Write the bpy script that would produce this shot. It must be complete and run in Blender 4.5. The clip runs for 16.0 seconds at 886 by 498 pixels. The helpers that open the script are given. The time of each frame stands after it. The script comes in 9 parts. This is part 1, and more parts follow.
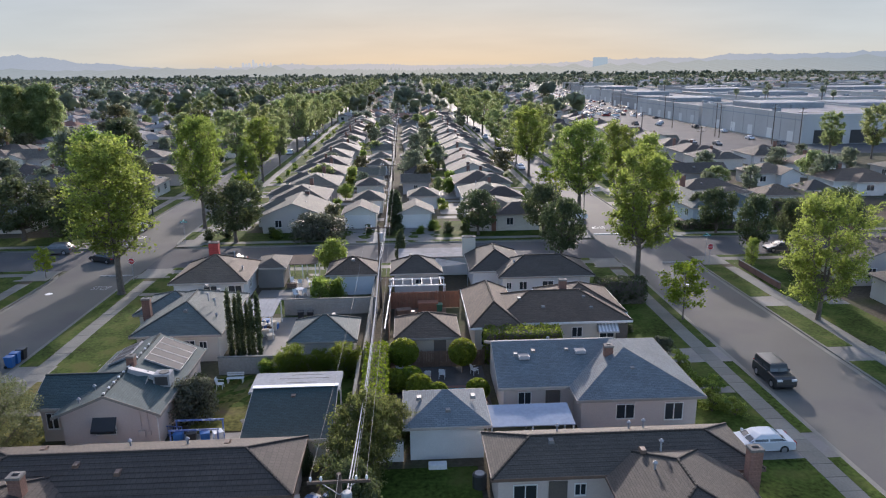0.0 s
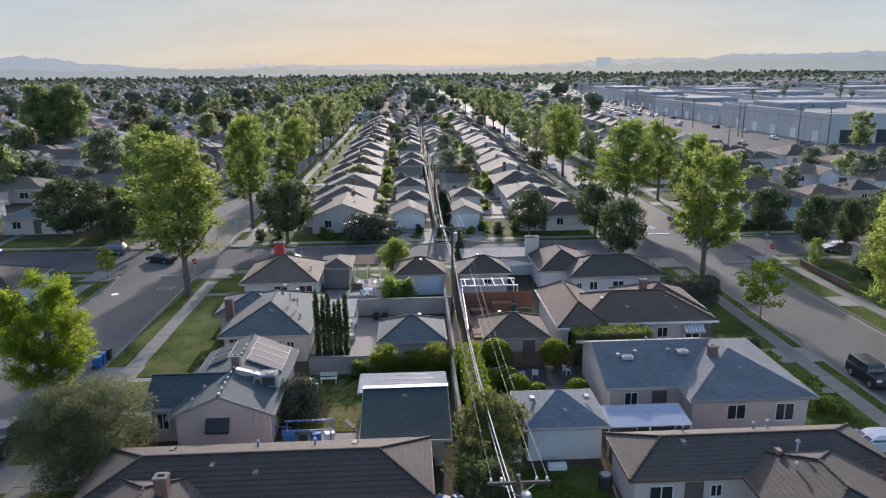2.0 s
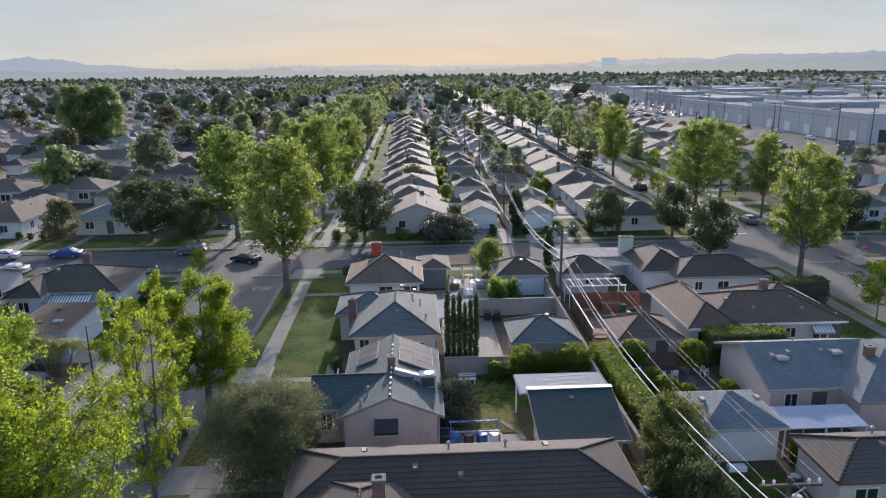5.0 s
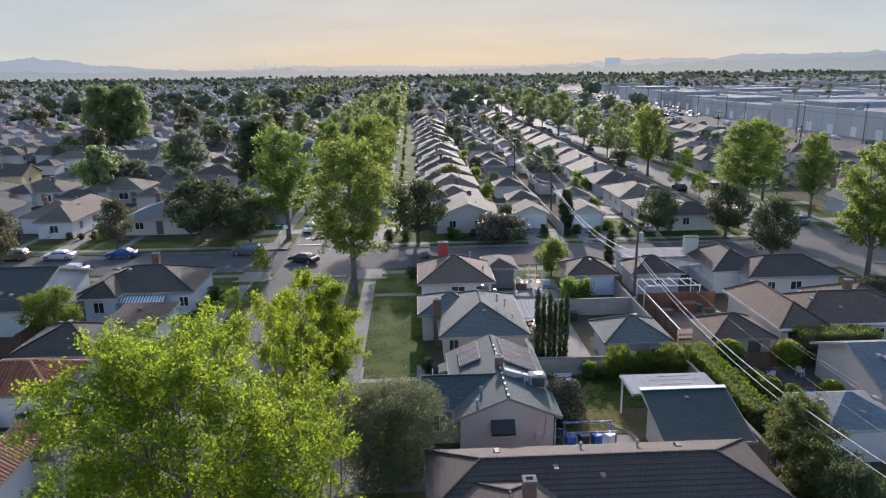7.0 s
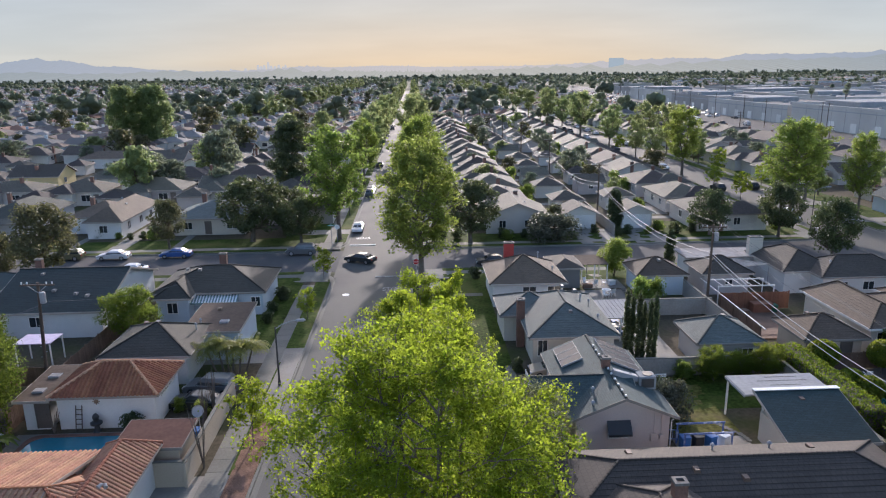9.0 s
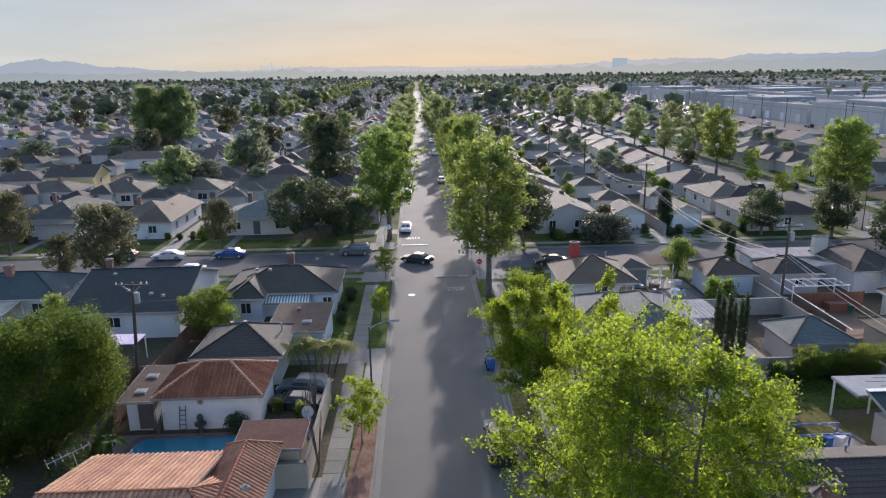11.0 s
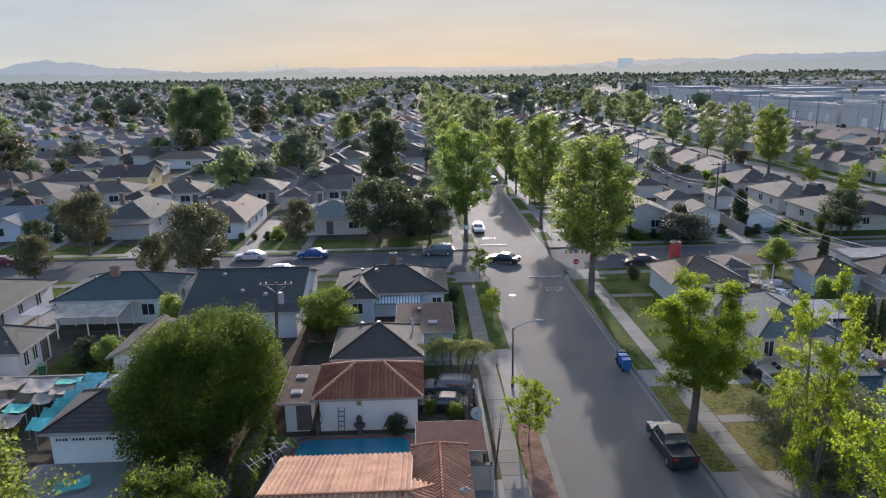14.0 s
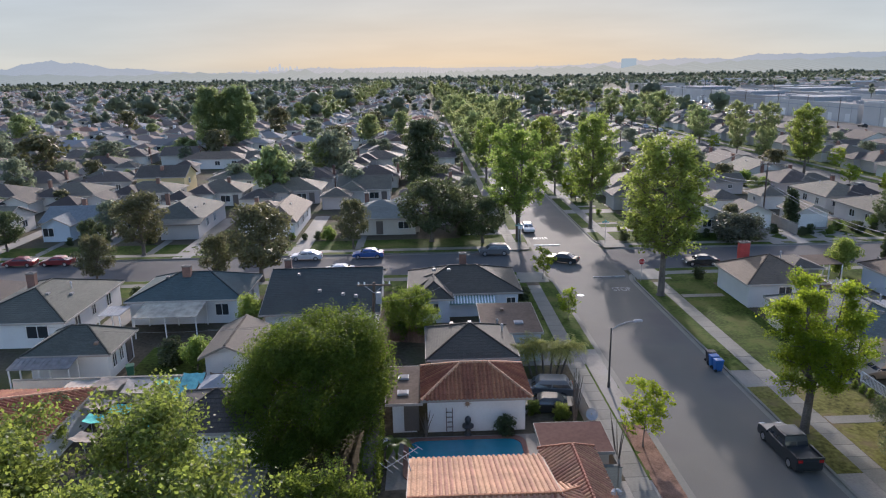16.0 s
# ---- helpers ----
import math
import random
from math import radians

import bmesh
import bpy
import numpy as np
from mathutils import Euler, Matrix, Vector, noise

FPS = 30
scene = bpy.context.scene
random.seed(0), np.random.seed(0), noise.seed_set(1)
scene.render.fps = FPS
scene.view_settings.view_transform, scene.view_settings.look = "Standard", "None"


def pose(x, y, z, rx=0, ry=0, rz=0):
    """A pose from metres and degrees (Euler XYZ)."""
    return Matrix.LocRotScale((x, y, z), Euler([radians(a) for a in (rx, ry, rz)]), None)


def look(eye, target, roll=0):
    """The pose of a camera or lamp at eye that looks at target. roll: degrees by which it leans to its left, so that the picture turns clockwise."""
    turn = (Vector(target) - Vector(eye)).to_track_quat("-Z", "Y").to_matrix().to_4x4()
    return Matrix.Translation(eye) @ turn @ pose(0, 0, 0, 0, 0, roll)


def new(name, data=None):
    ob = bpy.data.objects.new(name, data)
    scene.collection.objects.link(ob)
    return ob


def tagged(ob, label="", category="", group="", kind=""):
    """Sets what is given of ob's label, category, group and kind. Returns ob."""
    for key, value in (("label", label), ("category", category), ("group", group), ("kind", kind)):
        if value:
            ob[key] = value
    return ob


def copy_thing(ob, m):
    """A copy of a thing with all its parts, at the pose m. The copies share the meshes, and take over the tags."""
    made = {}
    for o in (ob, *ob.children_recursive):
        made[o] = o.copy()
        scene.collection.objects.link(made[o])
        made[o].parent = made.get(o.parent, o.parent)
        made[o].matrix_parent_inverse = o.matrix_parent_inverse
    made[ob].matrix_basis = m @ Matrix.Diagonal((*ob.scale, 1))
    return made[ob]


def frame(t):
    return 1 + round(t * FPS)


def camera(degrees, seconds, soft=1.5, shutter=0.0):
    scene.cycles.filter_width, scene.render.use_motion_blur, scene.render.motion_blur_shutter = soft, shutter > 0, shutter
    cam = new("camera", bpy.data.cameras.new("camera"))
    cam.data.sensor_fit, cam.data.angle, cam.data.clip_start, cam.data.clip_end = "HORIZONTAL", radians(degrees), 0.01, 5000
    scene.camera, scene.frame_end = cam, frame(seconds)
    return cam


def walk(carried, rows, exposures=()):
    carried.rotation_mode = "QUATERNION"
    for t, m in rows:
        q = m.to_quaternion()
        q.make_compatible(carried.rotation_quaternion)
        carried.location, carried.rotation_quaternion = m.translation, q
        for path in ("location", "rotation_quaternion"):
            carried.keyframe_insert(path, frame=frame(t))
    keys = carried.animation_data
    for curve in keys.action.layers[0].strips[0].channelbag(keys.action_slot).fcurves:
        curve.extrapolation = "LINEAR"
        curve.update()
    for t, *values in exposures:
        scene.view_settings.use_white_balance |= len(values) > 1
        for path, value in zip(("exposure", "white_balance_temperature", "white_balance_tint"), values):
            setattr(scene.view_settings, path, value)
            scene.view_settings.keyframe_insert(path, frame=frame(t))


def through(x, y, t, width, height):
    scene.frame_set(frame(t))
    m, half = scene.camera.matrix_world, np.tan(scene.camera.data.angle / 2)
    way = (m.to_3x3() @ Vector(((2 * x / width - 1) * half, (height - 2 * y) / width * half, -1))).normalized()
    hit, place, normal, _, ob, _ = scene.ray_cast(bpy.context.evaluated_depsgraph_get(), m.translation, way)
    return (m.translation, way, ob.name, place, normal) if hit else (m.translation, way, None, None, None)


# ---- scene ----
cam = camera(65.5, 16.0, 1.15)
# seconds, x, y, z, yaw (left plus), pitch (up plus), lean (right plus)
ROWS = [
    (0.0, 0.00, 0.00, 25.20, -3.00, -14.69, 0.56),
    (0.5, -1.87, 0.15, 25.20, -2.96, -14.68, 0.58),
    (1.0, -3.80, 0.30, 25.20, -2.91, -14.68, 0.59),
    (1.5, -5.72, 0.44, 25.19, -2.87, -14.67, 0.60),
    (2.0, -7.60, 0.59, 25.19, -2.83, -14.66, 0.62),
    (2.5, -9.43, 0.74, 25.19, -2.79, -14.65, 0.63),
    (3.0, -11.27, 0.89, 25.19, -2.74, -14.65, 0.65),
    (3.5, -13.15, 1.04, 25.18, -2.70, -14.64, 0.66),
    (4.0, -15.05, 1.18, 25.18, -2.66, -14.63, 0.67),
    (6.5, -24.57, 1.93, 25.17, -2.44, -14.60, 0.74),
    (7.0, -26.51, 2.07, 25.17, -2.40, -14.59, 0.76),
    (7.5, -28.37, 2.22, 25.17, -2.36, -14.58, 0.77),
    (8.0, -30.23, 2.37, 25.16, -2.31, -14.58, 0.78),
    (8.5, -32.12, 2.52, 25.16, -2.27, -14.57, 0.80),
    (9.0, -34.04, 2.67, 25.16, -2.23, -14.56, 0.81),
    (11.5, -43.39, 3.41, 25.15, -2.01, -14.53, 0.88),
    (12.0, -45.29, 3.55, 25.15, -1.97, -14.52, 0.89),
    (12.5, -47.17, 3.70, 25.14, -1.93, -14.51, 0.91),
    (13.0, -49.04, 3.85, 25.14, -1.88, -14.50, 0.92),
    (13.5, -50.94, 4.00, 25.14, -1.84, -14.50, 0.93),
    (14.0, -52.82, 4.15, 25.14, -1.80, -14.49, 0.95),
    (14.5, -54.70, 4.30, 25.13, -1.75, -14.48, 0.96),
    (15.0, -56.60, 4.44, 25.13, -1.71, -14.48, 0.98),
    (15.5, -58.51, 4.59, 25.13, -1.67, -14.47, 0.99),
    (16.0, -60.41, 4.74, 25.13, -1.62, -14.46, 1.00),
]


def aim(x, y, z, yaw, pitch, lean):
    a, b = radians(yaw), radians(pitch)
    d = Vector((-math.sin(a) * math.cos(b), math.cos(a) * math.cos(b), math.sin(b)))
    e = Vector((x, y, z))
    return look(e, e + d * 10, -lean)


walk(cam, [(r[0], aim(*r[1:])) for r in ROWS], ((0.0, 1.0, 5900, 18), (16.0, 1.0, 5900, 18)))

# ---- daylight: low sun ahead, hazy evening sky ----
SUN_ELEVATION, SUN_AZIMUTH = radians(16.5), radians(5.0)  # azimuth from +y towards +x
world = bpy.data.worlds.new("sky")
scene.world = world
world.use_nodes = True
wn = world.node_tree.nodes
sky = wn.new("ShaderNodeTexSky")
sky.sky_type, sky.sun_disc = "NISHITA", False
sky.sun_elevation, sky.sun_rotation = SUN_ELEVATION, SUN_AZIMUTH
sky.altitude, sky.air_density, sky.dust_density, sky.ozone_density = 60, 1.0, 2.2, 1.1
wn["Background"].inputs["Strength"].default_value = 0.15
world.node_tree.links.new(sky.outputs["Color"], wn["Background"].inputs["Color"])
sun = new("sun", bpy.data.lights.new("sun", "SUN"))
sun.data.energy, sun.data.angle, sun.data.color = 2.9, radians(0.6), (1.0, 0.88, 0.74)
sun.matrix_world = look((0, 0, 60), Vector((0, 0, 60)) - Vector((math.sin(SUN_AZIMUTH) * math.cos(SUN_ELEVATION), math.cos(SUN_AZIMUTH) * math.cos(SUN_ELEVATION), math.sin(SUN_ELEVATION))))


# ---- materials ----
def material(name, colour, rough=0.8, vary=0.12, grain=6.0, stain=0.35, bump=0.15, metal=0.0, per_thing=0.0, bump_scale=0.0, hue=0.0, spec=0.5, stain_colour=None):
    """Base colour broken by fine grain and broad stains, with relief; per_thing: brightness spread between objects."""
    m = bpy.data.materials.new(name)
    m.use_nodes = True
    n, l = m.node_tree.nodes, m.node_tree.links
    b = n["Principled BSDF"]
    b.inputs["Roughness"].default_value, b.inputs["Metallic"].default_value = rough, metal
    b.inputs["Specular IOR Level"].default_value = spec
    co = n.new("ShaderNodeTexCoord")
    fine, broad = n.new("ShaderNodeTexNoise"), n.new("ShaderNodeTexNoise")
    fine.inputs["Scale"].default_value, fine.inputs["Detail"].default_value = grain, 4
    broad.inputs["Scale"].default_value, broad.inputs["Detail"].default_value = stain, 5
    geo = n.new("ShaderNodeNewGeometry")
    for t in (fine, broad):
        l.new(geo.outputs["Position"], t.inputs["Vector"])
    add = n.new("ShaderNodeMath")
    l.new(fine.outputs["Fac"], add.inputs[0]), l.new(broad.outputs["Fac"], add.inputs[1])
    rng = n.new("ShaderNodeMapRange")
    rng.inputs["From Min"].default_value, rng.inputs["From Max"].default_value = 0.6, 1.4
    rng.inputs["To Min"].default_value, rng.inputs["To Max"].default_value = 1 - vary * 2, 1 + vary * 2
    l.new(add.outputs[0], rng.inputs["Value"])
    value = rng.outputs[0]
    if per_thing:
        info = n.new("ShaderNodeObjectInfo")
        pr = n.new("ShaderNodeMapRange")
        pr.inputs["To Min"].default_value, pr.inputs["To Max"].default_value = 1 - per_thing, 1 + per_thing
        l.new(info.outputs["Random"], pr.inputs["Value"])
        mul = n.new("ShaderNodeMath")
        mul.operation = "MULTIPLY"
        l.new(value, mul.inputs[0]), l.new(pr.outputs[0], mul.inputs[1])
        value = mul.outputs[0]
    hsv = n.new("ShaderNodeHueSaturation")
    hsv.inputs["Color"].default_value = (*colour, 1)
    l.new(value, hsv.inputs["Value"])
    out = hsv.outputs["Color"]
    if hue:
        info = n.new("ShaderNodeObjectInfo")
        hr = n.new("ShaderNodeMapRange")
        hr.inputs["To Min"].default_value, hr.inputs["To Max"].default_value = 0.5 - hue, 0.5 + hue
        l.new(info.outputs["Random"], hr.inputs["Value"]), l.new(hr.outputs[0], hsv.inputs["Hue"])
    if stain_colour:
        mix = n.new("ShaderNodeMix")
        mix.data_type = "RGBA"
        sm = n.new("ShaderNodeMapRange")
        sm.inputs["From Min"].default_value, sm.inputs["From Max"].default_value = 0.5, 0.68
        l.new(broad.outputs["Fac"], sm.inputs["Value"]), l.new(sm.outputs[0], mix.inputs["Factor"])
        l.new(out, mix.inputs["A"])
        mix.inputs["B"].default_value = (*stain_colour, 1)
        out = mix.outputs["Result"]
    l.new(out, b.inputs["Base Color"])
    if bump:
        bp = n.new("ShaderNodeBump")
        bp.inputs["Strength"].default_value, bp.inputs["Distance"].default_value = bump, 0.03
        l.new(fine.outputs["Fac"], bp.inputs["Height"]), l.new(bp.outputs[0], b.inputs["Normal"])
    return m


def shingle(name, colour, row=0.15, width=0.32, per_thing=0.12, rough=0.85, hue=0.0, contrast=0.13, joint=0.45):
    """Roof shingles in courses, laid out by the roof's own map (metres along the eave and up the slope)."""
    m = material(name, colour, rough, 0.1, 9.0, 0.5, 0, per_thing=per_thing, hue=hue)
    n, l = m.node_tree.nodes, m.node_tree.links
    b = n["Principled BSDF"]
    uv = n.new("ShaderNodeUVMap")
    br = n.new("ShaderNodeTexBrick")
    br.inputs["Scale"].default_value = 1.0
    br.inputs["Brick Width"].default_value, br.inputs["Row Height"].default_value = width, row
    br.inputs["Mortar Size"].default_value, br.inputs["Bias"].default_value = row * 0.07, 0.0
    br.inputs["Color1"].default_value = (1 - contrast, 1 - contrast, 1 - contrast, 1)
    br.inputs["Color2"].default_value = (1 + contrast, 1 + contrast, 1 + contrast, 1)
    br.inputs["Mortar"].default_value = (joint, joint, joint, 1)
    l.new(uv.outputs[0], br.inputs["Vector"])
    mix = n.new("ShaderNodeMix")
    mix.data_type, mix.blend_type = "RGBA", "MULTIPLY"
    mix.inputs["Factor"].default_value = 1
    old = b.inputs["Base Color"].links[0].from_socket
    l.new(old, mix.inputs["A"]), l.new(br.outputs["Color"], mix.inputs["B"])
    l.new(mix.outputs["Result"], b.inputs["Base Color"])
    bp = n.new("ShaderNodeBump")
    bp.inputs["Strength"].default_value, bp.inputs["Distance"].default_value = 0.3, 0.015
    l.new(br.outputs["Color"], bp.inputs["Height"]), l.new(bp.outputs[0], b.inputs["Normal"])
    return m


def leaf_material(name, colour, through, spread=0.35, hue=0.012, share=0.55, spec=0.25):
    """Leaves: part of the light passes through them."""
    m = bpy.data.materials.new(name)
    m.use_nodes = True
    n, l = m.node_tree.nodes, m.node_tree.links
    b, out = n["Principled BSDF"], n["Material Output"]
    b.inputs["Roughness"].default_value = 0.55
    b.inputs["Specular IOR Level"].default_value = spec
    geo = n.new("ShaderNodeNewGeometry")
    info = n.new("ShaderNodeObjectInfo")
    rng, hr = n.new("ShaderNodeMapRange"), n.new("ShaderNodeMapRange")
    rng.inputs["To Min"].default_value, rng.inputs["To Max"].default_value = 1 - spread, 1 + spread
    hr.inputs["To Min"].default_value, hr.inputs["To Max"].default_value = 0.5 - hue, 0.5 + hue
    l.new(geo.outputs["Random Per Island"], rng.inputs["Value"])
    l.new(info.outputs["Random"], hr.inputs["Value"])
    hs = []
    for c in (colour, through):
        h = n.new("ShaderNodeHueSaturation")
        h.inputs["Color"].default_value = (*c, 1)
        l.new(rng.outputs[0], h.inputs["Value"]), l.new(hr.outputs[0], h.inputs["Hue"])
        hs.append(h)
    l.new(hs[0].outputs[0], b.inputs["Base Color"])
    tr = n.new("ShaderNodeBsdfTranslucent")
    l.new(hs[1].outputs[0], tr.inputs["Color"])
    mx = n.new("ShaderNodeMixShader")
    mx.inputs[0].default_value = share
    l.new(b.outputs[0], mx.inputs[1]), l.new(tr.outputs[0], mx.inputs[2])
    l.new(mx.outputs[0], out.inputs["Surface"])
    return m


ASPHALT = material("asphalt", (0.138, 0.132, 0.116), 0.8, 0.1, 14, 0.12, 0.1, stain_colour=(0.12, 0.113, 0.106), spec=0.1)
CROSS_ASPHALT = material("older_asphalt", (0.115, 0.11, 0.106), 0.85, 0.12, 14, 0.15, 0.1, spec=0.06)
CONCRETE = material("concrete", (0.187, 0.18, 0.155), 0.85, 0.1, 8, 0.4, 0.1, per_thing=0.1, spec=0.2)
DRIVE = material("drive_concrete", (0.21, 0.195, 0.168), 0.85, 0.12, 6, 0.35, 0.1, per_thing=0.12, stain_colour=(0.2, 0.19, 0.18))
GRASS = material("lawn_grass", (0.056, 0.084, 0.015), 0.9, 0.42, 3.2, 0.3, 0.8, stain_colour=(0.096, 0.1, 0.028), spec=0.05)
DRY_GRASS = material("thin_lawn", (0.125, 0.122, 0.032), 0.9, 0.4, 3, 0.4, 0.8, stain_colour=(0.14, 0.105, 0.06), spec=0.05)
YARD = material("yard_soil", (0.10, 0.085, 0.06), 0.95, 0.25, 3, 0.12, 0.4, stain_colour=(0.06, 0.075, 0.025), spec=0.05)
FAR_GROUND = material("far_ground", (0.10, 0.10, 0.065), 0.95, 0.3, 0.6, 0.02, 0, spec=0.05)
GRAVEL = material("red_gravel", (0.20, 0.12, 0.085), 0.95, 0.3, 12, 1.0, 0.6, spec=0.05)
WORN_PAINT = material("worn_road_paint", (0.30, 0.295, 0.285), 0.8, 0.3, 5, 1.5, 0)
PAINT = material("road_paint", (0.75, 0.74, 0.70), 0.7, 0.12, 8, 1, 0)
STUCCO = {k: material("stucco_" + k, c, 0.9, 0.05, 12, 0.5, 0.1) for k, c in dict(white=(0.62, 0.61, 0.59), cream=(0.55, 0.50, 0.42), grey=(0.44, 0.42, 0.40), pink=(0.52, 0.44, 0.39), tan=(0.45, 0.38, 0.30), yellow=(0.58, 0.47, 0.24), blue=(0.52, 0.57, 0.62), dark=(0.2, 0.19, 0.18)).items()}
DEPOT = {k: material("depot_" + k, c, 0.9, 0.08, 4, 0.08, 0.05) for k, c in dict(white=(0.46, 0.45, 0.43), cream=(0.40, 0.37, 0.32), grey=(0.30, 0.29, 0.28), blue=(0.33, 0.35, 0.37)).items()}
ANY_STUCCO = material("stucco_mixed", (0.52, 0.485, 0.44), 0.9, 0.05, 12, 0.5, 0.1, per_thing=0.28, hue=0.04)
SHINGLE = {k: shingle("shingle_" + k, c) for k, c in dict(darkbrown=(0.07, 0.059, 0.047), brown=(0.118, 0.084, 0.058), grey=(0.122, 0.142, 0.132), blue=(0.132, 0.153, 0.164), black=(0.029, 0.042, 0.041), moss=(0.072, 0.077, 0.062), earth=(0.07, 0.064, 0.05), rust=(0.142, 0.106, 0.074), slate=(0.05, 0.077, 0.078), teal=(0.034, 0.061, 0.06)).items()}
ANY_SHINGLE = shingle("shingle_mixed", (0.078, 0.066, 0.053), per_thing=0.5, hue=0.05)
TILE_DARK = shingle("concrete_tile_dark", (0.061, 0.05, 0.042), row=0.33, width=0.3, contrast=0.1, joint=0.7)
CLAY = material("clay_tile", (0.26, 0.108, 0.06), 0.75, 0.2, 7, 0.8, 0.2, per_thing=0.18, hue=0.01, spec=0.15)
CLAY_FADED = material("faded_clay_tile", (0.37, 0.2, 0.125), 0.78, 0.2, 7, 0.8, 0.2, per_thing=0.12, hue=0.01, spec=0.2)
# Lighter copy of the clay for ridge caps, sunshine put into its colour.
CLAY_PALE = material("sunlit_clay_tile", (0.47, 0.27, 0.165), 0.8, 0.15, 7, 0.8, 0.2, per_thing=0.1, spec=0.15)
FLAT_ROOF = material("white_roofing", (0.27, 0.265, 0.265), 0.95, 0.22, 1.2, 0.09, 0.05, spec=0.1, stain_colour=(0.19, 0.18, 0.175))
FLAT_GREY = material("grey_roofing", (0.2, 0.195, 0.19), 0.95, 0.2, 2, 0.12, 0.05, spec=0.1)
FLAT_TAUPE = material("taupe_roofing", (0.115, 0.088, 0.07), 0.95, 0.14, 4, 0.5, 0.1, spec=0.1)
FLAT_BROWN = material("brown_roofing", (0.115, 0.062, 0.05), 0.95, 0.12, 4, 0.4, 0.1, spec=0.1)
METAL_WHITE = material("white_sheet_metal", (0.29, 0.295, 0.30), 0.9, 0.1, 5, 0.6, 0.05, spec=0.15)
TRIM = material("painted_trim", (0.72, 0.70, 0.66), 0.6, 0.05, 10, 0.6, 0.0)
FASCIA = material("painted_eave_board", (0.34, 0.30, 0.26), 0.7, 0.08, 10, 0.6, 0.0, per_thing=0.35)
VENT = material("weathered_vent", (0.20, 0.19, 0.18), 0.6, 0.1, 8, 0.6, 0.0, per_thing=0.3)
CAP = material("sooty_rim", (0.17, 0.155, 0.14), 0.9, 0.15, 8, 0.8, 0.1)
BLUE_PAINT = material("blue_paint", (0.09, 0.15, 0.36), 0.6, 0.2, 6, 2.5, 0.0, stain_colour=(0.55, 0.57, 0.62))
TRIM_DARK = material("brown_trim", (0.14, 0.09, 0.065), 0.6, 0.1, 10, 0.6, 0.0)
GLASS = material("window_glass", (0.03, 0.035, 0.04), 0.06, 0.05, 1, 0.5, 0, spec=0.8)
DOOR = material("door_paint", (0.12, 0.10, 0.085), 0.5, 0.08, 8, 0.6, 0.05)
GARAGE_DOOR = material("garage_door_paint", (0.66, 0.65, 0.62), 0.6, 0.05, 8, 0.6, 0.0, per_thing=0.15)
BRICK = material("chimney_brick", (0.205, 0.11, 0.082), 0.9, 0.2, 9, 1.0, 0.4, per_thing=0.15)
RED_BRICK = material("red_painted_brick", (0.42, 0.06, 0.05), 0.8, 0.12, 9, 1.0, 0.3)
BLOCK = material("block_wall", (0.36, 0.33, 0.29), 0.9, 0.12, 6, 0.5, 0.3, per_thing=0.15)
WOOD = material("fence_wood", (0.19, 0.12, 0.08), 0.85, 0.2, 8, 0.7, 0.3, per_thing=0.15)
ORANGE_WOOD = material("red_stained_fence", (0.24, 0.1, 0.055), 0.8, 0.15, 8, 0.7, 0.2, per_thing=0.1)
WHITE_WOOD = material("white_timber", (0.74, 0.73, 0.70), 0.6, 0.06, 8, 0.7, 0.1)
POLE_WOOD = material("pole_wood", (0.10, 0.072, 0.055), 0.9, 0.2, 9, 0.8, 0.3)
GALV = material("galvanised_steel", (0.36, 0.36, 0.37), 0.65, 0.08, 6, 0.6, 0.0, metal=0.2, spec=0.3)
DARK_METAL = material("dark_metal", (0.06, 0.06, 0.06), 0.45, 0.1, 6, 0.6, 0.0, metal=0.3)
WIRE = material("cable", (0.15, 0.145, 0.14), 0.6, 0.1, 6, 0.6, 0.0, metal=0.2)
BARK = material("bark", (0.13, 0.105, 0.085), 0.95, 0.25, 9, 1.2, 0.6)
RUBBER = material("tyre_rubber", (0.02, 0.02, 0.02), 0.8, 0.1, 8, 1, 0)
CHROME = material("wheel_metal", (0.55, 0.55, 0.56), 0.3, 0.05, 8, 1, 0, metal=0.9)
LAMP_RED = material("tail_lamp", (0.35, 0.02, 0.02), 0.25, 0.05, 8, 1, 0)
LAMP_CLEAR = material("head_lamp", (0.7, 0.7, 0.7), 0.15, 0.05, 8, 1, 0)
CAR = {k: material("car_paint_" + k, c, 0.28, 0.03, 2, 0.5, 0, metal=0.1, spec=0.5) for k, c in dict(white=(0.6, 0.61, 0.63), black=(0.026, 0.03, 0.032), grey=(0.13, 0.135, 0.14), silver=(0.45, 0.46, 0.48), blue=(0.035, 0.09, 0.26), red=(0.17, 0.025, 0.028), olive=(0.16, 0.15, 0.08), beige=(0.42, 0.36, 0.27)).items()}
PLASTIC_BLUE = material("blue_plastic", (0.03, 0.13, 0.36), 0.5, 0.08, 6, 1, 0)
PLASTIC_BLACK = material("black_plastic", (0.03, 0.03, 0.032), 0.5, 0.08, 6, 1, 0)
PLASTIC_GREEN = material("green_plastic", (0.03, 0.12, 0.07), 0.5, 0.08, 6, 1, 0)
PLASTIC_WHITE = material("white_plastic", (0.75, 0.75, 0.74), 0.45, 0.05, 6, 1, 0)
# The pale blue is sky-lit shade beside the house, put into the colour.
SHADE_SHEET = material("shade_tinted_sheet", (0.27, 0.32, 0.40), 0.9, 0.07, 4, 0.8, 0.05, spec=0.15)
CREAM_SHEET = material("cream_sheet", (0.36, 0.34, 0.28), 0.9, 0.2, 1.5, 0.8, 0.05, spec=0.1)
TERRACE = material("dark_terrace", (0.09, 0.082, 0.076), 0.85, 0.15, 5, 0.5, 0.1)
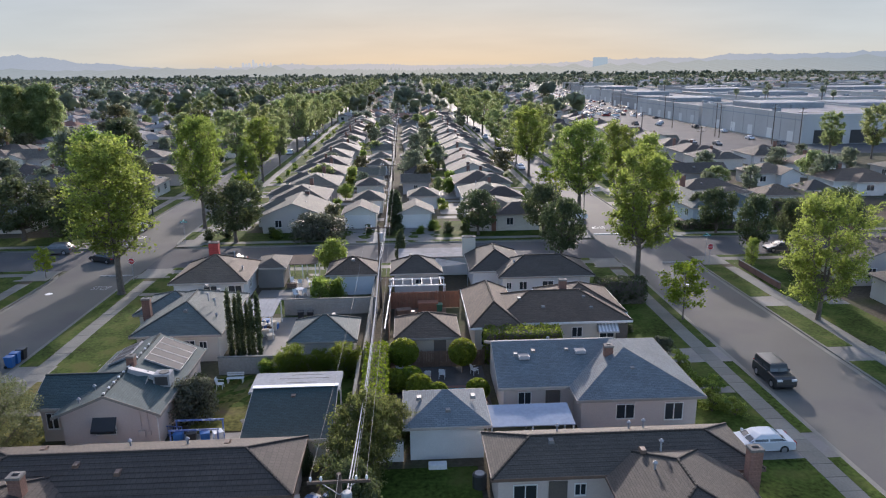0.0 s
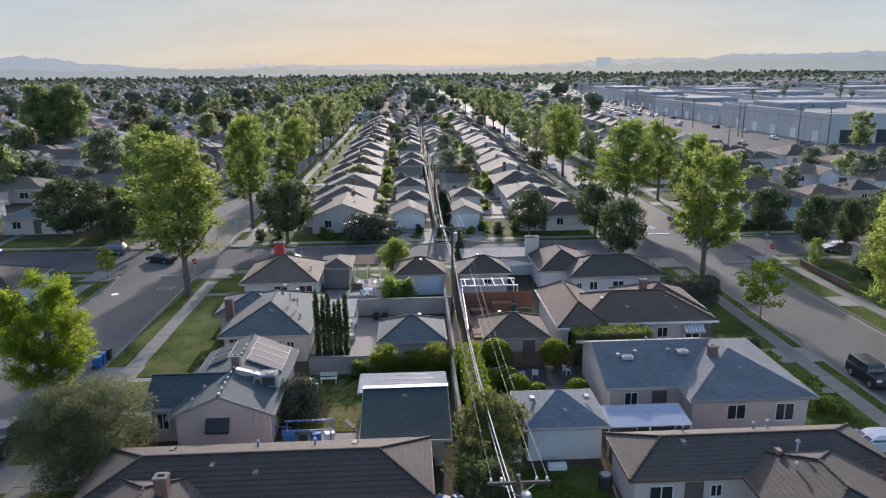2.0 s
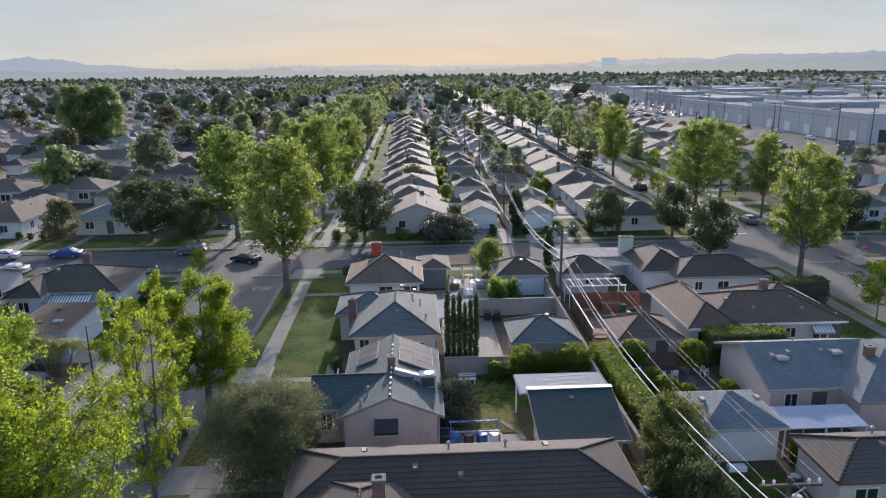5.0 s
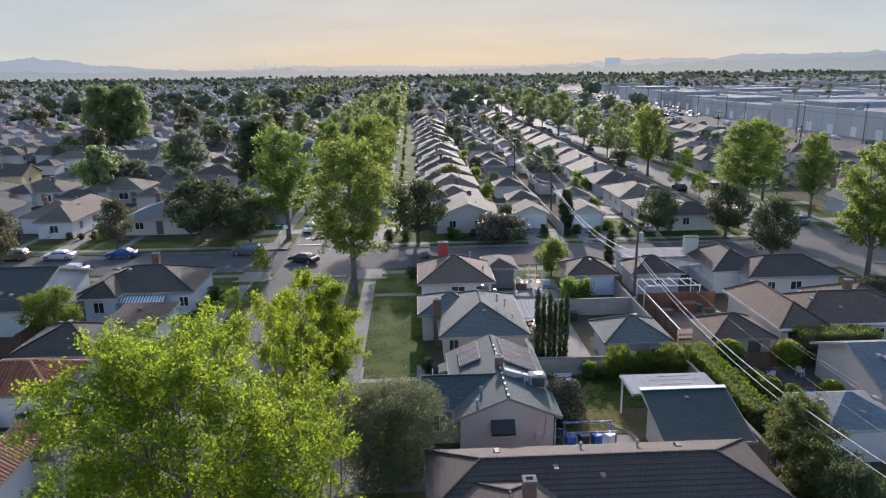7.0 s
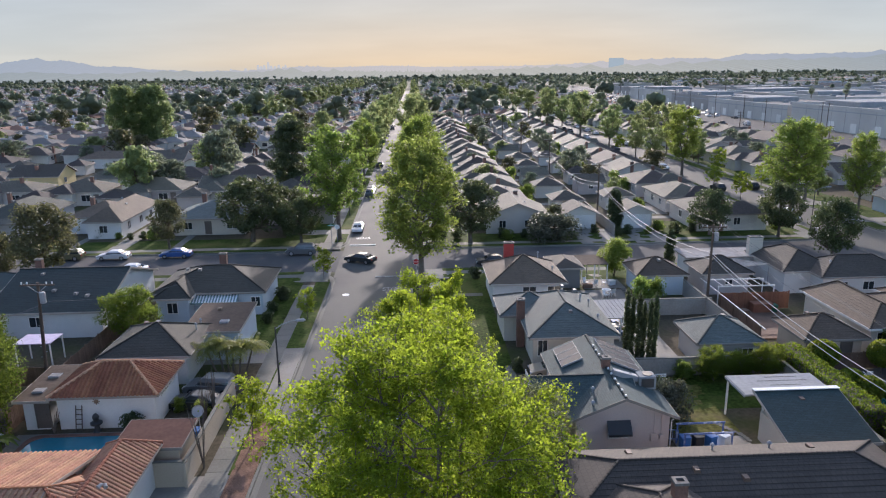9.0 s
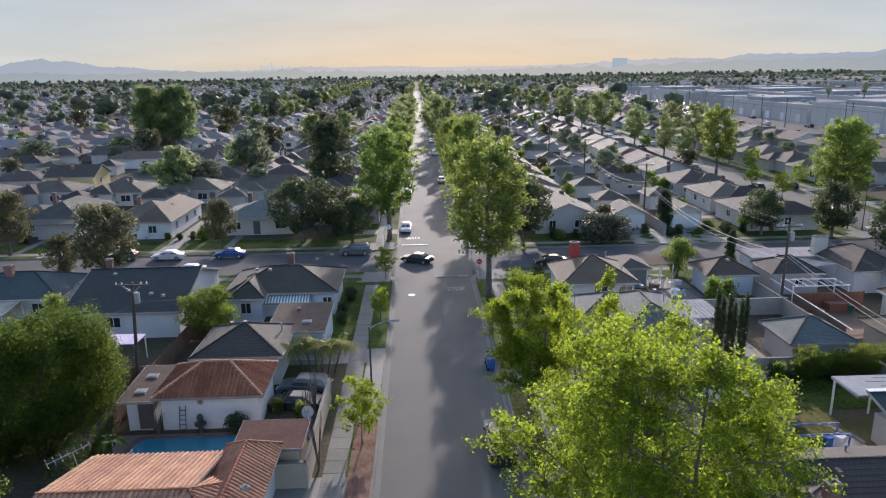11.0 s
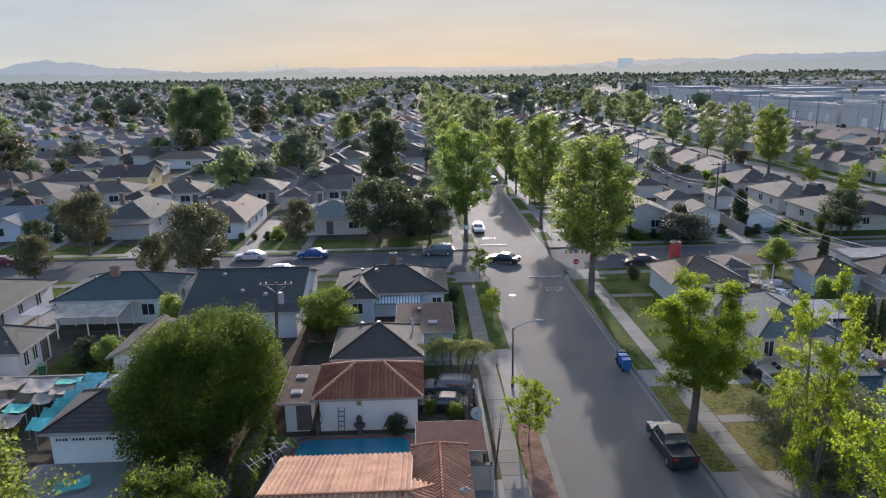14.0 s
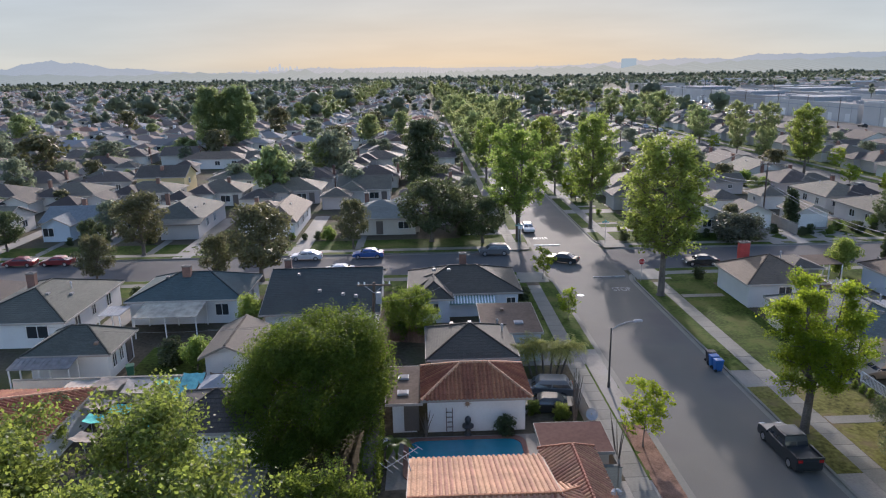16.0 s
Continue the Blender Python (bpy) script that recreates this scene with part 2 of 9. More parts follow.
TEAL_TARP = material("teal_tarp", (0.12, 0.42, 0.36), 0.9, 0.2, 4, 1.2, 0.2, spec=0.1, per_thing=0.35)
PALE_TEAL = material("pale_teal_tarp", (0.22, 0.5, 0.47), 0.9, 0.15, 4, 1.2, 0.2, spec=0.1, per_thing=0.2)
PALE_TARP = material("pale_tarp", (0.40, 0.34, 0.28), 0.95, 0.15, 4, 1.0, 0.2, per_thing=0.2, spec=0.05)
LILAC = material("lilac_canopy", (0.48, 0.42, 0.56), 0.7, 0.08, 4, 1.0, 0.1)
WATER = material("pool_water", (0.03, 0.20, 0.27), 0.04, 0.06, 1.5, 0.6, 0.05, spec=0.6)
PANEL = material("solar_cells", (0.062, 0.06, 0.062), 0.7, 0.05, 2, 0.5, 0, spec=0.16)
SIGN_RED = material("sign_red", (0.45, 0.02, 0.025), 0.5, 0.05, 6, 1, 0)
SIGN_GREEN = material("sign_teal", (0.02, 0.28, 0.26), 0.5, 0.05, 6, 1, 0)
AWNING_GREEN = material("faded_green_metal", (0.19, 0.27, 0.25), 0.7, 0.08, 6, 1, 0)
SIGN_WHITE = material("sign_white", (0.78, 0.78, 0.78), 0.5, 0.04, 6, 1, 0)


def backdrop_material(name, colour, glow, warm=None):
    """Distance, evening haze put in as emission; warm: its tone under the sun, straight ahead."""
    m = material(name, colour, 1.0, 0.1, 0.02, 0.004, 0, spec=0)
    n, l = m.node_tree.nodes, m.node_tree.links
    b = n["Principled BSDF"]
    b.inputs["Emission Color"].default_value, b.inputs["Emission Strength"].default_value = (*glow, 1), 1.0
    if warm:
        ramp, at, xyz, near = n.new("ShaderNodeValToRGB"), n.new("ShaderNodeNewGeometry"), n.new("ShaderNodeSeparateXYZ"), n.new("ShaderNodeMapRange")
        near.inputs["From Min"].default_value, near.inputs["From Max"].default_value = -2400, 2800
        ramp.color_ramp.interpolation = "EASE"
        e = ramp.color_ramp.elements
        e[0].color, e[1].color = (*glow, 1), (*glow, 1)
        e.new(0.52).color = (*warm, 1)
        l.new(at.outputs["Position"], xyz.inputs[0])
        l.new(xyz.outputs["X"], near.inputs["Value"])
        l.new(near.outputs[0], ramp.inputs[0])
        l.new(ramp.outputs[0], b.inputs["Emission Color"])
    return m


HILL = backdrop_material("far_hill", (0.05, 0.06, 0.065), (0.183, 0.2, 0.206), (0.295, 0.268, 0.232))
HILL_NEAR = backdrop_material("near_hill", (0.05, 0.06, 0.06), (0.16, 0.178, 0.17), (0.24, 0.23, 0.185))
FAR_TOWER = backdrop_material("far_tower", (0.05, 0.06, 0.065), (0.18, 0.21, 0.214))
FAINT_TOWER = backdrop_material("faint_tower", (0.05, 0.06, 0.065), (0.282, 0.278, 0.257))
LEAF_BRIGHT = leaf_material("spring_leaves", (0.075, 0.126, 0.015), (0.325, 0.41, 0.03), spread=0.22, hue=0.005, share=0.66)
LEAF_PEPPER = leaf_material("pepper_leaves", (0.048, 0.082, 0.016), (0.17, 0.235, 0.034), spread=0.2, share=0.55, spec=0.08)
LEAF_OLIVE = leaf_material("olive_green_leaves", (0.072, 0.09, 0.034), (0.19, 0.22, 0.065), spread=0.2, share=0.5, spec=0.1)
LEAF_MID = leaf_material("street_leaves", (0.08, 0.122, 0.028), (0.30, 0.385, 0.08), spread=0.25, share=0.6)
LEAF_DARK = leaf_material("dark_leaves", (0.062, 0.08, 0.04), (0.125, 0.16, 0.06), spread=0.25, share=0.4)
LEAF_GREY = leaf_material("olive_leaves", (0.1, 0.116, 0.066), (0.19, 0.225, 0.1), spread=0.15, share=0.5)
LEAF_PALM = leaf_material("frond_leaves", (0.13, 0.15, 0.045), (0.46, 0.47, 0.15))
LEAF_WALNUT = leaf_material("walnut_leaves", (0.095, 0.125, 0.032), (0.31, 0.355, 0.065), spread=0.25, share=0.5)
LEAF_BROWN = leaf_material("bronze_leaves", (0.092, 0.094, 0.05), (0.18, 0.175, 0.075), spread=0.25, share=0.4)
# Far foliage: distance haze is put into these paler, greyer leaf colours.
LEAF_HAZED = leaf_material("hazed_leaves", (0.16, 0.178, 0.13), (0.42, 0.47, 0.30), spread=0.12, share=0.5, spec=0.05)
LEAF_HAZED_DARK = leaf_material("hazed_dark_leaves", (0.125, 0.145, 0.11), (0.31, 0.36, 0.23), spread=0.12, share=0.5, spec=0.05)
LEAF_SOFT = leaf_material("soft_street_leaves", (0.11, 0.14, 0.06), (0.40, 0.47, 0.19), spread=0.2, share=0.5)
HEDGE = leaf_material("hedge_leaves", (0.055, 0.088, 0.02), (0.24, 0.31, 0.045), spread=0.18, share=0.55, spec=0.08)
BLOSSOM = leaf_material("blossom_mixed", (0.115, 0.118, 0.085), (0.15, 0.165, 0.09), spread=0.5, share=0.35)
TOPIARY = leaf_material("topiary_leaves", (0.088, 0.135, 0.014), (0.30, 0.365, 0.025), share=0.45)


# ---- mesh helpers ----
def thing(name, x, y, z=0.0, rz=0.0, label="", category="", group="", kind=""):
    ob = new(name)
    ob.empty_display_size = 0.2
    ob.matrix_basis = pose(x, y, z, 0, 0, rz)
    return tagged(ob, label, category, group, kind)


def part(name, bm, mat, parent=None, label=""):
    me = bpy.data.meshes.new(name)
    bm.to_mesh(me)
    bm.free()
    me.materials.append(mat)
    ob = new(name, me)
    ob.parent = parent
    return tagged(ob, label)


def sheet_mesh(name, verts, quads, mat, parent=None, label="", smooth=False):
    """A mesh from numpy arrays of corners and of four-cornered faces."""
    me = bpy.data.meshes.new(name)
    k = len(quads)
    me.vertices.add(len(verts))
    me.vertices.foreach_set("co", np.asarray(verts, np.float32).ravel())
    me.loops.add(k * 4)
    me.loops.foreach_set("vertex_index", np.asarray(quads, np.int32).ravel())
    me.polygons.add(k)
    me.polygons.foreach_set("loop_start", np.arange(0, 4 * k, 4, dtype=np.int32))
    me.update(calc_edges=True)
    me.materials.append(mat)
    ob = new(name, me)
    ob.parent = parent
    return tagged(ob, label)


def box(bm, x0, x1, y0, y1, z0, z1):
    v = [bm.verts.new((x, y, z)) for z in (z0, z1) for y in (y0, y1) for x in (x0, x1)]
    for f in ((0, 2, 3, 1), (4, 5, 7, 6), (0, 1, 5, 4), (2, 6, 7, 3), (1, 3, 7, 5), (0, 4, 6, 2)):
        bm.faces.new([v[i] for i in f])
    return v


def soft_box(bm, x0, x1, y0, y1, z0, z1, r=0.04):
    """A box with chamfered upright and upper edges."""
    ring = lambda d, z: [bm.verts.new(p) for p in ((x0 + d, y0, z), (x1 - d, y0, z), (x1, y0 + d, z), (x1, y1 - d, z), (x1 - d, y1, z), (x0 + d, y1, z), (x0, y1 - d, z), (x0, y0 + d, z))]
    top = [bm.verts.new(p) for p in ((x0 + 2 * r, y0 + r, z1), (x1 - 2 * r, y0 + r, z1), (x1 - r, y0 + 2 * r, z1), (x1 - r, y1 - 2 * r, z1), (x1 - 2 * r, y1 - r, z1), (x0 + 2 * r, y1 - r, z1), (x0 + r, y1 - 2 * r, z1), (x0 + r, y0 + 2 * r, z1))]
    a, b = ring(r, z0), ring(r, z1 - r)
    for p, q in ((a, b), (b, top)):
        for i in range(8):
            bm.faces.new((p[i], p[(i + 1) % 8], q[(i + 1) % 8], q[i]))
    bm.faces.new(top), bm.faces.new(a[::-1])


def tube(bm, path, radii, n=8, cap=True):
    """A tapered tube along points."""
    rings = []
    pts = [Vector(p) for p in path]
    for i, p in enumerate(pts):
        d = (pts[min(i + 1, len(pts) - 1)] - pts[max(i - 1, 0)]).normalized()
        a = d.cross(Vector((0, 0, 1)) if abs(d.z) < 0.9 else Vector((1, 0, 0))).normalized()
        b = d.cross(a)
        r = radii[i] if hasattr(radii, "__len__") else radii
        rings.append([bm.verts.new(p + (a * math.cos(2 * math.pi * k / n) + b * math.sin(2 * math.pi * k / n)) * r) for k in range(n)])
    for p, q in zip(rings, rings[1:]):
        for k in range(n):
            bm.faces.new((p[k], p[(k + 1) % n], q[(k + 1) % n], q[k]))
    if cap:
        bm.faces.new(rings[0][::-1]), bm.faces.new(rings[-1])


def prism(bm, pts, z0, z1):
    a, b = [bm.verts.new((x, y, z0)) for x, y in pts], [bm.verts.new((x, y, z1)) for x, y in pts]
    for i in range(len(pts)):
        j = (i + 1) % len(pts)
        bm.faces.new((a[i], a[j], b[j], b[i]))
    bm.faces.new(b), bm.faces.new(a[::-1])


def rounded(x0, x1, y0, y1, r, n=6):
    pts = []
    for cx, cy, a0 in ((x1 - r, y1 - r, 0), (x0 + r, y1 - r, 90), (x0 + r, y0 + r, 180), (x1 - r, y0 + r, 270)):
        pts += [(cx + r * math.cos(radians(a0 + 90 * k / n)), cy + r * math.sin(radians(a0 + 90 * k / n))) for k in range(n + 1)]
    return pts


def plain(name, mat, label, category, kind="structure", **size):
    bm = bmesh.new()
    box(bm, *size["b"])
    return tagged(part(name, bm, mat), label, category, kind=kind)

# ---- ground, roads, blocks ----
LW, LE, RW, RE = -44.7, -34.8, 28.5, 38.2  # kerbs of the two long streets
CS, CN = 89.5, 100.2  # kerbs of the cross street
plain("ground", FAR_GROUND, "flat dry valley floor reaching to the hills", "ground", b=(-3500, 3500, -300, 4800, -0.6, -0.16))
plain("road", ASPHALT, "worn grey asphalt residential street with kerbs", "road", b=(LW - 0.05, LE + 0.05, -60, 900, -0.3, -0.145))
plain("road", ASPHALT, "worn grey asphalt residential street with kerbs", "road", b=(RW - 0.05, RE + 0.05, -60, 900, -0.3, -0.145))
plain("road", CROSS_ASPHALT, "darker asphalt cross street", "road", b=(-320, LW - 0.05, CS - 0.05, CN + 0.05, -0.3, -0.144))
plain("road", CROSS_ASPHALT, "darker asphalt cross street", "road", b=(LE + 0.05, RW - 0.05, CS - 0.05, CN + 0.05, -0.3, -0.144))
plain("road", CROSS_ASPHALT, "darker asphalt cross street", "road", b=(RE + 0.05, 92, CS - 0.05, CN + 0.05, -0.3, -0.144))


def swing(y):
    """How far east the arterial road has swung at y."""
    return max(0.0, (y - 320) * 0.11)


def swinging(name, mat, label, category, x0, x1, y0, y1, z0, z1):
    bm = bmesh.new()
    prism(bm, [(x0, y0), (x1, y0), (x1, 320), (x1 + swing(y1), y1), (x0 + swing(y1), y1), (x0, 320)], z0, z1)
    return tagged(part(name, bm, mat), label, category, kind="structure")


swinging("road", CROSS_ASPHALT, "wide grey arterial road along the warehouses", "road", 92, 127, 197, 1400, -0.3, -0.145)


def block(x0, x1, y0, y1, r=5.0):
    bm = bmesh.new()
    prism(bm, rounded(x0 + 0.18, x1 - 0.18, y0 + 0.18, y1 - 0.18, r), -0.25, 0.0)
    g = tagged(part("ground", bm, YARD), "packed yard soil of a housing block", "ground", kind="structure")
    bm = bmesh.new()
    a, b = rounded(x0, x1, y0, y1, r), rounded(x0 + 0.18, x1 - 0.18, y0 + 0.18, y1 - 0.18, r)
    c = rounded(x0 - 0.4, x1 + 0.4, y0 - 0.4, y1 + 0.4, r)
    rings = [[bm.verts.new((x, y, z)) for x, y in p] for p, z in ((c, -0.139), (a, -0.125), (a, 0.0), (b, 0.012), (b, -0.1))]
    for p, q in zip(rings, rings[1:]):
        for i in range(len(p)):
            j = (i + 1) % len(p)
            bm.faces.new((p[i], p[j], q[j], q[i]))
    tagged(part("kerb", bm, CONCRETE), "pale concrete kerb and gutter", "kerb", kind="structure")


for b in ((LE, RW, -40, CS), (LE, RW, CN, 900), (-320, LW, -40, CS), (-320, LW, CN, 900), (RE, 91.9, -40, CS), (RE, 91.9, CN, 900)):
    block(*b)


def flat(name, mat, label, category, x0, x1, y0, y1, z=0.02):
    return plain(name, mat, label, category, b=(x0, x1, y0, y1, -0.05, z))


def lawn(x0, x1, y0, y1, mat=None, z=0.03):
    """A lawn with a ragged, slightly heaving surface."""
    nx, ny = max(2, int((x1 - x0) / 0.8)), max(2, int((y1 - y0) / 0.8))
    xs, ys = np.linspace(x0, x1, nx + 1), np.linspace(y0, y1, ny + 1)
    X, Y = np.meshgrid(xs, ys)
    Z = z + 0.02 * np.sin(X * 1.7 + Y) * np.cos(Y * 1.3) + 0.012 * np.random.rand(*X.shape)
    v = np.stack([X, Y, Z], -1).reshape(-1, 3)
    i = np.arange(ny)[:, None] * (nx + 1) + np.arange(nx)[None]
    q = np.stack([i, i + 1, i + nx + 2, i + nx + 1], -1).reshape(-1, 4)
    return tagged(sheet_mesh("lawn", v, q, mat or GRASS), "patchy mown green lawn" if mat is not DRY_GRASS else "thin yellowing lawn", "lawn", kind="structure")


# verges, walks and front lawns along the long streets; drives cut them
WALKS = {"LW": (-48.1, -46.6), "LE": (-32.9, -31.4), "RW": (25.9, 27.4), "RE": (40.8, 42.4)}
DRIVES = {"LW": (41.0, 62.0, 112, 142, 172), "LE": (56.6, 41.0, 112, 127, 142, 157), "RW": (40.8, 56.3, 111, 126, 141), "RE": (55.5, 70, 112, 127, 142)}
for key, (w0, w1) in WALKS.items():
    kerb = {"LW": LW - 0.18, "LE": LE + 0.18, "RW": RW - 0.18, "RE": RE + 0.18}[key]
    west = key in ("LW", "RW")
    v0, v1 = (w1, kerb) if west else (kerb, w0)
    f0, f1 = (w0 - 6.5, w0) if west else (w1, w1 + 5.5)
    for y0, y1 in ((10, CS - 5), (CN + 5, 330)):
        cuts = sorted(d for d in DRIVES[key] if y0 < d < y1)
        edges = [y0] + [e for d in cuts for e in (d - 1.6, d + 1.6)] + [y1]
        for a, b in zip(edges[::2], edges[1::2]):
            lawn(v0, v1, a, b, DRY_GRASS if key == "LE" and b < 60 or key == "LW" and a > 200 else None)
            if not (key == "LW" and b < 70):
                lawn(f0, f1, a, b, DRY_GRASS if key == "LE" and b < 56 else GRASS)
        for d in cuts:
            flat("driveway", DRIVE, "stained concrete driveway across the verge", "driveway", min(v0, f0), max(v1, f1), d - 1.6, d + 1.6, 0.022)
for x0, x1, y in ((-320, LW - 4, CN + 1.4), (LE + 4, RW - 4, CN + 1.4), (RE + 4, 88, CN + 1.4), (-320, LW - 4, CS - 2.8), (LE + 4, RW - 4, CS - 2.8), (RE + 4, 88, CS - 2.8)):
    flat("pavement", CONCRETE, "concrete pavement beside the cross street", "pavement", x0, x1, y, y + 1.4, 0.03)
    n = y > CN
    if n:
        lawn(x0, x1, CN + 0.18, y), lawn(x0, x1, y + 1.4, y + 7, GRASS)
    else:
        lawn(x0, x1, y + 1.4, CS - 0.18), lawn(x0, x1, y - 4, y, GRASS)
# corner ramps
for cx in (LW - 2.6, LE + 2.6, RW - 2.6, RE + 2.6):
    for cy in (CS - 2.6, CN + 2.6):
        flat("pavement", CONCRETE, "concrete corner with a sloping ramp", "pavement", cx - 2.1, cx + 2.1, cy - 2.1, cy + 2.1, 0.026)
# painted marks
for x0, x1, y in ((LW + 0.6, -40.2, CN + 3.0), (-39.4, LE - 0.6, CS - 3.0), (RW + 0.6, 33.0, CN + 3.0), (33.8, RE - 0.6, CS - 3.0)):
    flat("stop_line", PAINT if y > CN else WORN_PAINT, "worn white stop line on the asphalt", "road marking", x0, x1, y, y + 0.32, -0.138)


def letters(txt, x, y, rz, size, name, mat, label, z=-0.139, stand=False, parent=None):
    cu = bpy.data.curves.new(name, "FONT")
    cu.body, cu.size, cu.align_x, cu.extrude = txt, size, "CENTER", 0.002
    tmp = bpy.data.objects.new(name, cu)
    me = bpy.data.meshes.new_from_object(tmp)
    bpy.data.objects.remove(tmp)
    me.materials.append(mat)
    ob = new(name, me)
    ob.parent = parent
    ob.matrix_basis = pose(x, y, z, 90 if stand else 0, 0, rz) @ (Matrix.Identity(4) if stand else Matrix.Diagonal((0.8, 1.7, 1, 1)))
    return tagged(ob, label)


for x, y, rz in ((-42.4, CN + 8.5, 180), (-37.2, CS - 8.5, 0), (31.0, CN + 8.5, 180), (35.8, CS - 8.5, 0)):
    tagged(letters("STOP", x, y, rz, 1.15, "stop_marking", PAINT if y > CN else WORN_PAINT, "white painted STOP on the asphalt"), category="road marking")
for x, y in ((-42.5, 79.8), (-41.9, 95), (33.6, 77)):
    bm = bmesh.new()
    tube(bm, ((x, y, -0.16), (x, y, -0.137)), 0.42, 20)
    tagged(part("manhole_cover", bm, PAINT), "round pale manhole cover in the asphalt", "manhole")

# pavement slabs, one by one where the camera passes
slab_bm = bmesh.new()
soft_box(slab_bm, -0.75, 0.75, -0.74, 0.74, -0.08, 0.035, 0.012)
SLAB = bpy.data.meshes.new("paving_slab")
slab_bm.to_mesh(SLAB)
slab_bm.free()
SLAB.materials.append(CONCRETE)
for key, (w0, w1) in WALKS.items():
    for y0, y1, fine in ((16, CS - 4.7, True), (CN + 4.7, 150, True), (150, 420, False)):
        pv = thing("pavement", (w0 + w1) / 2, y0, 0, 0, "pale concrete pavement between lawn and verge", "pavement", kind="structure")
        if fine:
            for k in range(int((y1 - y0) / 1.5)):
                ob = new("slab", SLAB)
                ob.parent = pv
                ob.matrix_basis = pose(random.uniform(-0.01, 0.01), 0.75 + 1.5 * k, random.uniform(-0.006, 0.006), random.uniform(-0.15, 0.15), random.uniform(-0.15, 0.15), 0)
        else:
            bm = bmesh.new()
            box(bm, -(w1 - w0) / 2, (w1 - w0) / 2, 0, y1 - y0, -0.08, 0.035)
            part("slab", bm, CONCRETE, pv)


# ---- houses ----
def beam(bm, p, q, w, h):
    """A rectangular bar from p to q, w wide and h high."""
    p, q = Vector(p), Vector(q)
    d = (q - p).normalized()
    s = d.cross(Vector((0, 0, 1))) if abs(d.z) < 0.95 else Vector((1, 0, 0))
    s = s.normalized() * w / 2
    u = s.cross(d).normalized() * h / 2
    v = [bm.verts.new(c + a * s + b * u) for c in (p, q) for a, b in ((-1, -1), (1, -1), (1, 1), (-1, 1))]
    for f in ((0, 1, 2, 3), (7, 6, 5, 4), (0, 4, 5, 1), (1, 5, 6, 2), (2, 6, 7, 3), (3, 7, 4, 0)):
        bm.faces.new([v[i] for i in f])


def planes(x0, x1, y0, y1, ez, rz, kind, axis):
    """The slopes of a roof: eave from a to b, top from c (over b) to d (over a)."""
    A, B, C, D = Vector((x0, y0, ez)), Vector((x1, y0, ez)), Vector((x1, y1, ez)), Vector((x0, y1, ez))
    xc, yc = (x0 + x1) / 2, (y0 + y1) / 2
    if kind == "flat":
        return [(A, B, C, D)]
    if kind == "lean":
        return [(A, B, Vector((x1, y1, rz)), Vector((x0, y1, rz)))]
    if axis == "x":
        i = 0 if kind == "gable" else min((y1 - y0) / 2, (x1 - x0) / 2 - 0.05)
        P, Q = Vector((x0 + i, yc, rz)), Vector((x1 - i, yc, rz))
        out = [(A, B, Q, P), (C, D, P, Q)]
        return out if kind == "gable" else out + [(B, C, Q, Q), (D, A, P, P)]
    i = 0 if kind == "gable" else min((x1 - x0) / 2, (y1 - y0) / 2 - 0.05)
    P, Q = Vector((xc, y0 + i, rz)), Vector((xc, y1 - i, rz))
    out = [(B, C, Q, P), (D, A, P, Q)]
    return out if kind == "gable" else out + [(A, B, P, P), (C, D, Q, Q)]


def slope_face(bm, uv, a, b, c, d, courses=0, lip=0.012):
    e = (b - a).normalized()
    n = (b - a).cross(((c + d) / 2) - a).normalized()
    up = n.cross(e)

    def face(pts):
        vs = []
        for p in pts:
            if not vs or (p - vs[-1]).length > 1e-4:
                vs.append(p)
        if (vs[0] - vs[-1]).length < 1e-4:
            vs.pop()
        if len(vs) < 3:
            return
        f = bm.faces.new([bm.verts.new(p) for p in vs])
        for loop in f.loops:
            r = loop.vert.co - a
            loop[uv].uv = (r.dot(e) + a.x * 0.37 + 40, r.dot(up) + 20)
    if not courses:
        face((a, b, c, d))
        return
    prev = None
    for k in range(courses + 1):
        s = k / courses
        lo = [bm.verts.new(a.lerp(d, s)), bm.verts.new(b.lerp(c, s))]
        hi = [bm.verts.new(a.lerp(d, s) + n * lip), bm.verts.new(b.lerp(c, s) + n * lip)] if k < courses else None
        quads = []
        if prev:
            quads.append((prev[0], prev[1], lo[1], lo[0]))
        if hi:
            quads.append((lo[0], lo[1], hi[1], hi[0]))
        for q in quads:
            if (q[2].co - q[3].co).length < 1e-4:
                q = q[:3]
            f = bm.faces.new(q)
            for loop in f.loops:
                r = loop.vert.co - a
                loop[uv].uv = (r.dot(e) + a.x * 0.37 + 40, r.dot(up) + 20)
        prev = hi


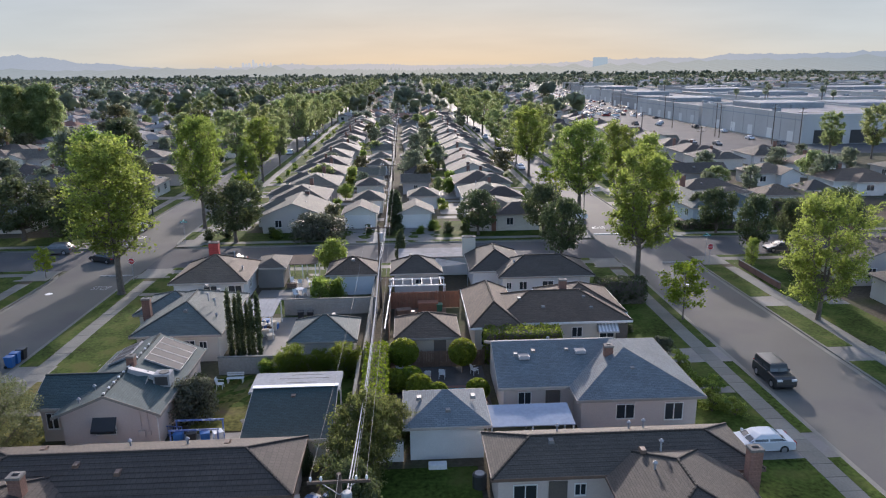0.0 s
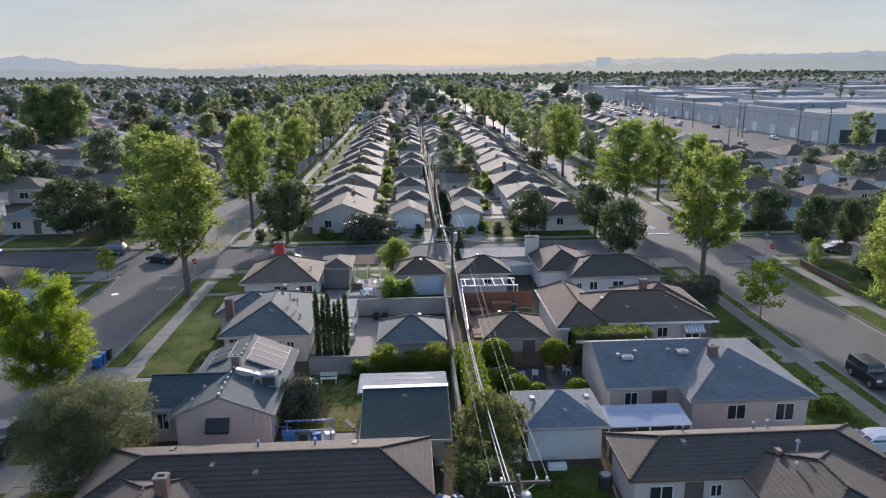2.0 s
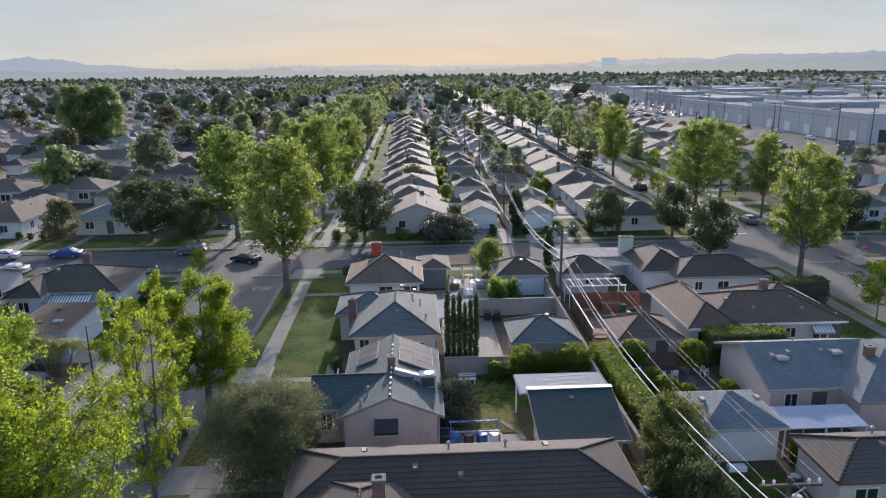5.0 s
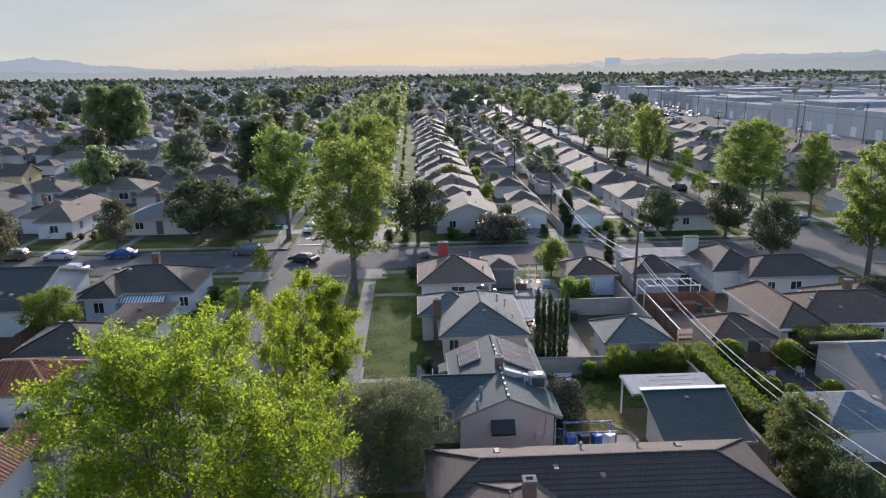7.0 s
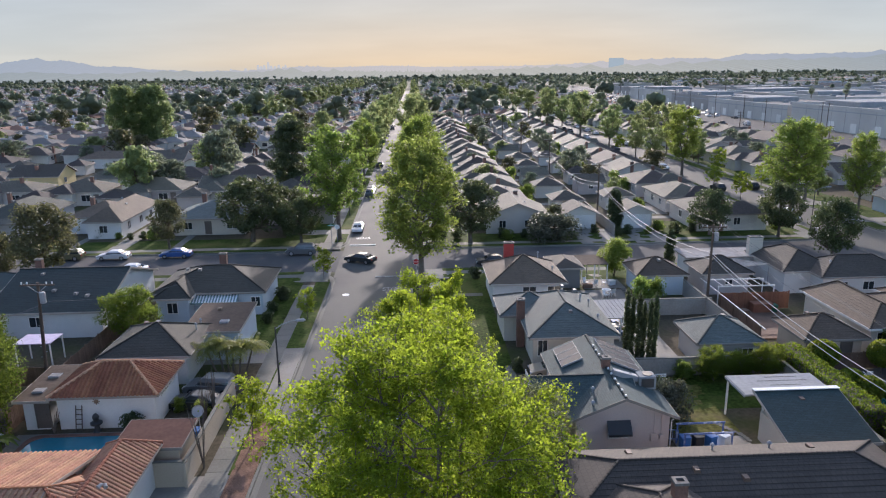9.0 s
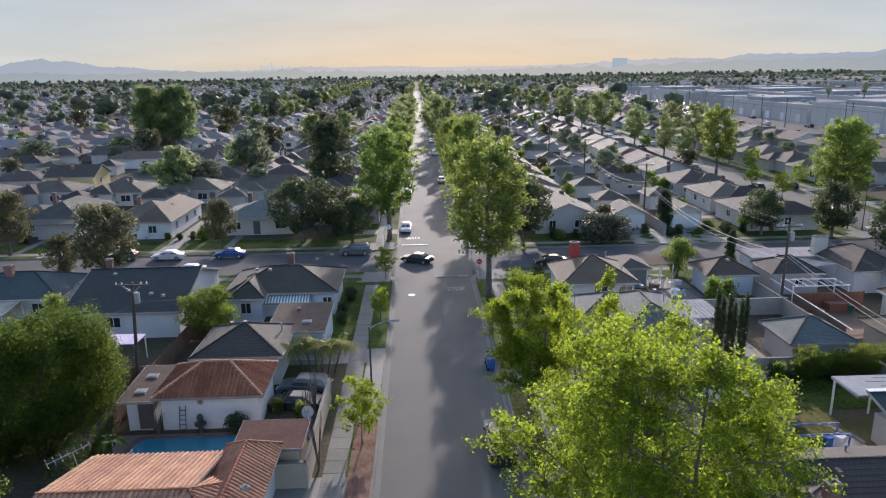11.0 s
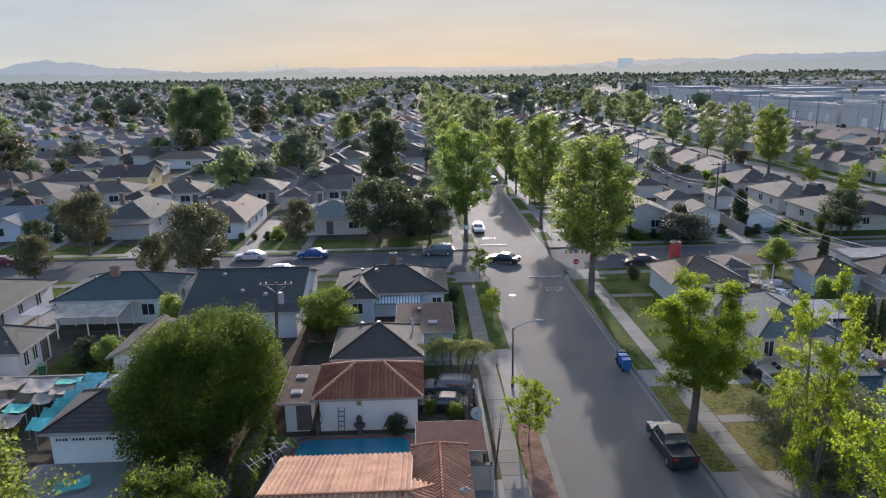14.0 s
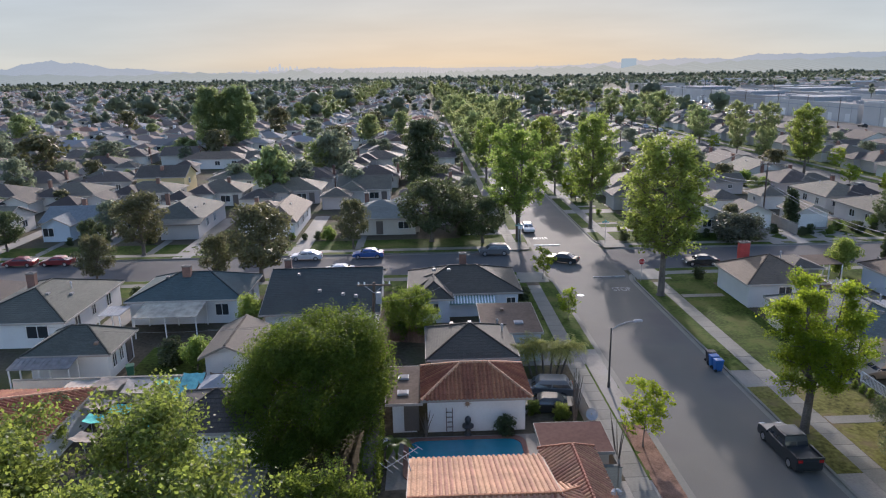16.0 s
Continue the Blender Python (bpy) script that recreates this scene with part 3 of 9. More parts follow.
def roof_part(masses, mat, parent, ox, oy, courses=0.0, name="roof"):
    bm = bmesh.new()
    uv = bm.loops.layers.uv.new("map")
    for x0, x1, y0, y1, ez, rz, kind, axis in masses:
        o = Vector((ox, oy, 0))
        for a, b, c, d in planes(x0, x1, y0, y1, ez, rz, kind, axis):
            a, b, c, d = a - o, b - o, c - o, d - o
            k = max(2, int(((c + d) / 2 - (a + b) / 2).length / courses)) if courses and kind != "flat" else 0
            slope_face(bm, uv, a, b, c, d, k, 0.022 if courses > 0.33 else 0.012)
            dn = Vector((0, 0, -0.13))
            slope_face(bm, uv, b + dn, a + dn, d + dn, c + dn)
            slope_face(bm, uv, a + dn, b + dn, b, a)
            if kind in ("gable", "lean", "flat"):
                slope_face(bm, uv, b + dn, c + dn, c, b)
                slope_face(bm, uv, d + dn, a + dn, a, d)
            if kind in ("lean", "flat"):
                slope_face(bm, uv, c + dn, d + dn, d, c)
    bmesh.ops.remove_doubles(bm, verts=bm.verts, dist=0.0005)
    return part(name, bm, mat, parent)


def caps_part(masses, mat, parent, ox, oy, r=0.11):
    """Scalloped caps along ridges and hips."""
    o = Vector((ox, oy, 0))
    for x0, x1, y0, y1, ez, rz, kind, axis in masses:
        if kind in ("flat", "lean"):
            continue
        lines = []
        for k, (a, b, c, d) in enumerate(planes(x0, x1, y0, y1, ez, rz, kind, axis)):
            if k == 0 and (c - d).length > 0.2:
                lines.append((d, c))
            if kind == "hip" and k < 2:
                lines += [(a, d), (b, c)]
        for p, q in lines:
            n = max(2, int((q - p).length / 0.3))
            pts, rad = [], []
            for i in range(n):
                pts += [p.lerp(q, i / n) - o, p.lerp(q, (i + 0.92) / n) - o]
                rad += [r, r * 0.75]
            bm = bmesh.new()
            tube(bm, pts, rad, 6)
            part("ridge_cap", bm, mat, parent)


WINDOW_CACHE = {}


def shared(key, build, mat):
    if key not in WINDOW_CACHE:
        bm = bmesh.new()
        build(bm)
        me = bpy.data.meshes.new(key[0])
        bm.to_mesh(me)
        bm.free()
        me.materials.append(mat)
        WINDOW_CACHE[key] = me
    return WINDOW_CACHE[key]


def child(name, me, parent, m, label=""):
    ob = new(name, me)
    ob.parent = parent
    ob.matrix_basis = m
    return tagged(ob, label)


TURN_OF = {"S": 0, "E": 90, "N": 180, "W": 270}


def lattice(bm, xs, zs, y0, y1):
    """One connected frame: bars at even steps of xs and zs, openings between them."""
    front = [[bm.verts.new((x, y0, z)) for z in zs] for x in xs]
    back = [[bm.verts.new((x, y1, z)) for z in zs] for x in xs]
    solid = {(i, k) for i in range(len(xs) - 1) for k in range(len(zs) - 1) if i % 2 == 0 or k % 2 == 0}
    for i, k in solid:
        a, b, c, d = (i, k), (i + 1, k), (i + 1, k + 1), (i, k + 1)
        bm.faces.new([front[p][q] for p, q in (a, b, c, d)])
        bm.faces.new([back[p][q] for p, q in (d, c, b, a)])
        for (p, q), near in (((a, b), (i, k - 1)), ((b, c), (i + 1, k)), ((c, d), (i, k + 1)), ((d, a), (i - 1, k))):
            if near not in solid:
                bm.faces.new((front[q[0]][q[1]], front[p[0]][p[1]], back[p[0]][p[1]], back[q[0]][q[1]]))


def window(parent, x, y, z, side, w, h, frame_mat=None, bars=1):
    """A window on a wall face; the frame stands proud, the panes lie back in it."""
    fm = frame_mat or TRIM

    def frame_bm(bm):
        cuts = [(-w / 2 + w * (k + 1) / (bars + 1) - 0.025, -w / 2 + w * (k + 1) / (bars + 1) + 0.025) for k in range(bars)]
        lattice(bm, [-w / 2 - 0.05, -w / 2] + [c for p in cuts for c in p] + [w / 2, w / 2 + 0.05], [-0.08, 0, h, h + 0.05], -0.07, 0.02)
    fr = child("window", shared(("window", w, h, bars, fm.name), frame_bm, fm), parent, pose(x, y, z, 0, 0, TURN_OF[side]))
    child("pane", shared(("pane", w, h), lambda bm: box(bm, -w / 2, w / 2, -0.012, 0.01, 0, h), GLASS), fr, Matrix.Identity(4), "dark reflecting glass")


def door(parent, x, y, side, w=0.92, h=2.05, mat=None, z=0.12):
    mat = mat or DOOR

    def build(bm):
        box(bm, -w / 2, w / 2, -0.03, 0.02, 0, h)
        for x0, x1, z0, z1 in ((-w / 2 - 0.08, -w / 2, 0, h + 0.08), (w / 2, w / 2 + 0.08, 0, h + 0.08), (-w / 2, w / 2, h, h + 0.08)):
            box(bm, x0, x1, -0.07, 0.02, z0, z1)
        for i in (0, 1):
            box(bm, -w * 0.36, w * 0.36, -0.045, -0.03, 0.15 + i * h * 0.5, h * 0.42 + i * h * 0.5)
    child("door", shared(("door", w, h, mat.name), build, mat), parent, pose(x, y, z, 0, 0, TURN_OF[side]))


def garage_door(parent, x, y, side, w=4.4, h=2.1):
    def build(bm):
        for k in range(4):
            z0 = h * k / 4
            box(bm, -w / 2, w / 2, -0.03, 0.02, z0 + 0.01, z0 + h / 4 - 0.01)
            for j in range(6):
                a = -w / 2 + w * (j + 0.12) / 6
                box(bm, a, a + w / 6 * 0.76, -0.045, -0.03, z0 + 0.09, z0 + h / 4 - 0.09)
        for x0, x1, z0, z1 in ((-w / 2 - 0.1, -w / 2, 0, h + 0.1), (w / 2, w / 2 + 0.1, 0, h + 0.1), (-w / 2, w / 2, h, h + 0.1)):
            box(bm, x0, x1, -0.06, 0.02, z0, z1)
    child("garage_door", shared(("garage_door", w, h), build, GARAGE_DOOR), parent, pose(x, y, 0.02, 0, 0, TURN_OF[side]))


def chimney(parent, x, y, z0, z1, w=0.9, d=0.6, mat=None, lite=False):
    if mat is None:
        w, d = w * 0.75, d * 0.8
    bm = bmesh.new()
    rings = []
    n = max(2, int((z1 - z0) / 0.24))
    for k in range(n):  # courses stand a little proud of their joints
        za, zb = z0 + (z1 - 0.14 - z0) * k / n, z0 + (z1 - 0.14 - z0) * (k + 1) / n
        for z, o in ((za, 0), (za + 0.02, 0.014), (zb - 0.02, 0.014), (zb, 0)):
            rings.append([bm.verts.new((x + sx * (w / 2 + o), y + sy * (d / 2 + o), z)) for sx, sy in ((-1, -1), (1, -1), (1, 1), (-1, 1))])
    for p, q in zip(rings, rings[1:]):
        for i in range(4):
            bm.faces.new((p[i], p[(i + 1) % 4], q[(i + 1) % 4], q[i]))
    bm.faces.new(rings[-1])
    bmesh.ops.remove_doubles(bm, verts=bm.verts, dist=0.0005)
    ch = part("chimney", bm, mat or BRICK, parent, "brick chimney with a concrete cap")
    if lite:
        return
    bm = bmesh.new()
    rings = [[bm.verts.new((x + sx * (w / 2 + o), y + sy * (d / 2 + o), z)) for sx, sy in ((-1, -1), (1, -1), (1, 1), (-1, 1))] for o, z in ((0.0, z1 - 0.15), (0.06, z1 - 0.14), (0.05, z1), (-0.13, z1 + 0.01), (-0.14, z1 - 0.3))]
    for p, q in zip(rings, rings[1:]):
        for i in range(4):
            bm.faces.new((p[i], p[(i + 1) % 4], q[(i + 1) % 4], q[i]))
    bm.faces.new(rings[-1])
    part("cap", bm, CAP, ch, "sooty concrete rim")


def vent(parent, x, y, z, kind=0):
    """A roof vent: pipe with hood, or a low dormer box."""
    bm = bmesh.new()
    if kind == 0:
        tube(bm, ((x, y, z - 0.3), (x, y, z + 0.35)), 0.06, 8)
        tube(bm, ((x, y, z + 0.33), (x, y, z + 0.38), (x, y, z + 0.5)), (0.13, 0.14, 0.05), 10)
        part("vent_pipe", bm, GALV, parent, "bright metal flue with a hood")
    else:
        v = [bm.verts.new((x + a, y + b, z + c)) for a, b, c in ((-0.2, -0.2, -0.1), (0.2, -0.2, -0.1), (0.2, 0.3, 0.02), (-0.2, 0.3, 0.02), (-0.13, -0.18, 0.13), (0.13, -0.18, 0.13), (0.15, 0.26, 0.13), (-0.15, 0.26, 0.13))]
        for f in ((0, 1, 5, 4), (4, 5, 6, 7), (1, 2, 6, 5), (3, 0, 4, 7), (2, 3, 7, 6)):
            bm.faces.new([v[i] for i in f])
        part("roof_vent", bm, VENT if kind == 1 else TRIM_DARK, parent)


def house(name, label, masses, wall, roof, category="house", detail=0.0, over=0.45, fascia=None, caps=True, windows=(), doors=(), gdoors=(), chimneys=(), vents=(), group="", lite=False):
    """masses: eave rectangle x0, x1, y0, y1, eave height, ridge height, kind, ridge axis. Places are in the world."""
    ox, oy = (masses[0][0] + masses[0][1]) / 2, (masses[0][2] + masses[0][3]) / 2
    h = thing(name, ox, oy, 0, 0, label, category, group)
    for x0, x1, y0, y1, ez, rz, kind, axis in masses:
        bm = bmesh.new()
        a, b, c, d = x0 - ox + over, x1 - ox - over, y0 - oy + over, y1 - oy - over
        box(bm, a, b, c, d, -0.05, ez - 0.1)
        if kind == "gable":
            s = (rz - ez) / ((y1 - y0) / 2 if axis == "x" else (x1 - x0) / 2)
            top = rz - 0.17
            ends = ((a, a + 0.2), (b - 0.2, b)) if axis == "x" else ((c, c + 0.2), (d - 0.2, d))
            for e0, e1 in ends:
                if axis == "x":
                    tri = [(y, z) for y, z in ((c, ez - 0.1), (d, ez - 0.1), (d, ez + s * over - 0.15), ((c + d) / 2, top), (c, ez + s * over - 0.15))]
                    P, Q = [bm.verts.new((e0, y, z)) for y, z in tri], [bm.verts.new((e1, y, z)) for y, z in tri]
                else:
                    tri = [(x, z) for x, z in ((a, ez - 0.1), (b, ez - 0.1), (b, ez + s * over - 0.15), ((a + b) / 2, top), (a, ez + s * over - 0.15))]
                    P, Q = [bm.verts.new((x, e0, z)) for x, z in tri], [bm.verts.new((x, e1, z)) for x, z in tri]
                bm.faces.new(P), bm.faces.new(Q[::-1])
                for i in range(5):
                    bm.faces.new((P[i], Q[i], Q[(i + 1) % 5], P[(i + 1) % 5]))
        bmesh.ops.recalc_face_normals(bm, faces=bm.faces)
        part("wall", bm, wall, h)
    for m in masses:
        roof_part([m], roof, h, ox, oy, detail)
    if caps and detail:
        caps_part(masses, roof, h, ox, oy)
    for m in masses:
        x0, x1, y0, y1, ez, rz, kind, axis = m
        ring = [(x0, y0, ez), (x1, y0, ez), (x1, y1, ez), (x0, y1, ez)]
        if kind == "gable" and axis == "x":
            ring = ring[:2] + [(x1, (y0 + y1) / 2, rz)] + ring[2:] + [(x0, (y0 + y1) / 2, rz)]
        elif kind == "gable":
            ring = [ring[0], ((x0 + x1) / 2, y0, rz), ring[1], ring[2], ((x0 + x1) / 2, y1, rz), ring[3]]
        elif kind == "lean":
            ring = ring[:2] + [(x1, y1, rz), (x0, y1, rz)]
        bm = bmesh.new()
        cx, cy = (x0 + x1) / 2, (y0 + y1) / 2
        loops = []
        for off, dz in ((0.004, -0.19), (0.034, -0.19), (0.034, 0.012), (0.004, 0.012)):
            loops.append([bm.verts.new((px - ox + (off if px > cx + 0.01 else -off if px < cx - 0.01 else 0), py - oy + (off if py > cy + 0.01 else -off if py < cy - 0.01 else 0), pz + dz)) for px, py, pz in ring])
        for k in range(4):
            p, q = loops[k], loops[(k + 1) % 4]
            for i in range(len(ring)):
                j = (i + 1) % len(ring)
                bm.faces.new((p[i], p[j], q[j], q[i]))
        part("fascia", bm, fascia or FASCIA, h, "painted eave board")
    for x, y, z, side, w, hh in windows:
        window(h, x - ox, y - oy, z, side, w, hh)
    for x, y, side in doors:
        door(h, x - ox, y - oy, side)
    for x, y, side, w in gdoors:
        garage_door(h, x - ox, y - oy, side, w)
    for c in chimneys:
        chimney(h, c[0] - ox, c[1] - oy, *c[2:], lite=lite)
    for x, y, z, k in vents:
        vent(h, x - ox, y - oy, z, k)
    return h


def clay_rolls(h, masses, mat, step=0.3, only=None):
    """Rows of barrel tiles laid up the slopes, one piece a row."""
    ox, oy = h.location.x, h.location.y
    o = Vector((ox, oy, 0))
    for m in masses:
        for k, (a, b, c, d) in enumerate(planes(*m)):
            a, b, c, d = a - o, b - o, c - o, d - o
            e = (b - a).normalized()
            n = (b - a).cross(((c + d) / 2) - a).normalized()
            up = n.cross(e)
            L, T = (b - a).length, ((c + d) / 2 - a).dot(up)
            l, r = (d - a).dot(e), (c - a).dot(e)
            for i in range(int(L / step)):
                u = (i + 0.5) * step
                t = 1.0
                if u < l:
                    t = u / l
                elif u > r:
                    t = (L - u) / (L - r)
                if t * T < 0.25:
                    continue
                bm = bmesh.new()
                tiles = max(1, int(t * T / 0.4))
                pts, rad = [], []
                for j in range(tiles):
                    for f, rr in ((j / tiles, 0.115), ((j + 0.97) / tiles, 0.09)):
                        pts.append(a + e * u + up * (t * T * f - 0.04) - n * 0.012)
                        rad.append(rr)
                tube(bm, pts, rad, 8)
                part("barrel_tile", bm, mat[k] if isinstance(mat, (list, tuple)) else mat, h)


# ---- plants ----
def leaves(centres, radii, count, size, squash=0.85, hollow=0.45, up=0.35, ruffle=0.6):
    centres, radii = np.asarray(centres, float), np.asarray(radii, float)
    w = radii ** 2
    i = np.random.choice(len(centres), count, p=w / w.sum())
    d = np.random.normal(size=(count, 3))
    d /= np.linalg.norm(d, axis=1)[:, None]
    shape = (0.65 + 0.8 * np.random.rand(len(centres), 3) if len(centres) > 1 else np.full((1, 3), 0.95)) * (1, 1, squash)
    r = radii[i] * (hollow + (1.12 - hollow) * np.random.rand(count) ** 0.6)
    p = centres[i] + d * r[:, None] * shape[i]
    n = d * (1.1 - ruffle) + np.random.normal(size=(count, 3)) * ruffle + (0, 0, up)
    n /= np.linalg.norm(n, axis=1)[:, None]
    t = np.cross(n, np.random.normal(size=(count, 3)))
    t /= np.linalg.norm(t, axis=1)[:, None]
    b = np.cross(n, t)
    s = size * (0.6 + 0.8 * np.random.rand(count))[:, None]
    v = np.stack([p - t * s * 0.7, p + b * s * 0.42 + n * s * 0.08, p + t * s * 0.7, p - b * s * 0.42 + n * s * 0.08], 1).reshape(-1, 3)
    return v, np.arange(count * 4).reshape(-1, 4)


def tree_proto(name, h, cr, cb, blobs, count, size, mat, label, seed, blob=(0.16, 0.26), trunk=0.24, taper=0.75, lean=0.3, squash=0.85, category="tree", hollow=0.45, top=0.55, shell=0.5, limbs=0.5, ruffle=0.6):
    """Trunk, limbs and a crown of many leaves. h height, cr crown radius, cb height of the crown's base."""
    rnd = random.Random(seed)
    np.random.seed(seed)
    t = thing(name, 0, 0, 0, 0, label, category)
    cs, rs = [], []
    if blobs == 1:  # clipped to a ball
        cs, rs, squash = [(0, 0, (cb + h) / 2)], [cr], (h - cb) / 2 / cr
    while len(cs) < blobs:
        z = rnd.random()
        prof = math.sin(math.pi * min(1, max(0.02, (z ** taper) * 0.93 + 0.05))) ** top
        a, q = rnd.random() * 6.283, rnd.random() ** shell
        br = cr * rnd.uniform(*blob)
        rr = max(0, cr * prof * q - br * 0.3)
        zz = cb + (h - cb) * z
        cs.append((rr * math.cos(a), rr * math.sin(a), min(zz, h - br * 0.7)))
        rs.append(br)
    bm = bmesh.new()
    bend = [(rnd.uniform(-lean, lean), rnd.uniform(-lean, lean)) for _ in range(5)]
    tops = h * 0.86
    path = [(0, 0, -0.15), (0, 0, 0.25)] + [(bend[k][0] * (k + 1) / 3, bend[k][1] * (k + 1) / 3, cb * 0.55 + (tops - cb * 0.55) * k / 4) for k in range(5)]
    tube(bm, path, [trunk * 1.5, trunk * 1.05, trunk * 0.9, trunk * 0.72, trunk * 0.5, trunk * 0.3, trunk * 0.1], 8)
    order = sorted(range(blobs), key=lambda k: -rs[k])[: min(60, max(6, int(blobs * limbs)))]
    for k in order:
        c = Vector(cs[k])
        z0 = max(cb * 0.75, c.z - (0.6 + 0.55 * math.hypot(c.x, c.y)))
        f = min(1, max(0, (z0 - cb * 0.55) / (tops - cb * 0.55))) * 4
        i = min(3, int(f))
        s = Vector(path[2 + i]).lerp(Vector(path[3 + i]), f - i)
        mid = s.lerp(c, 0.55) + Vector((0, 0, -0.12 * (c - s).length))
        r = trunk * (0.38 - 0.26 * z0 / h)
        tube(bm, (s, mid, c), (r, r * 0.6, r * 0.2), 5)
    part("trunk", bm, BARK, t, "grey-brown trunk with spreading limbs")
    v, q = leaves(cs, rs, count, size, squash, hollow, ruffle=ruffle)
    sheet_mesh("crown", v, q, mat, t)
    return t


def branch_tree(name, h, cr, cb, mat, label, seed, limbs=26, boughs=6, twigs=4, count=20000, size=0.14, trunk=0.28, steep=0.9, lean=0.3, fork=0, cluster=0.26, top=0.5, taper=0.8, category="tree"):
    """A tree grown limb by limb: trunk, ascending limbs, boughs, twigs, and leaves gathered round the twigs."""
    rnd = random.Random(seed)
    np.random.seed(seed)
    t = thing(name, 0, 0, 0, 0, label, category)
    bm = bmesh.new()
    stems = []
    base = Vector((0, 0, -0.15))
    if fork:
        split = Vector((rnd.uniform(-0.1, 0.1), rnd.uniform(-0.1, 0.1), cb * 0.9))
        tube(bm, (base, Vector((0, 0, 0.3)), split * 0.5, split), (trunk * 1.45, trunk * 1.05, trunk * 0.92, trunk * 0.85), 9)
        for k in range(fork):
            a = 6.283 * (k + rnd.uniform(-0.2, 0.2)) / fork
            out = cr * rnd.uniform(0.28, 0.45)
            tip = Vector((math.cos(a) * out, math.sin(a) * out, h * rnd.uniform(0.88, 0.97)))
            mid = split.lerp(tip, 0.45) + Vector((math.cos(a), math.sin(a), 0)) * out * 0.3
            stems.append(([split, split.lerp(mid, 0.5) + Vector((math.cos(a), math.sin(a), 0)) * out * 0.12, mid, mid.lerp(tip, 0.5), tip], trunk * 0.6))
    else:
        pts = [base, Vector((0, 0, 0.3)), Vector((0, 0, cb * 0.55))]
        for k in range(1, 5):
            pts.append(Vector((rnd.uniform(-lean, lean) * k / 2, rnd.uniform(-lean, lean) * k / 2, cb * 0.55 + (h * 0.95 - cb * 0.55) * k / 4)))
        stems.append((pts, trunk))
    for pts, r in stems:
        n = len(pts)
        tube(bm, pts, [r * (1.4 if k == 0 and not fork else 1.0 - 0.93 * k / (n - 1)) for k in range(n)], 8)
    centre = []
    weights = []
    total = limbs
    for k in range(total):
        f = (k + rnd.random()) / total
        z = cb + (h * 0.97 - cb) * f
        pts, r0 = stems[k % len(stems)]
        low = [p for p in pts if p.z <= z] or [pts[0]]
        high = [p for p in pts if p.z > z] or [pts[-1]]
        a, b = low[-1], high[0]
        s = a.lerp(b, min(1, max(0, (z - a.z) / max(0.01, b.z - a.z)))) if b.z > a.z else Vector(a)
        prof = math.sin(math.pi * min(0.97, max(0.03, f ** taper * 0.9 + 0.08))) ** top
        ang = k * 2.399 + rnd.uniform(-0.5, 0.5)
        d = Vector((math.cos(ang), math.sin(ang), 0))
        reach = max(0.24 * cr, cr * prof * rnd.uniform(0.72, 1.08) - d.dot(Vector((s.x, s.y, 0))))
        rise = min(reach * steep * rnd.uniform(0.5, 1.2), max(0.2, h - s.z - 0.2))
        s = s - Vector((0, 0, rise * 0.6 if s.z - rise * 0.6 > cb * 0.7 else 0))
        tip = s + d * reach + Vector((0, 0, rise))
        mid = s.lerp(tip, 0.5) + Vector((rnd.uniform(-0.1, 0.1) * reach, rnd.uniform(-0.1, 0.1) * reach, -0.1 * rise))
        lr = max(0.02, trunk * 0.34 * (1 - 0.6 * f) * min(1, reach / cr + 0.3))
        tube(bm, (s, mid, tip), (lr, lr * 0.66, lr * 0.2), 5)
        for m in range(boughs):
            g = 0.3 + 0.7 * (m + rnd.random()) / boughs
            o = s.lerp(mid, g * 2) if g < 0.5 else mid.lerp(tip, g * 2 - 1)
            e = Vector((rnd.gauss(0, 1), rnd.gauss(0, 1), rnd.gauss(0.35, 0.6))).normalized()
            ln = (0.22 + 0.3 * rnd.random()) * reach * (1.25 - 0.5 * g) + 0.25
            e = (e + d * 0.5).normalized() * ln
            q = o + e
            tube(bm, (o, o + e * 0.5 + Vector((0, 0, 0.05 * ln)), q), (lr * 0.42, lr * 0.3, lr * 0.1), 4)
            for u in range(twigs):
                w = o.lerp(q, 0.35 + 0.65 * (u + rnd.random()) / twigs)
                v = Vector((rnd.gauss(0, 1), rnd.gauss(0, 1), rnd.gauss(0.2, 0.7))).normalized() * ln * rnd.uniform(0.25, 0.6)
                for c in (0.35, 0.7, 1.0):
                    centre.append(w + v * c)
                    weights.append((0.5 + rnd.random()) * (0.15 + ln))
    part("trunk", bm, BARK, t, "grey-brown trunk with spreading limbs")
    cs = np.array([tuple(c) for c in centre])
    i = np.random.choice(len(cs), count, p=np.array(weights) / sum(weights))
    p = cs[i] + np.random.normal(size=(count, 3)) * cluster * (0.55, 0.55, 0.45)
    n = np.random.normal(size=(count, 3)) * 0.65 + (0, 0, 0.55)
    n /= np.linalg.norm(n, axis=1)[:, None]
    k = np.cross(n, np.random.normal(size=(count, 3)))
    k /= np.linalg.norm(k, axis=1)[:, None]
    b = np.cross(n, k)
    sz = size * (0.55 + 0.8 * np.random.rand(count))[:, None]
    v = np.stack([p - k * sz * 0.7, p + b * sz * 0.5 + n * sz * 0.1, p + k * sz * 0.7, p - b * sz * 0.5 + n * sz * 0.1], 1).reshape(-1, 3)
    sheet_mesh("crown", v, np.arange(count * 4).reshape(-1, 4), mat, t)
    return t


PROTO = {}


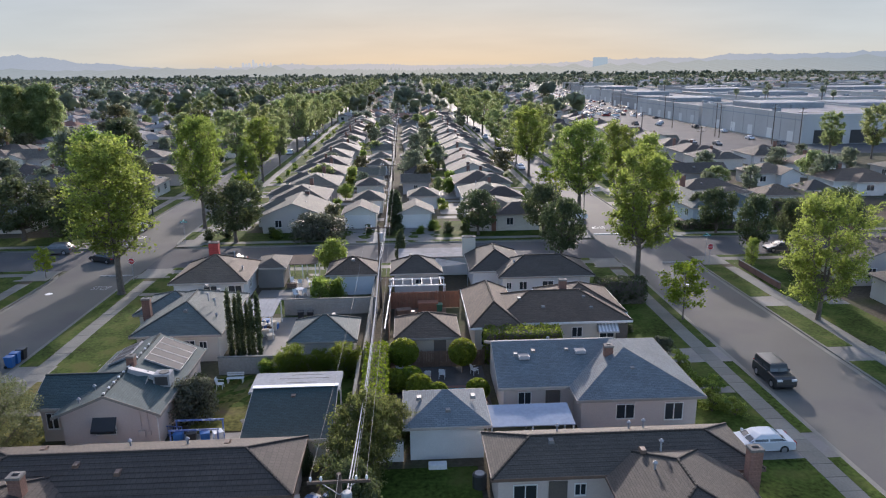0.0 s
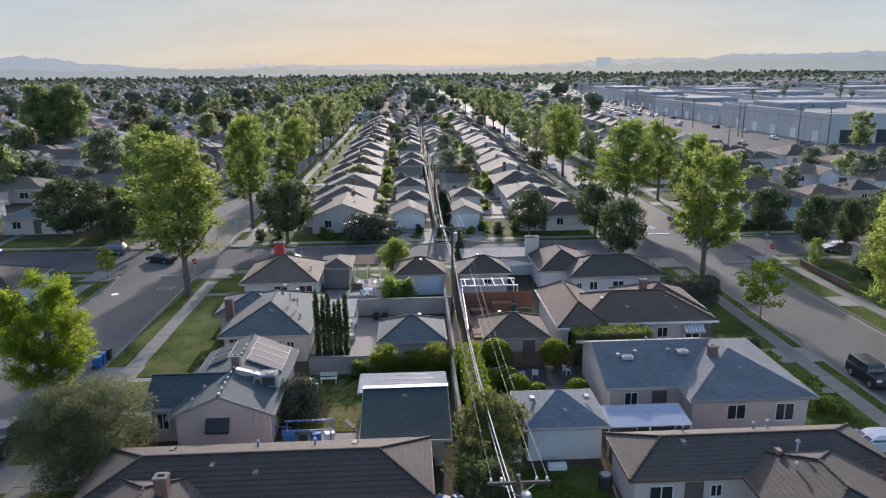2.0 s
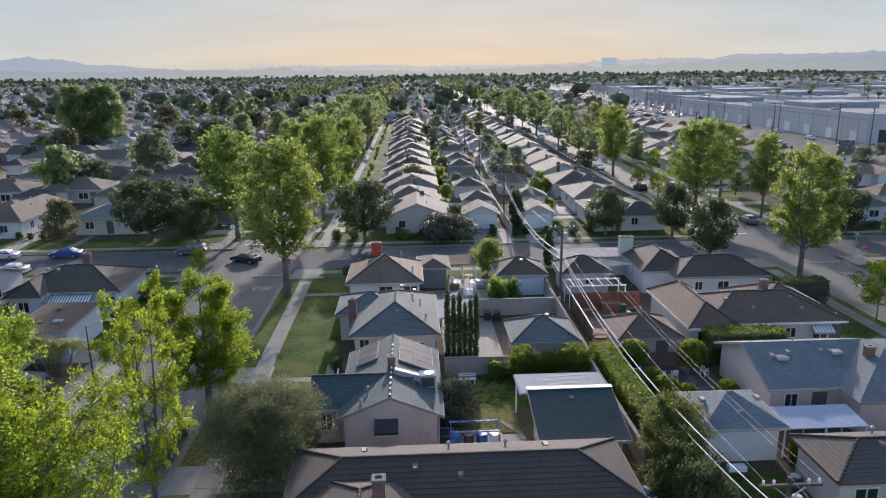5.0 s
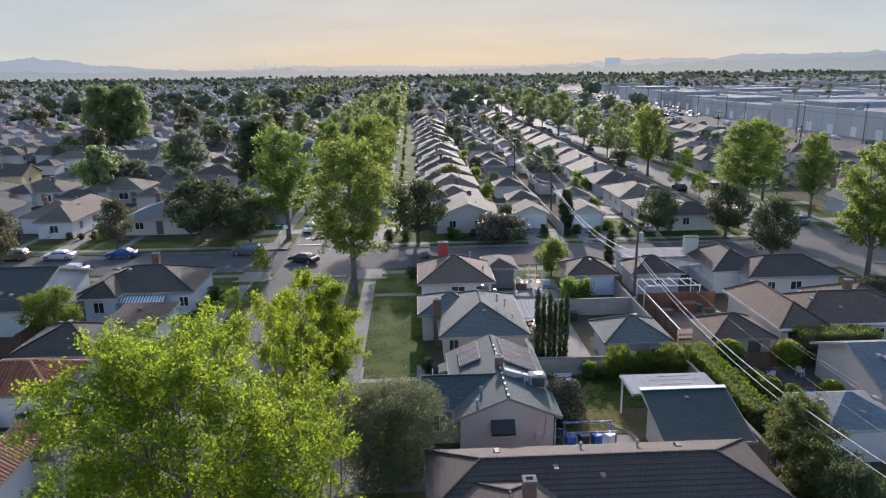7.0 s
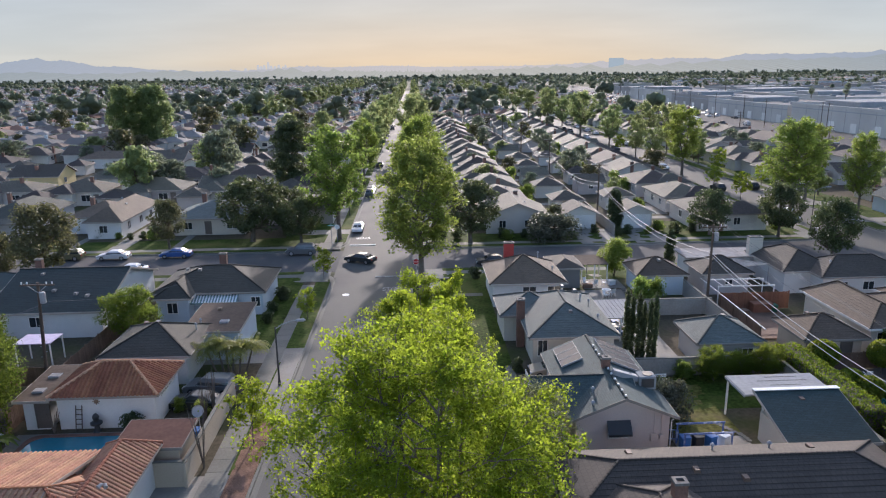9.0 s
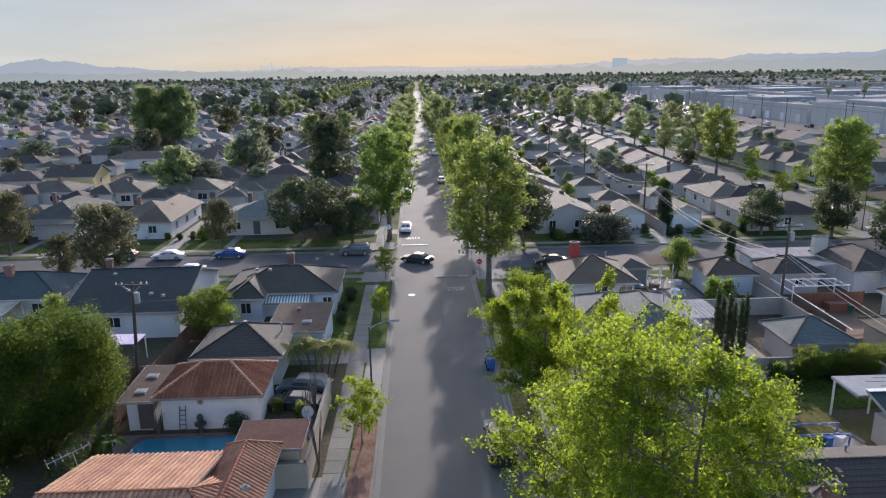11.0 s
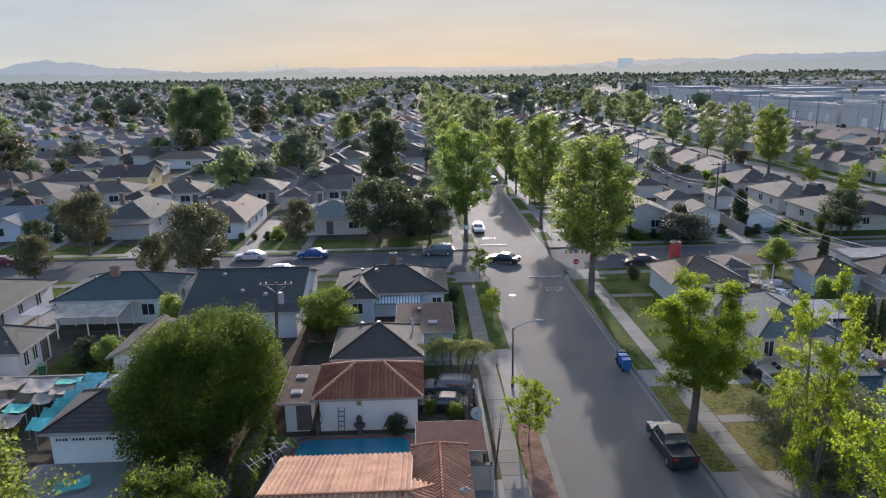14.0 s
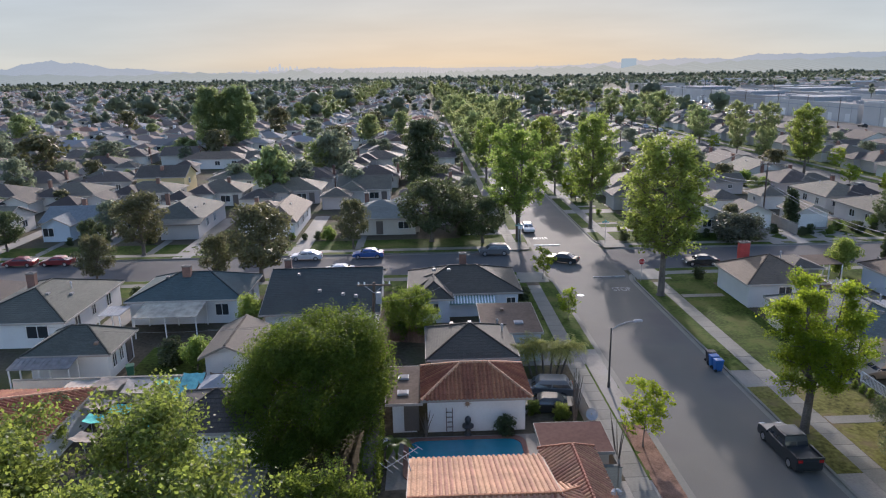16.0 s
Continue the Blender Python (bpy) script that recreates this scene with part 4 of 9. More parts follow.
def plant(kind, x, y, h=None, spread=1.0, turn=None, label=""):
    """A plant of one of the kinds below, at its own height."""
    args = KINDS[kind]
    s = (h or args["h"]) / args["h"]
    m = pose(x, y, 0, 0, 0, turn if turn is not None else (x * 37 + y * 91) % 360) @ Matrix.Diagonal((s * spread, s * spread, s, 1))
    if kind not in PROTO:
        PROTO[kind] = (branch_tree if "boughs" in args else tree_proto)(**args)
        PROTO[kind].matrix_basis = m
        ob = PROTO[kind]
    else:
        p = PROTO[kind]
        keep = p.matrix_basis.copy()
        p.matrix_basis = Matrix.Identity(4)
        ob = copy_thing(p, m)
        p.matrix_basis = keep
    return tagged(ob, label)


PLANE_LABEL = "tall street tree with fresh yellow-green leaves"
KINDS = {
    "near_a": dict(name="street_tree", h=18.8, cr=5.0, cb=5.4, limbs=60, boughs=8, twigs=5, count=160000, size=0.084, mat=LEAF_BRIGHT, label="very tall street tree with bright spring foliage", seed=3, trunk=0.32, fork=5, top=0.38, taper=0.72, cluster=0.27, steep=1.0),
    "near_b": dict(name="street_tree", h=15, cr=3.3, cb=4.6, limbs=24, boughs=6, twigs=4, count=26000, size=0.1, mat=LEAF_BRIGHT, label="slim street tree with sparse bright leaves", seed=5, trunk=0.22, fork=3, top=0.45, cluster=0.24, steep=1.1),
    "near_c": dict(name="street_tree", h=11.8, cr=2.95, cb=3.9, limbs=26, boughs=7, twigs=5, count=44000, size=0.105, mat=LEAF_BRIGHT, label="rounded street tree with fresh green leaves", seed=8, trunk=0.3, fork=3, top=0.36, cluster=0.36, steep=0.8),
    "plane_a": dict(name="street_tree", h=17, cr=3.9, cb=5.6, limbs=40, boughs=6, twigs=5, count=17000, size=0.205, mat=LEAF_MID, label=PLANE_LABEL, seed=11, trunk=0.4, top=0.4, cluster=0.5, steep=1.0),
    "plane_b": dict(name="street_tree", h=15, cr=3.6, cb=4.4, limbs=38, boughs=6, twigs=5, count=16000, size=0.205, mat=LEAF_MID, label=PLANE_LABEL, seed=12, trunk=0.3, fork=2, top=0.4, cluster=0.42, steep=1.0),
    "plane_c": dict(name="street_tree", h=13, cr=4.2, cb=2.6, limbs=38, boughs=6, twigs=5, count=22000, size=0.16, mat=LEAF_MID, label="broad street tree with light green leaves", seed=13, trunk=0.26, fork=3, top=0.42, cluster=0.4, steep=0.9),
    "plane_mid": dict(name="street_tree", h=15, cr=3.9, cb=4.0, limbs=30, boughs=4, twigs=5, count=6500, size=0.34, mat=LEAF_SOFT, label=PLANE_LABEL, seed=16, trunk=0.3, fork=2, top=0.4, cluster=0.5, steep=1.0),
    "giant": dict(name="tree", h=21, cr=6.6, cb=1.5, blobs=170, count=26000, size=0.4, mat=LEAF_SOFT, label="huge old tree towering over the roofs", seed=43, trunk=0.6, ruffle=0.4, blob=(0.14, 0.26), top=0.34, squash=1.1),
    "dome": dict(name="tree", h=15.5, cr=5.2, cb=1.2, blobs=150, count=20000, size=0.3, mat=LEAF_DARK, label="tall dark dome-shaped evergreen behind the houses", seed=44, trunk=0.4, ruffle=0.4, blob=(0.14, 0.24), top=0.3, taper=0.6),
    "bronze_far": dict(name="tree", h=7.0, cr=3.3, cb=1.6, blobs=60, count=1600, size=0.42, mat=LEAF_BROWN, label="bronze-green garden tree among the houses", seed=45, trunk=0.2, ruffle=0.35, blob=(0.16, 0.28), top=0.45),
    "young": dict(name="young_tree", h=4.8, cr=1.5, cb=1.3, limbs=18, boughs=5, twigs=3, count=3000, size=0.13, mat=LEAF_BRIGHT, label="young staked tree with light green leaves", seed=15, trunk=0.06, top=0.5, cluster=0.2, lean=0.08),
    "magnolia": dict(name="tree", h=8.5, cr=3.9, cb=2.2, blobs=110, count=7000, size=0.26, mat=LEAF_DARK, label="dense dark evergreen garden tree", seed=21, trunk=0.26, blob=(0.14, 0.25), top=0.4),
    "bronze": dict(name="tree", h=8.0, cr=3.8, cb=2.2, blobs=100, count=6500, size=0.23, mat=LEAF_BROWN, label="evergreen tree with bronze-green leaves", seed=22, trunk=0.24, blob=(0.13, 0.24), top=0.45),
    "dark_far": dict(name="tree", h=8.0, cr=3.6, cb=1.8, blobs=60, count=2400, size=0.4, mat=LEAF_HAZED_DARK, label="dark garden tree among the houses", seed=23, trunk=0.24, ruffle=0.35, blob=(0.16, 0.28), top=0.45),
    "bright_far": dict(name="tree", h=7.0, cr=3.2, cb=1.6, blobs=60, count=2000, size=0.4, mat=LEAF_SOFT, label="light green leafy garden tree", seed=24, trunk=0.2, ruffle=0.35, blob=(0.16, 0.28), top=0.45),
    "small_olive": dict(name="tree", h=5.0, cr=2.0, cb=0.4, limbs=32, boughs=6, twigs=4, count=18000, size=0.1, mat=LEAF_OLIVE, label="bushy olive-green tree by the back fence", seed=38, trunk=0.1, top=0.38, cluster=0.26, steep=0.9),
    "garden": dict(name="tree", h=6.0, cr=3.0, cb=0.8, limbs=34, boughs=6, twigs=4, count=26000, size=0.11, mat=HEDGE, label="leafy green garden tree", seed=39, trunk=0.14, top=0.4, cluster=0.34, steep=0.7),
    "willow": dict(name="tree", h=9.0, cr=5.7, cb=1.0, blobs=480, count=105000, size=0.12, mat=LEAF_PEPPER, label="huge rounded shade tree with drooping foliage", seed=25, trunk=0.4, ruffle=0.4, blob=(0.1, 0.17), top=0.32, shell=0.28, squash=1.15),
    "olive": dict(name="tree", h=6.2, cr=4.2, cb=0.9, blobs=190, count=66000, size=0.082, mat=LEAF_GREY, label="rounded grey-green olive garden tree", seed=26, trunk=0.25, blob=(0.13, 0.22), top=0.36),
    "shrub": dict(name="shrub", h=2.2, cr=1.3, cb=0.15, blobs=30, count=2200, size=0.15, mat=LEAF_MID, label="leafy green garden shrub", seed=27, trunk=0.05, blob=(0.3, 0.45), top=0.35, category="shrub"),
    "shrub_dark": dict(name="shrub", h=2.2, cr=1.2, cb=0.15, blobs=30, count=1900, size=0.16, mat=LEAF_DARK, label="dark leafy garden shrub", seed=28, trunk=0.05, blob=(0.3, 0.45), top=0.35, category="shrub"),
    "shrub_far": dict(name="shrub", h=2.2, cr=1.25, cb=0.1, blobs=24, count=520, size=0.3, mat=LEAF_MID, label="leafy garden shrub beside a house", seed=41, trunk=0.05, blob=(0.3, 0.45), top=0.35, category="shrub"),
    "blossom": dict(name="shrub", h=3.2, cr=2.2, cb=0.4, blobs=45, count=6000, size=0.16, mat=BLOSSOM, label="flowering shrub with pale blossom", seed=29, trunk=0.06, blob=(0.22, 0.36), top=0.38, category="shrub"),
    "ball": dict(name="topiary_tree", h=2.9, cr=1.05, cb=0.8, blobs=1, count=7000, size=0.11, mat=TOPIARY, label="clipped globe-shaped garden tree", seed=30, trunk=0.07, hollow=0.8, lean=0.02, category="topiary"),
    "low_ball": dict(name="topiary_shrub", h=1.6, cr=0.85, cb=0.05, blobs=1, count=5000, size=0.1, mat=TOPIARY, label="clipped low globe-shaped garden shrub", seed=37, trunk=0.06, hollow=0.8, lean=0.02, category="topiary"),
    "cypress": dict(name="cypress", h=6.2, cr=0.32, cb=0.1, blobs=150, count=5000, size=0.1, mat=LEAF_DARK, label="slender dark column cypress", seed=31, trunk=0.06, blob=(0.4, 0.6), top=0.3, shell=0.3, squash=1.8, hollow=0.3, limbs=0.05, lean=0.02),
    "fat_cypress": dict(name="cypress", h=6.5, cr=1.0, cb=0.1, blobs=200, count=7000, size=0.18, mat=LEAF_DARK, label="broad dark column cypress", seed=32, trunk=0.12, blob=(0.22, 0.36), top=0.4, shell=0.35, squash=1.5, hollow=0.3, limbs=0.1, lean=0.02),
    "citrus": dict(name="tree", h=4.0, cr=2.0, cb=0.8, blobs=40, count=6000, size=0.15, mat=LEAF_MID, label="small leafy green fruit tree", seed=33, trunk=0.1, blob=(0.25, 0.4), top=0.4),
    "pine_bush": dict(name="shrub", h=1.5, cr=1.1, cb=0.2, blobs=16, count=1600, size=0.11, mat=LEAF_MID, label="low cloud-pruned green garden pine", seed=34, trunk=0.06, blob=(0.28, 0.36), squash=0.5, top=0.4, category="shrub"),
    "walnut": dict(name="tree", h=14.0, cr=4.6, cb=3.5, limbs=46, boughs=8, twigs=5, count=190000, size=0.098, mat=LEAF_WALNUT, label="open-crowned tree with long drooping leaves", seed=35, trunk=0.25, fork=3, top=0.4, cluster=0.42, steep=0.8),
    "glossy": dict(name="tree", h=5.4, cr=3.6, cb=0.8, blobs=70, count=14000, size=0.17, mat=LEAF_DARK, label="rounded dark glossy-leaved garden tree", seed=36, trunk=0.2, blob=(0.2, 0.32), top=0.38),
}


def hedge(x0, x1, y0, y1, h, mat=None, label="clipped dark green box hedge", density=130, size=0.12):
    """A clipped hedge: a dense core and a skin of leaves."""
    t = thing("hedge", (x0 + x1) / 2, (y0 + y1) / 2, 0, 0, label, "hedge")
    a, b = (x1 - x0) / 2, (y1 - y0) / 2
    bm = bmesh.new()
    soft_box(bm, -a + 0.12, a - 0.12, -b + 0.12, b - 0.12, 0, h - 0.12, 0.1)
    part("core", bm, BARK, t)
    n = int(density * (2 * (a + b) * 2 * h + 4 * a * b))
    p = np.random.rand(n, 3) * (2 * a, 2 * b, h) - (a, b, 0)
    f = np.random.choice(5, n, p=np.array([b * h, b * h, a * h, a * h, 2 * a * b]) / (2 * b * h + 2 * a * h + 2 * a * b))
    p[f == 0, 0], p[f == 1, 0], p[f == 2, 1], p[f == 3, 1], p[f == 4, 2] = -a, a, -b, b, h
    p += np.random.normal(size=p.shape) * 0.05 + 0.08 * np.sin(p[:, [1, 2, 0]] * 4)
    v, q = leaves(p, np.full(n, 0.06), n, size)
    sheet_mesh("leaf_skin", v, q, mat or HEDGE, t)
    return t


def palm_clump(x, y, h, label="clump of short palms with arching yellow-green fronds"):
    t = thing("palm", x, y, 0, 0, label, "palm")
    r = random.Random(12)
    bm = bmesh.new()
    vs = []
    for k in range(6):
        tx, ty = (k - 2.5) * 0.8, math.sin(k * 1.3) * 0.6
        th = h * r.uniform(0.6, 0.78)
        tube(bm, ((tx * 0.6, ty * 0.6, -0.1), (tx * 0.8, ty * 0.8, th * 0.5), (tx, ty, th)), (0.1, 0.08, 0.06), 6)
        for f in range(20):
            b = f * 2.399 + r.random() * 0.4
            el = r.uniform(0.35, 1.35)
            prev = Vector((tx, ty, th))
            d = Vector((math.cos(b) * math.cos(el), math.sin(b) * math.cos(el), math.sin(el)))
            for q in range(9):
                nxt = prev + d * 0.2
                d = (d + Vector((0, 0, -0.24))).normalized()
                side = d.cross(Vector((0, 0, 1))).normalized()
                ln = 0.5 * math.sin(math.pi * (q + 1.2) / 10.5)
                for sg in (-1, 1):
                    for u in (0.15, 0.65):  # leaflets
                        o = prev.lerp(nxt, u)
                        tip = o + side * sg * ln + d * 0.22 - Vector((0, 0, 0.3 * ln + 0.05))
                        vs += [o, o.lerp(tip, 0.5) + d * 0.035, tip, o.lerp(tip, 0.5) - d * 0.035]
                prev = nxt
    part("stem", bm, BARK, t)
    sheet_mesh("crown", np.array([tuple(v) for v in vs]), np.arange(len(vs)).reshape(-1, 4), LEAF_PALM, t)
    return t


# ---- cars ----
CAR_PROFILES = {
    # side outline of the body (along, up) and of the glass house: front base, front top, rear top, rear base
    "sedan": (4.7, 1.80, ((-2.35, 0.35), (-2.32, 0.78), (-2.15, 0.98), (-1.2, 1.0), (0.95, 0.98), (1.9, 0.84), (2.28, 0.68), (2.35, 0.4)), (1.15, 0.35, -0.95, -1.75), 1.44),
    "suv": (4.7, 1.88, ((-2.3, 0.4), (-2.34, 0.9), (-2.28, 1.08), (-1.2, 1.1), (0.95, 1.1), (1.95, 1.0), (2.28, 0.82), (2.35, 0.45)), (1.2, 0.5, -1.7, -2.2), 1.72),
    "jeep": (4.6, 1.88, ((-2.2, 0.5), (-2.2, 1.15), (-2.1, 1.2), (-1.2, 1.2), (0.6, 1.2), (1.7, 1.16), (2.05, 1.05), (2.15, 0.55)), (0.75, 0.5, -2.05, -2.15), 1.84),
    "pickup": (5.5, 1.9, ((-2.85, 0.5), (-2.85, 1.1), (-2.8, 1.14), (-0.9, 1.14), (1.3, 1.14), (2.4, 1.1), (2.78, 0.95), (2.85, 0.5)), (1.5, 0.85, -0.75, -0.98), 1.86),
}
CAR_CACHE = {}


def cabin(bm, lo, hi, z0, z1, share):
    """Glass house of a car: bowed sides with a pillar in the middle, rounded roof; gives back the pane faces."""
    def ring(f, z, out):
        pts = [Vector((*a, 0)).lerp(Vector((*b, 0)), f) for a, b in zip(lo, hi)]
        mid = sum(pts, Vector()) / 4
        r = []
        for i in range(4):
            p, q = pts[i], pts[(i + 1) % 4]
            m = (p + q) / 2
            bow = (m - mid).normalized() * 0.05 * out
            r += [p, m + bow]
        return [bm.verts.new((mid.x + (v.x - mid.x) * out * share, mid.y + (v.y - mid.y) * out * share, z)) for v in r]
    rings = [ring(0, z0, 1.0), ring(0.62, z0 + (z1 - z0) * 0.58, 1.015), ring(1, z1, 1.0), ring(1, z1 + 0.035, 0.82)]
    panes = []
    for k, (p, q) in enumerate(zip(rings, rings[1:])):
        for i in range(8):
            f = bm.faces.new((p[i], p[(i + 1) % 8], q[(i + 1) % 8], q[i]))
            if k == 0:
                panes.append(f)
    bm.faces.new(rings[-1])
    if share < 1:
        bm.faces.new(rings[0][::-1])
    bmesh.ops.recalc_face_normals(bm, faces=bm.faces)
    return panes


def car(kind, paint, x, y, rz, label, group="", lite=False):
    key = (kind, paint, lite)
    if key in CAR_CACHE:
        return tagged(copy_thing(CAR_CACHE[key], pose(x, y, -0.145, 0, 0, rz)), label)
    k = 0.93  # the cars of this street are compact
    L, W, prof, (fb, ft, rt, rb), top = CAR_PROFILES[kind]
    L, W, top, prof = L * k, W * k, top * k, [(p * k, q * k) for p, q in prof]
    fb, ft, rt, rb = fb * k, ft * k, rt * k, rb * k
    c = thing("car", x, y, -0.145, rz, label, "car", group)
    bm = bmesh.new()
    low = 0.28
    poly = [(a, b) for a, b in prof] + [(prof[-1][0] - 0.1, low), (prof[0][0] + 0.1, low)]
    rings = []
    for sx, sc in (((-1, 0.93), (-0.93, 0.985), (-0.7, 1.0), (0.7, 1.0), (0.93, 0.985), (1, 0.93))):
        zc = 0.62
        rings.append([bm.verts.new((sx * W / 2, a * (1 - (1 - sc) * 0.35), zc + (b - zc) * (sc if b > zc else 1))) for a, b in poly])
    for p, q in zip(rings, rings[1:]):
        for i in range(len(poly)):
            j = (i + 1) % len(poly)
            bm.faces.new((p[i], p[j], q[j], q[i]))
    bm.faces.new(rings[0]), bm.faces.new(rings[-1][::-1])
    bmesh.ops.recalc_face_normals(bm, faces=bm.faces)
    part("body", bm, CAR[paint], c)
    belt = max(b for a, b in prof) - 0.03
    bm = bmesh.new()
    wb, wt = W / 2 - 0.08, W / 2 - (0.26 if kind in ("sedan", "suv") else 0.18)
    lo = [(-wb, fb), (wb, fb), (wb, rb), (-wb, rb)]
    hi = [(-wt, ft), (wt, ft), (wt, rt), (-wt, rt)]
    cabin(bm, lo, hi, belt, top - 0.05, 0.97)
    part("window_glass", bm, GLASS, c, "dark tinted windows")
    bm = bmesh.new()
    panes = cabin(bm, lo, hi, belt, top - 0.03, 1.0)
    bmesh.ops.inset_individual(bm, faces=panes, thickness=0.07)
    bmesh.ops.delete(bm, geom=panes, context="FACES")
    part("roof", bm, CAR["black"] if kind == "jeep" else CAR[paint], c)
    if kind == "pickup":
        bm = bmesh.new()
        for s in (-1, 1):
            box(bm, s * W / 2 * 0.97 - 0.05, s * W / 2 * 0.97 + 0.05, -2.8 * k, -1.0 * k, 1.1 * k, 1.32 * k)
        box(bm, -W / 2 + 0.08, W / 2 - 0.08, -2.84 * k, -2.74 * k, 1.1 * k, 1.32 * k)
        part("bed_rail", bm, CAR[paint], c)
        bm = bmesh.new()
        box(bm, -W / 2 + 0.14, W / 2 - 0.14, -2.72 * k, -1.02 * k, 1.06 * k + 0.02, 1.16 * k)
        part("bed_cover", bm, PLASTIC_BLACK, c)
    for s in (-1, 1):
        for yy in (prof[0][0] + L * 0.19, prof[-1][0] - L * 0.18):
            r = 0.31 if kind == "sedan" else 0.36
            bm = bmesh.new()
            tube(bm, ((s * (W / 2 - 0.24), yy, r), (s * (W / 2 + 0.01), yy, r)), r, 16)
            w = part("wheel", bm, RUBBER, c)
            if lite:
                continue
            bm = bmesh.new()
            tube(bm, ((s * (W / 2 - 0.05), yy, r), (s * (W / 2 + 0.025), yy, r)), r * 0.62, 12)
            part("rim", bm, CHROME, w)
        if lite:
            continue
        bm = bmesh.new()
        z = prof[-2][1] - 0.06
        box(bm, s * W * 0.34 - 0.2, s * W * 0.34 + 0.2, prof[-2][0] - 0.12, prof[-2][0] + 0.07, z - 0.09, z + 0.07)
        part("headlight", bm, LAMP_CLEAR, c)
        bm = bmesh.new()
        box(bm, s * W * 0.38 - 0.14, s * W * 0.38 + 0.14, prof[1][0] - 0.03, prof[1][0] + 0.15, prof[1][1] - 0.1, prof[1][1] + 0.08)
        part("tail_light", bm, LAMP_RED, c)
        bm = bmesh.new()
        soft_box(bm, s * (W / 2 + 0.08) - 0.09, s * (W / 2 + 0.08) + 0.09, fb - 0.35, fb - 0.2, belt, belt + 0.15, 0.03)
        part("mirror", bm, CAR[paint], c)
    if lite:
        CAR_CACHE[key] = c
        return c
    bm = bmesh.new()
    box(bm, -W * 0.3, W * 0.3, prof[-1][0] - 0.06, prof[-1][0] + 0.03, 0.42, 0.6)
    part("grille", bm, PLASTIC_BLACK, c)
    CAR_CACHE[key] = c
    return c


# ---- poles and wires ----
def utility_pole(x, y, h, lean=0.0, arms=(0.25,), transformer=False, label="weathered wooden utility pole with crossarms"):
    p = thing("utility_pole", x, y, 0, 0, label, "utility pole")
    bm = bmesh.new()
    tube(bm, ((0, 0, -0.3), (lean / 2, 0, h / 2), (lean, 0, h)), (0.16, 0.135, 0.11), 10)
    part("shaft", bm, POLE_WOOD, p)
    for d in arms:
        bm = bmesh.new()
        box(bm, lean - 1.35, lean + 1.35, -0.2, -0.09, h - d - 0.06, h - d + 0.06)
        arm = part("crossarm", bm, POLE_WOOD, p)
        for k in (-1.2, -0.75, 0.75, 1.2):
            bm = bmesh.new()
            tube(bm, ((lean + k, -0.145, h - d + 0.06), (lean + k, -0.145, h - d + 0.15), (lean + k, -0.145, h - d + 0.27)), (0.03, 0.07, 0.045), 8)
            part("insulator", bm, PLASTIC_WHITE, arm)
        bm = bmesh.new()
        for s in (-1, 1):
            beam(bm, (lean + s * 0.8, -0.15, h - d), (lean, -0.13, h - d - 0.65), 0.03, 0.04)
        part("brace", bm, GALV, p)
    if transformer:
        bm = bmesh.new()
        tube(bm, ((lean + 0.32, -0.2, h - 1.7), (lean + 0.32, -0.2, h - 1.65), (lean + 0.32, -0.2, h - 0.85), (lean + 0.32, -0.2, h - 0.78)), (0.2, 0.23, 0.23, 0.18), 14)
        part("transformer", bm, GALV, p, "grey transformer can")
    for k in range(9):
        bm = bmesh.new()
        zz = 2.8 + k * 0.45
        s = 1 if k % 2 else -1
        beam(bm, (lean * zz / h + s * 0.1, 0, zz), (lean * zz / h + s * 0.28, 0, zz), 0.03, 0.03)
        part("step", bm, GALV, p)
    return p


def wire(a, b, sag, r=0.016, label="sagging overhead power cable", mat=None):
    bm = bmesh.new()
    n = 14
    tube(bm, [Vector(a).lerp(Vector(b), i / n) - Vector((0, 0, sag * 4 * (i / n) * (1 - i / n))) for i in range(n + 1)], r, 5)
    return tagged(part("cable", bm, mat or WIRE), label, "cable")


def street_lamp(x, y, h, rz, label="slim grey street lamp with a curved arm"):
    s = thing("street_lamp", x, y, 0, rz, label, "street lamp")
    bm = bmesh.new()
    tube(bm, ((0, 0, 0), (0, 0, 0.5), (0, 0, 0.52), (0, 0, h)), (0.13, 0.12, 0.085, 0.055), 10)
    part("post", bm, DARK_METAL, s)
    bm = bmesh.new()
    tube(bm, ((0, 0, h - 0.2), (0.5, 0, h + 0.15), (1.2, 0, h + 0.42), (1.9, 0, h + 0.52)), (0.045, 0.042, 0.04, 0.035), 8)
    part("arm", bm, GALV, s)
    bm = bmesh.new()
    tube(bm, ((1.7, 0, h + 0.5), (1.85, 0, h + 0.5), (2.35, 0, h + 0.52), (2.5, 0, h + 0.5)), (0.06, 0.12, 0.13, 0.04), 10)
    part("lamp_head", bm, GALV, s)
    return s


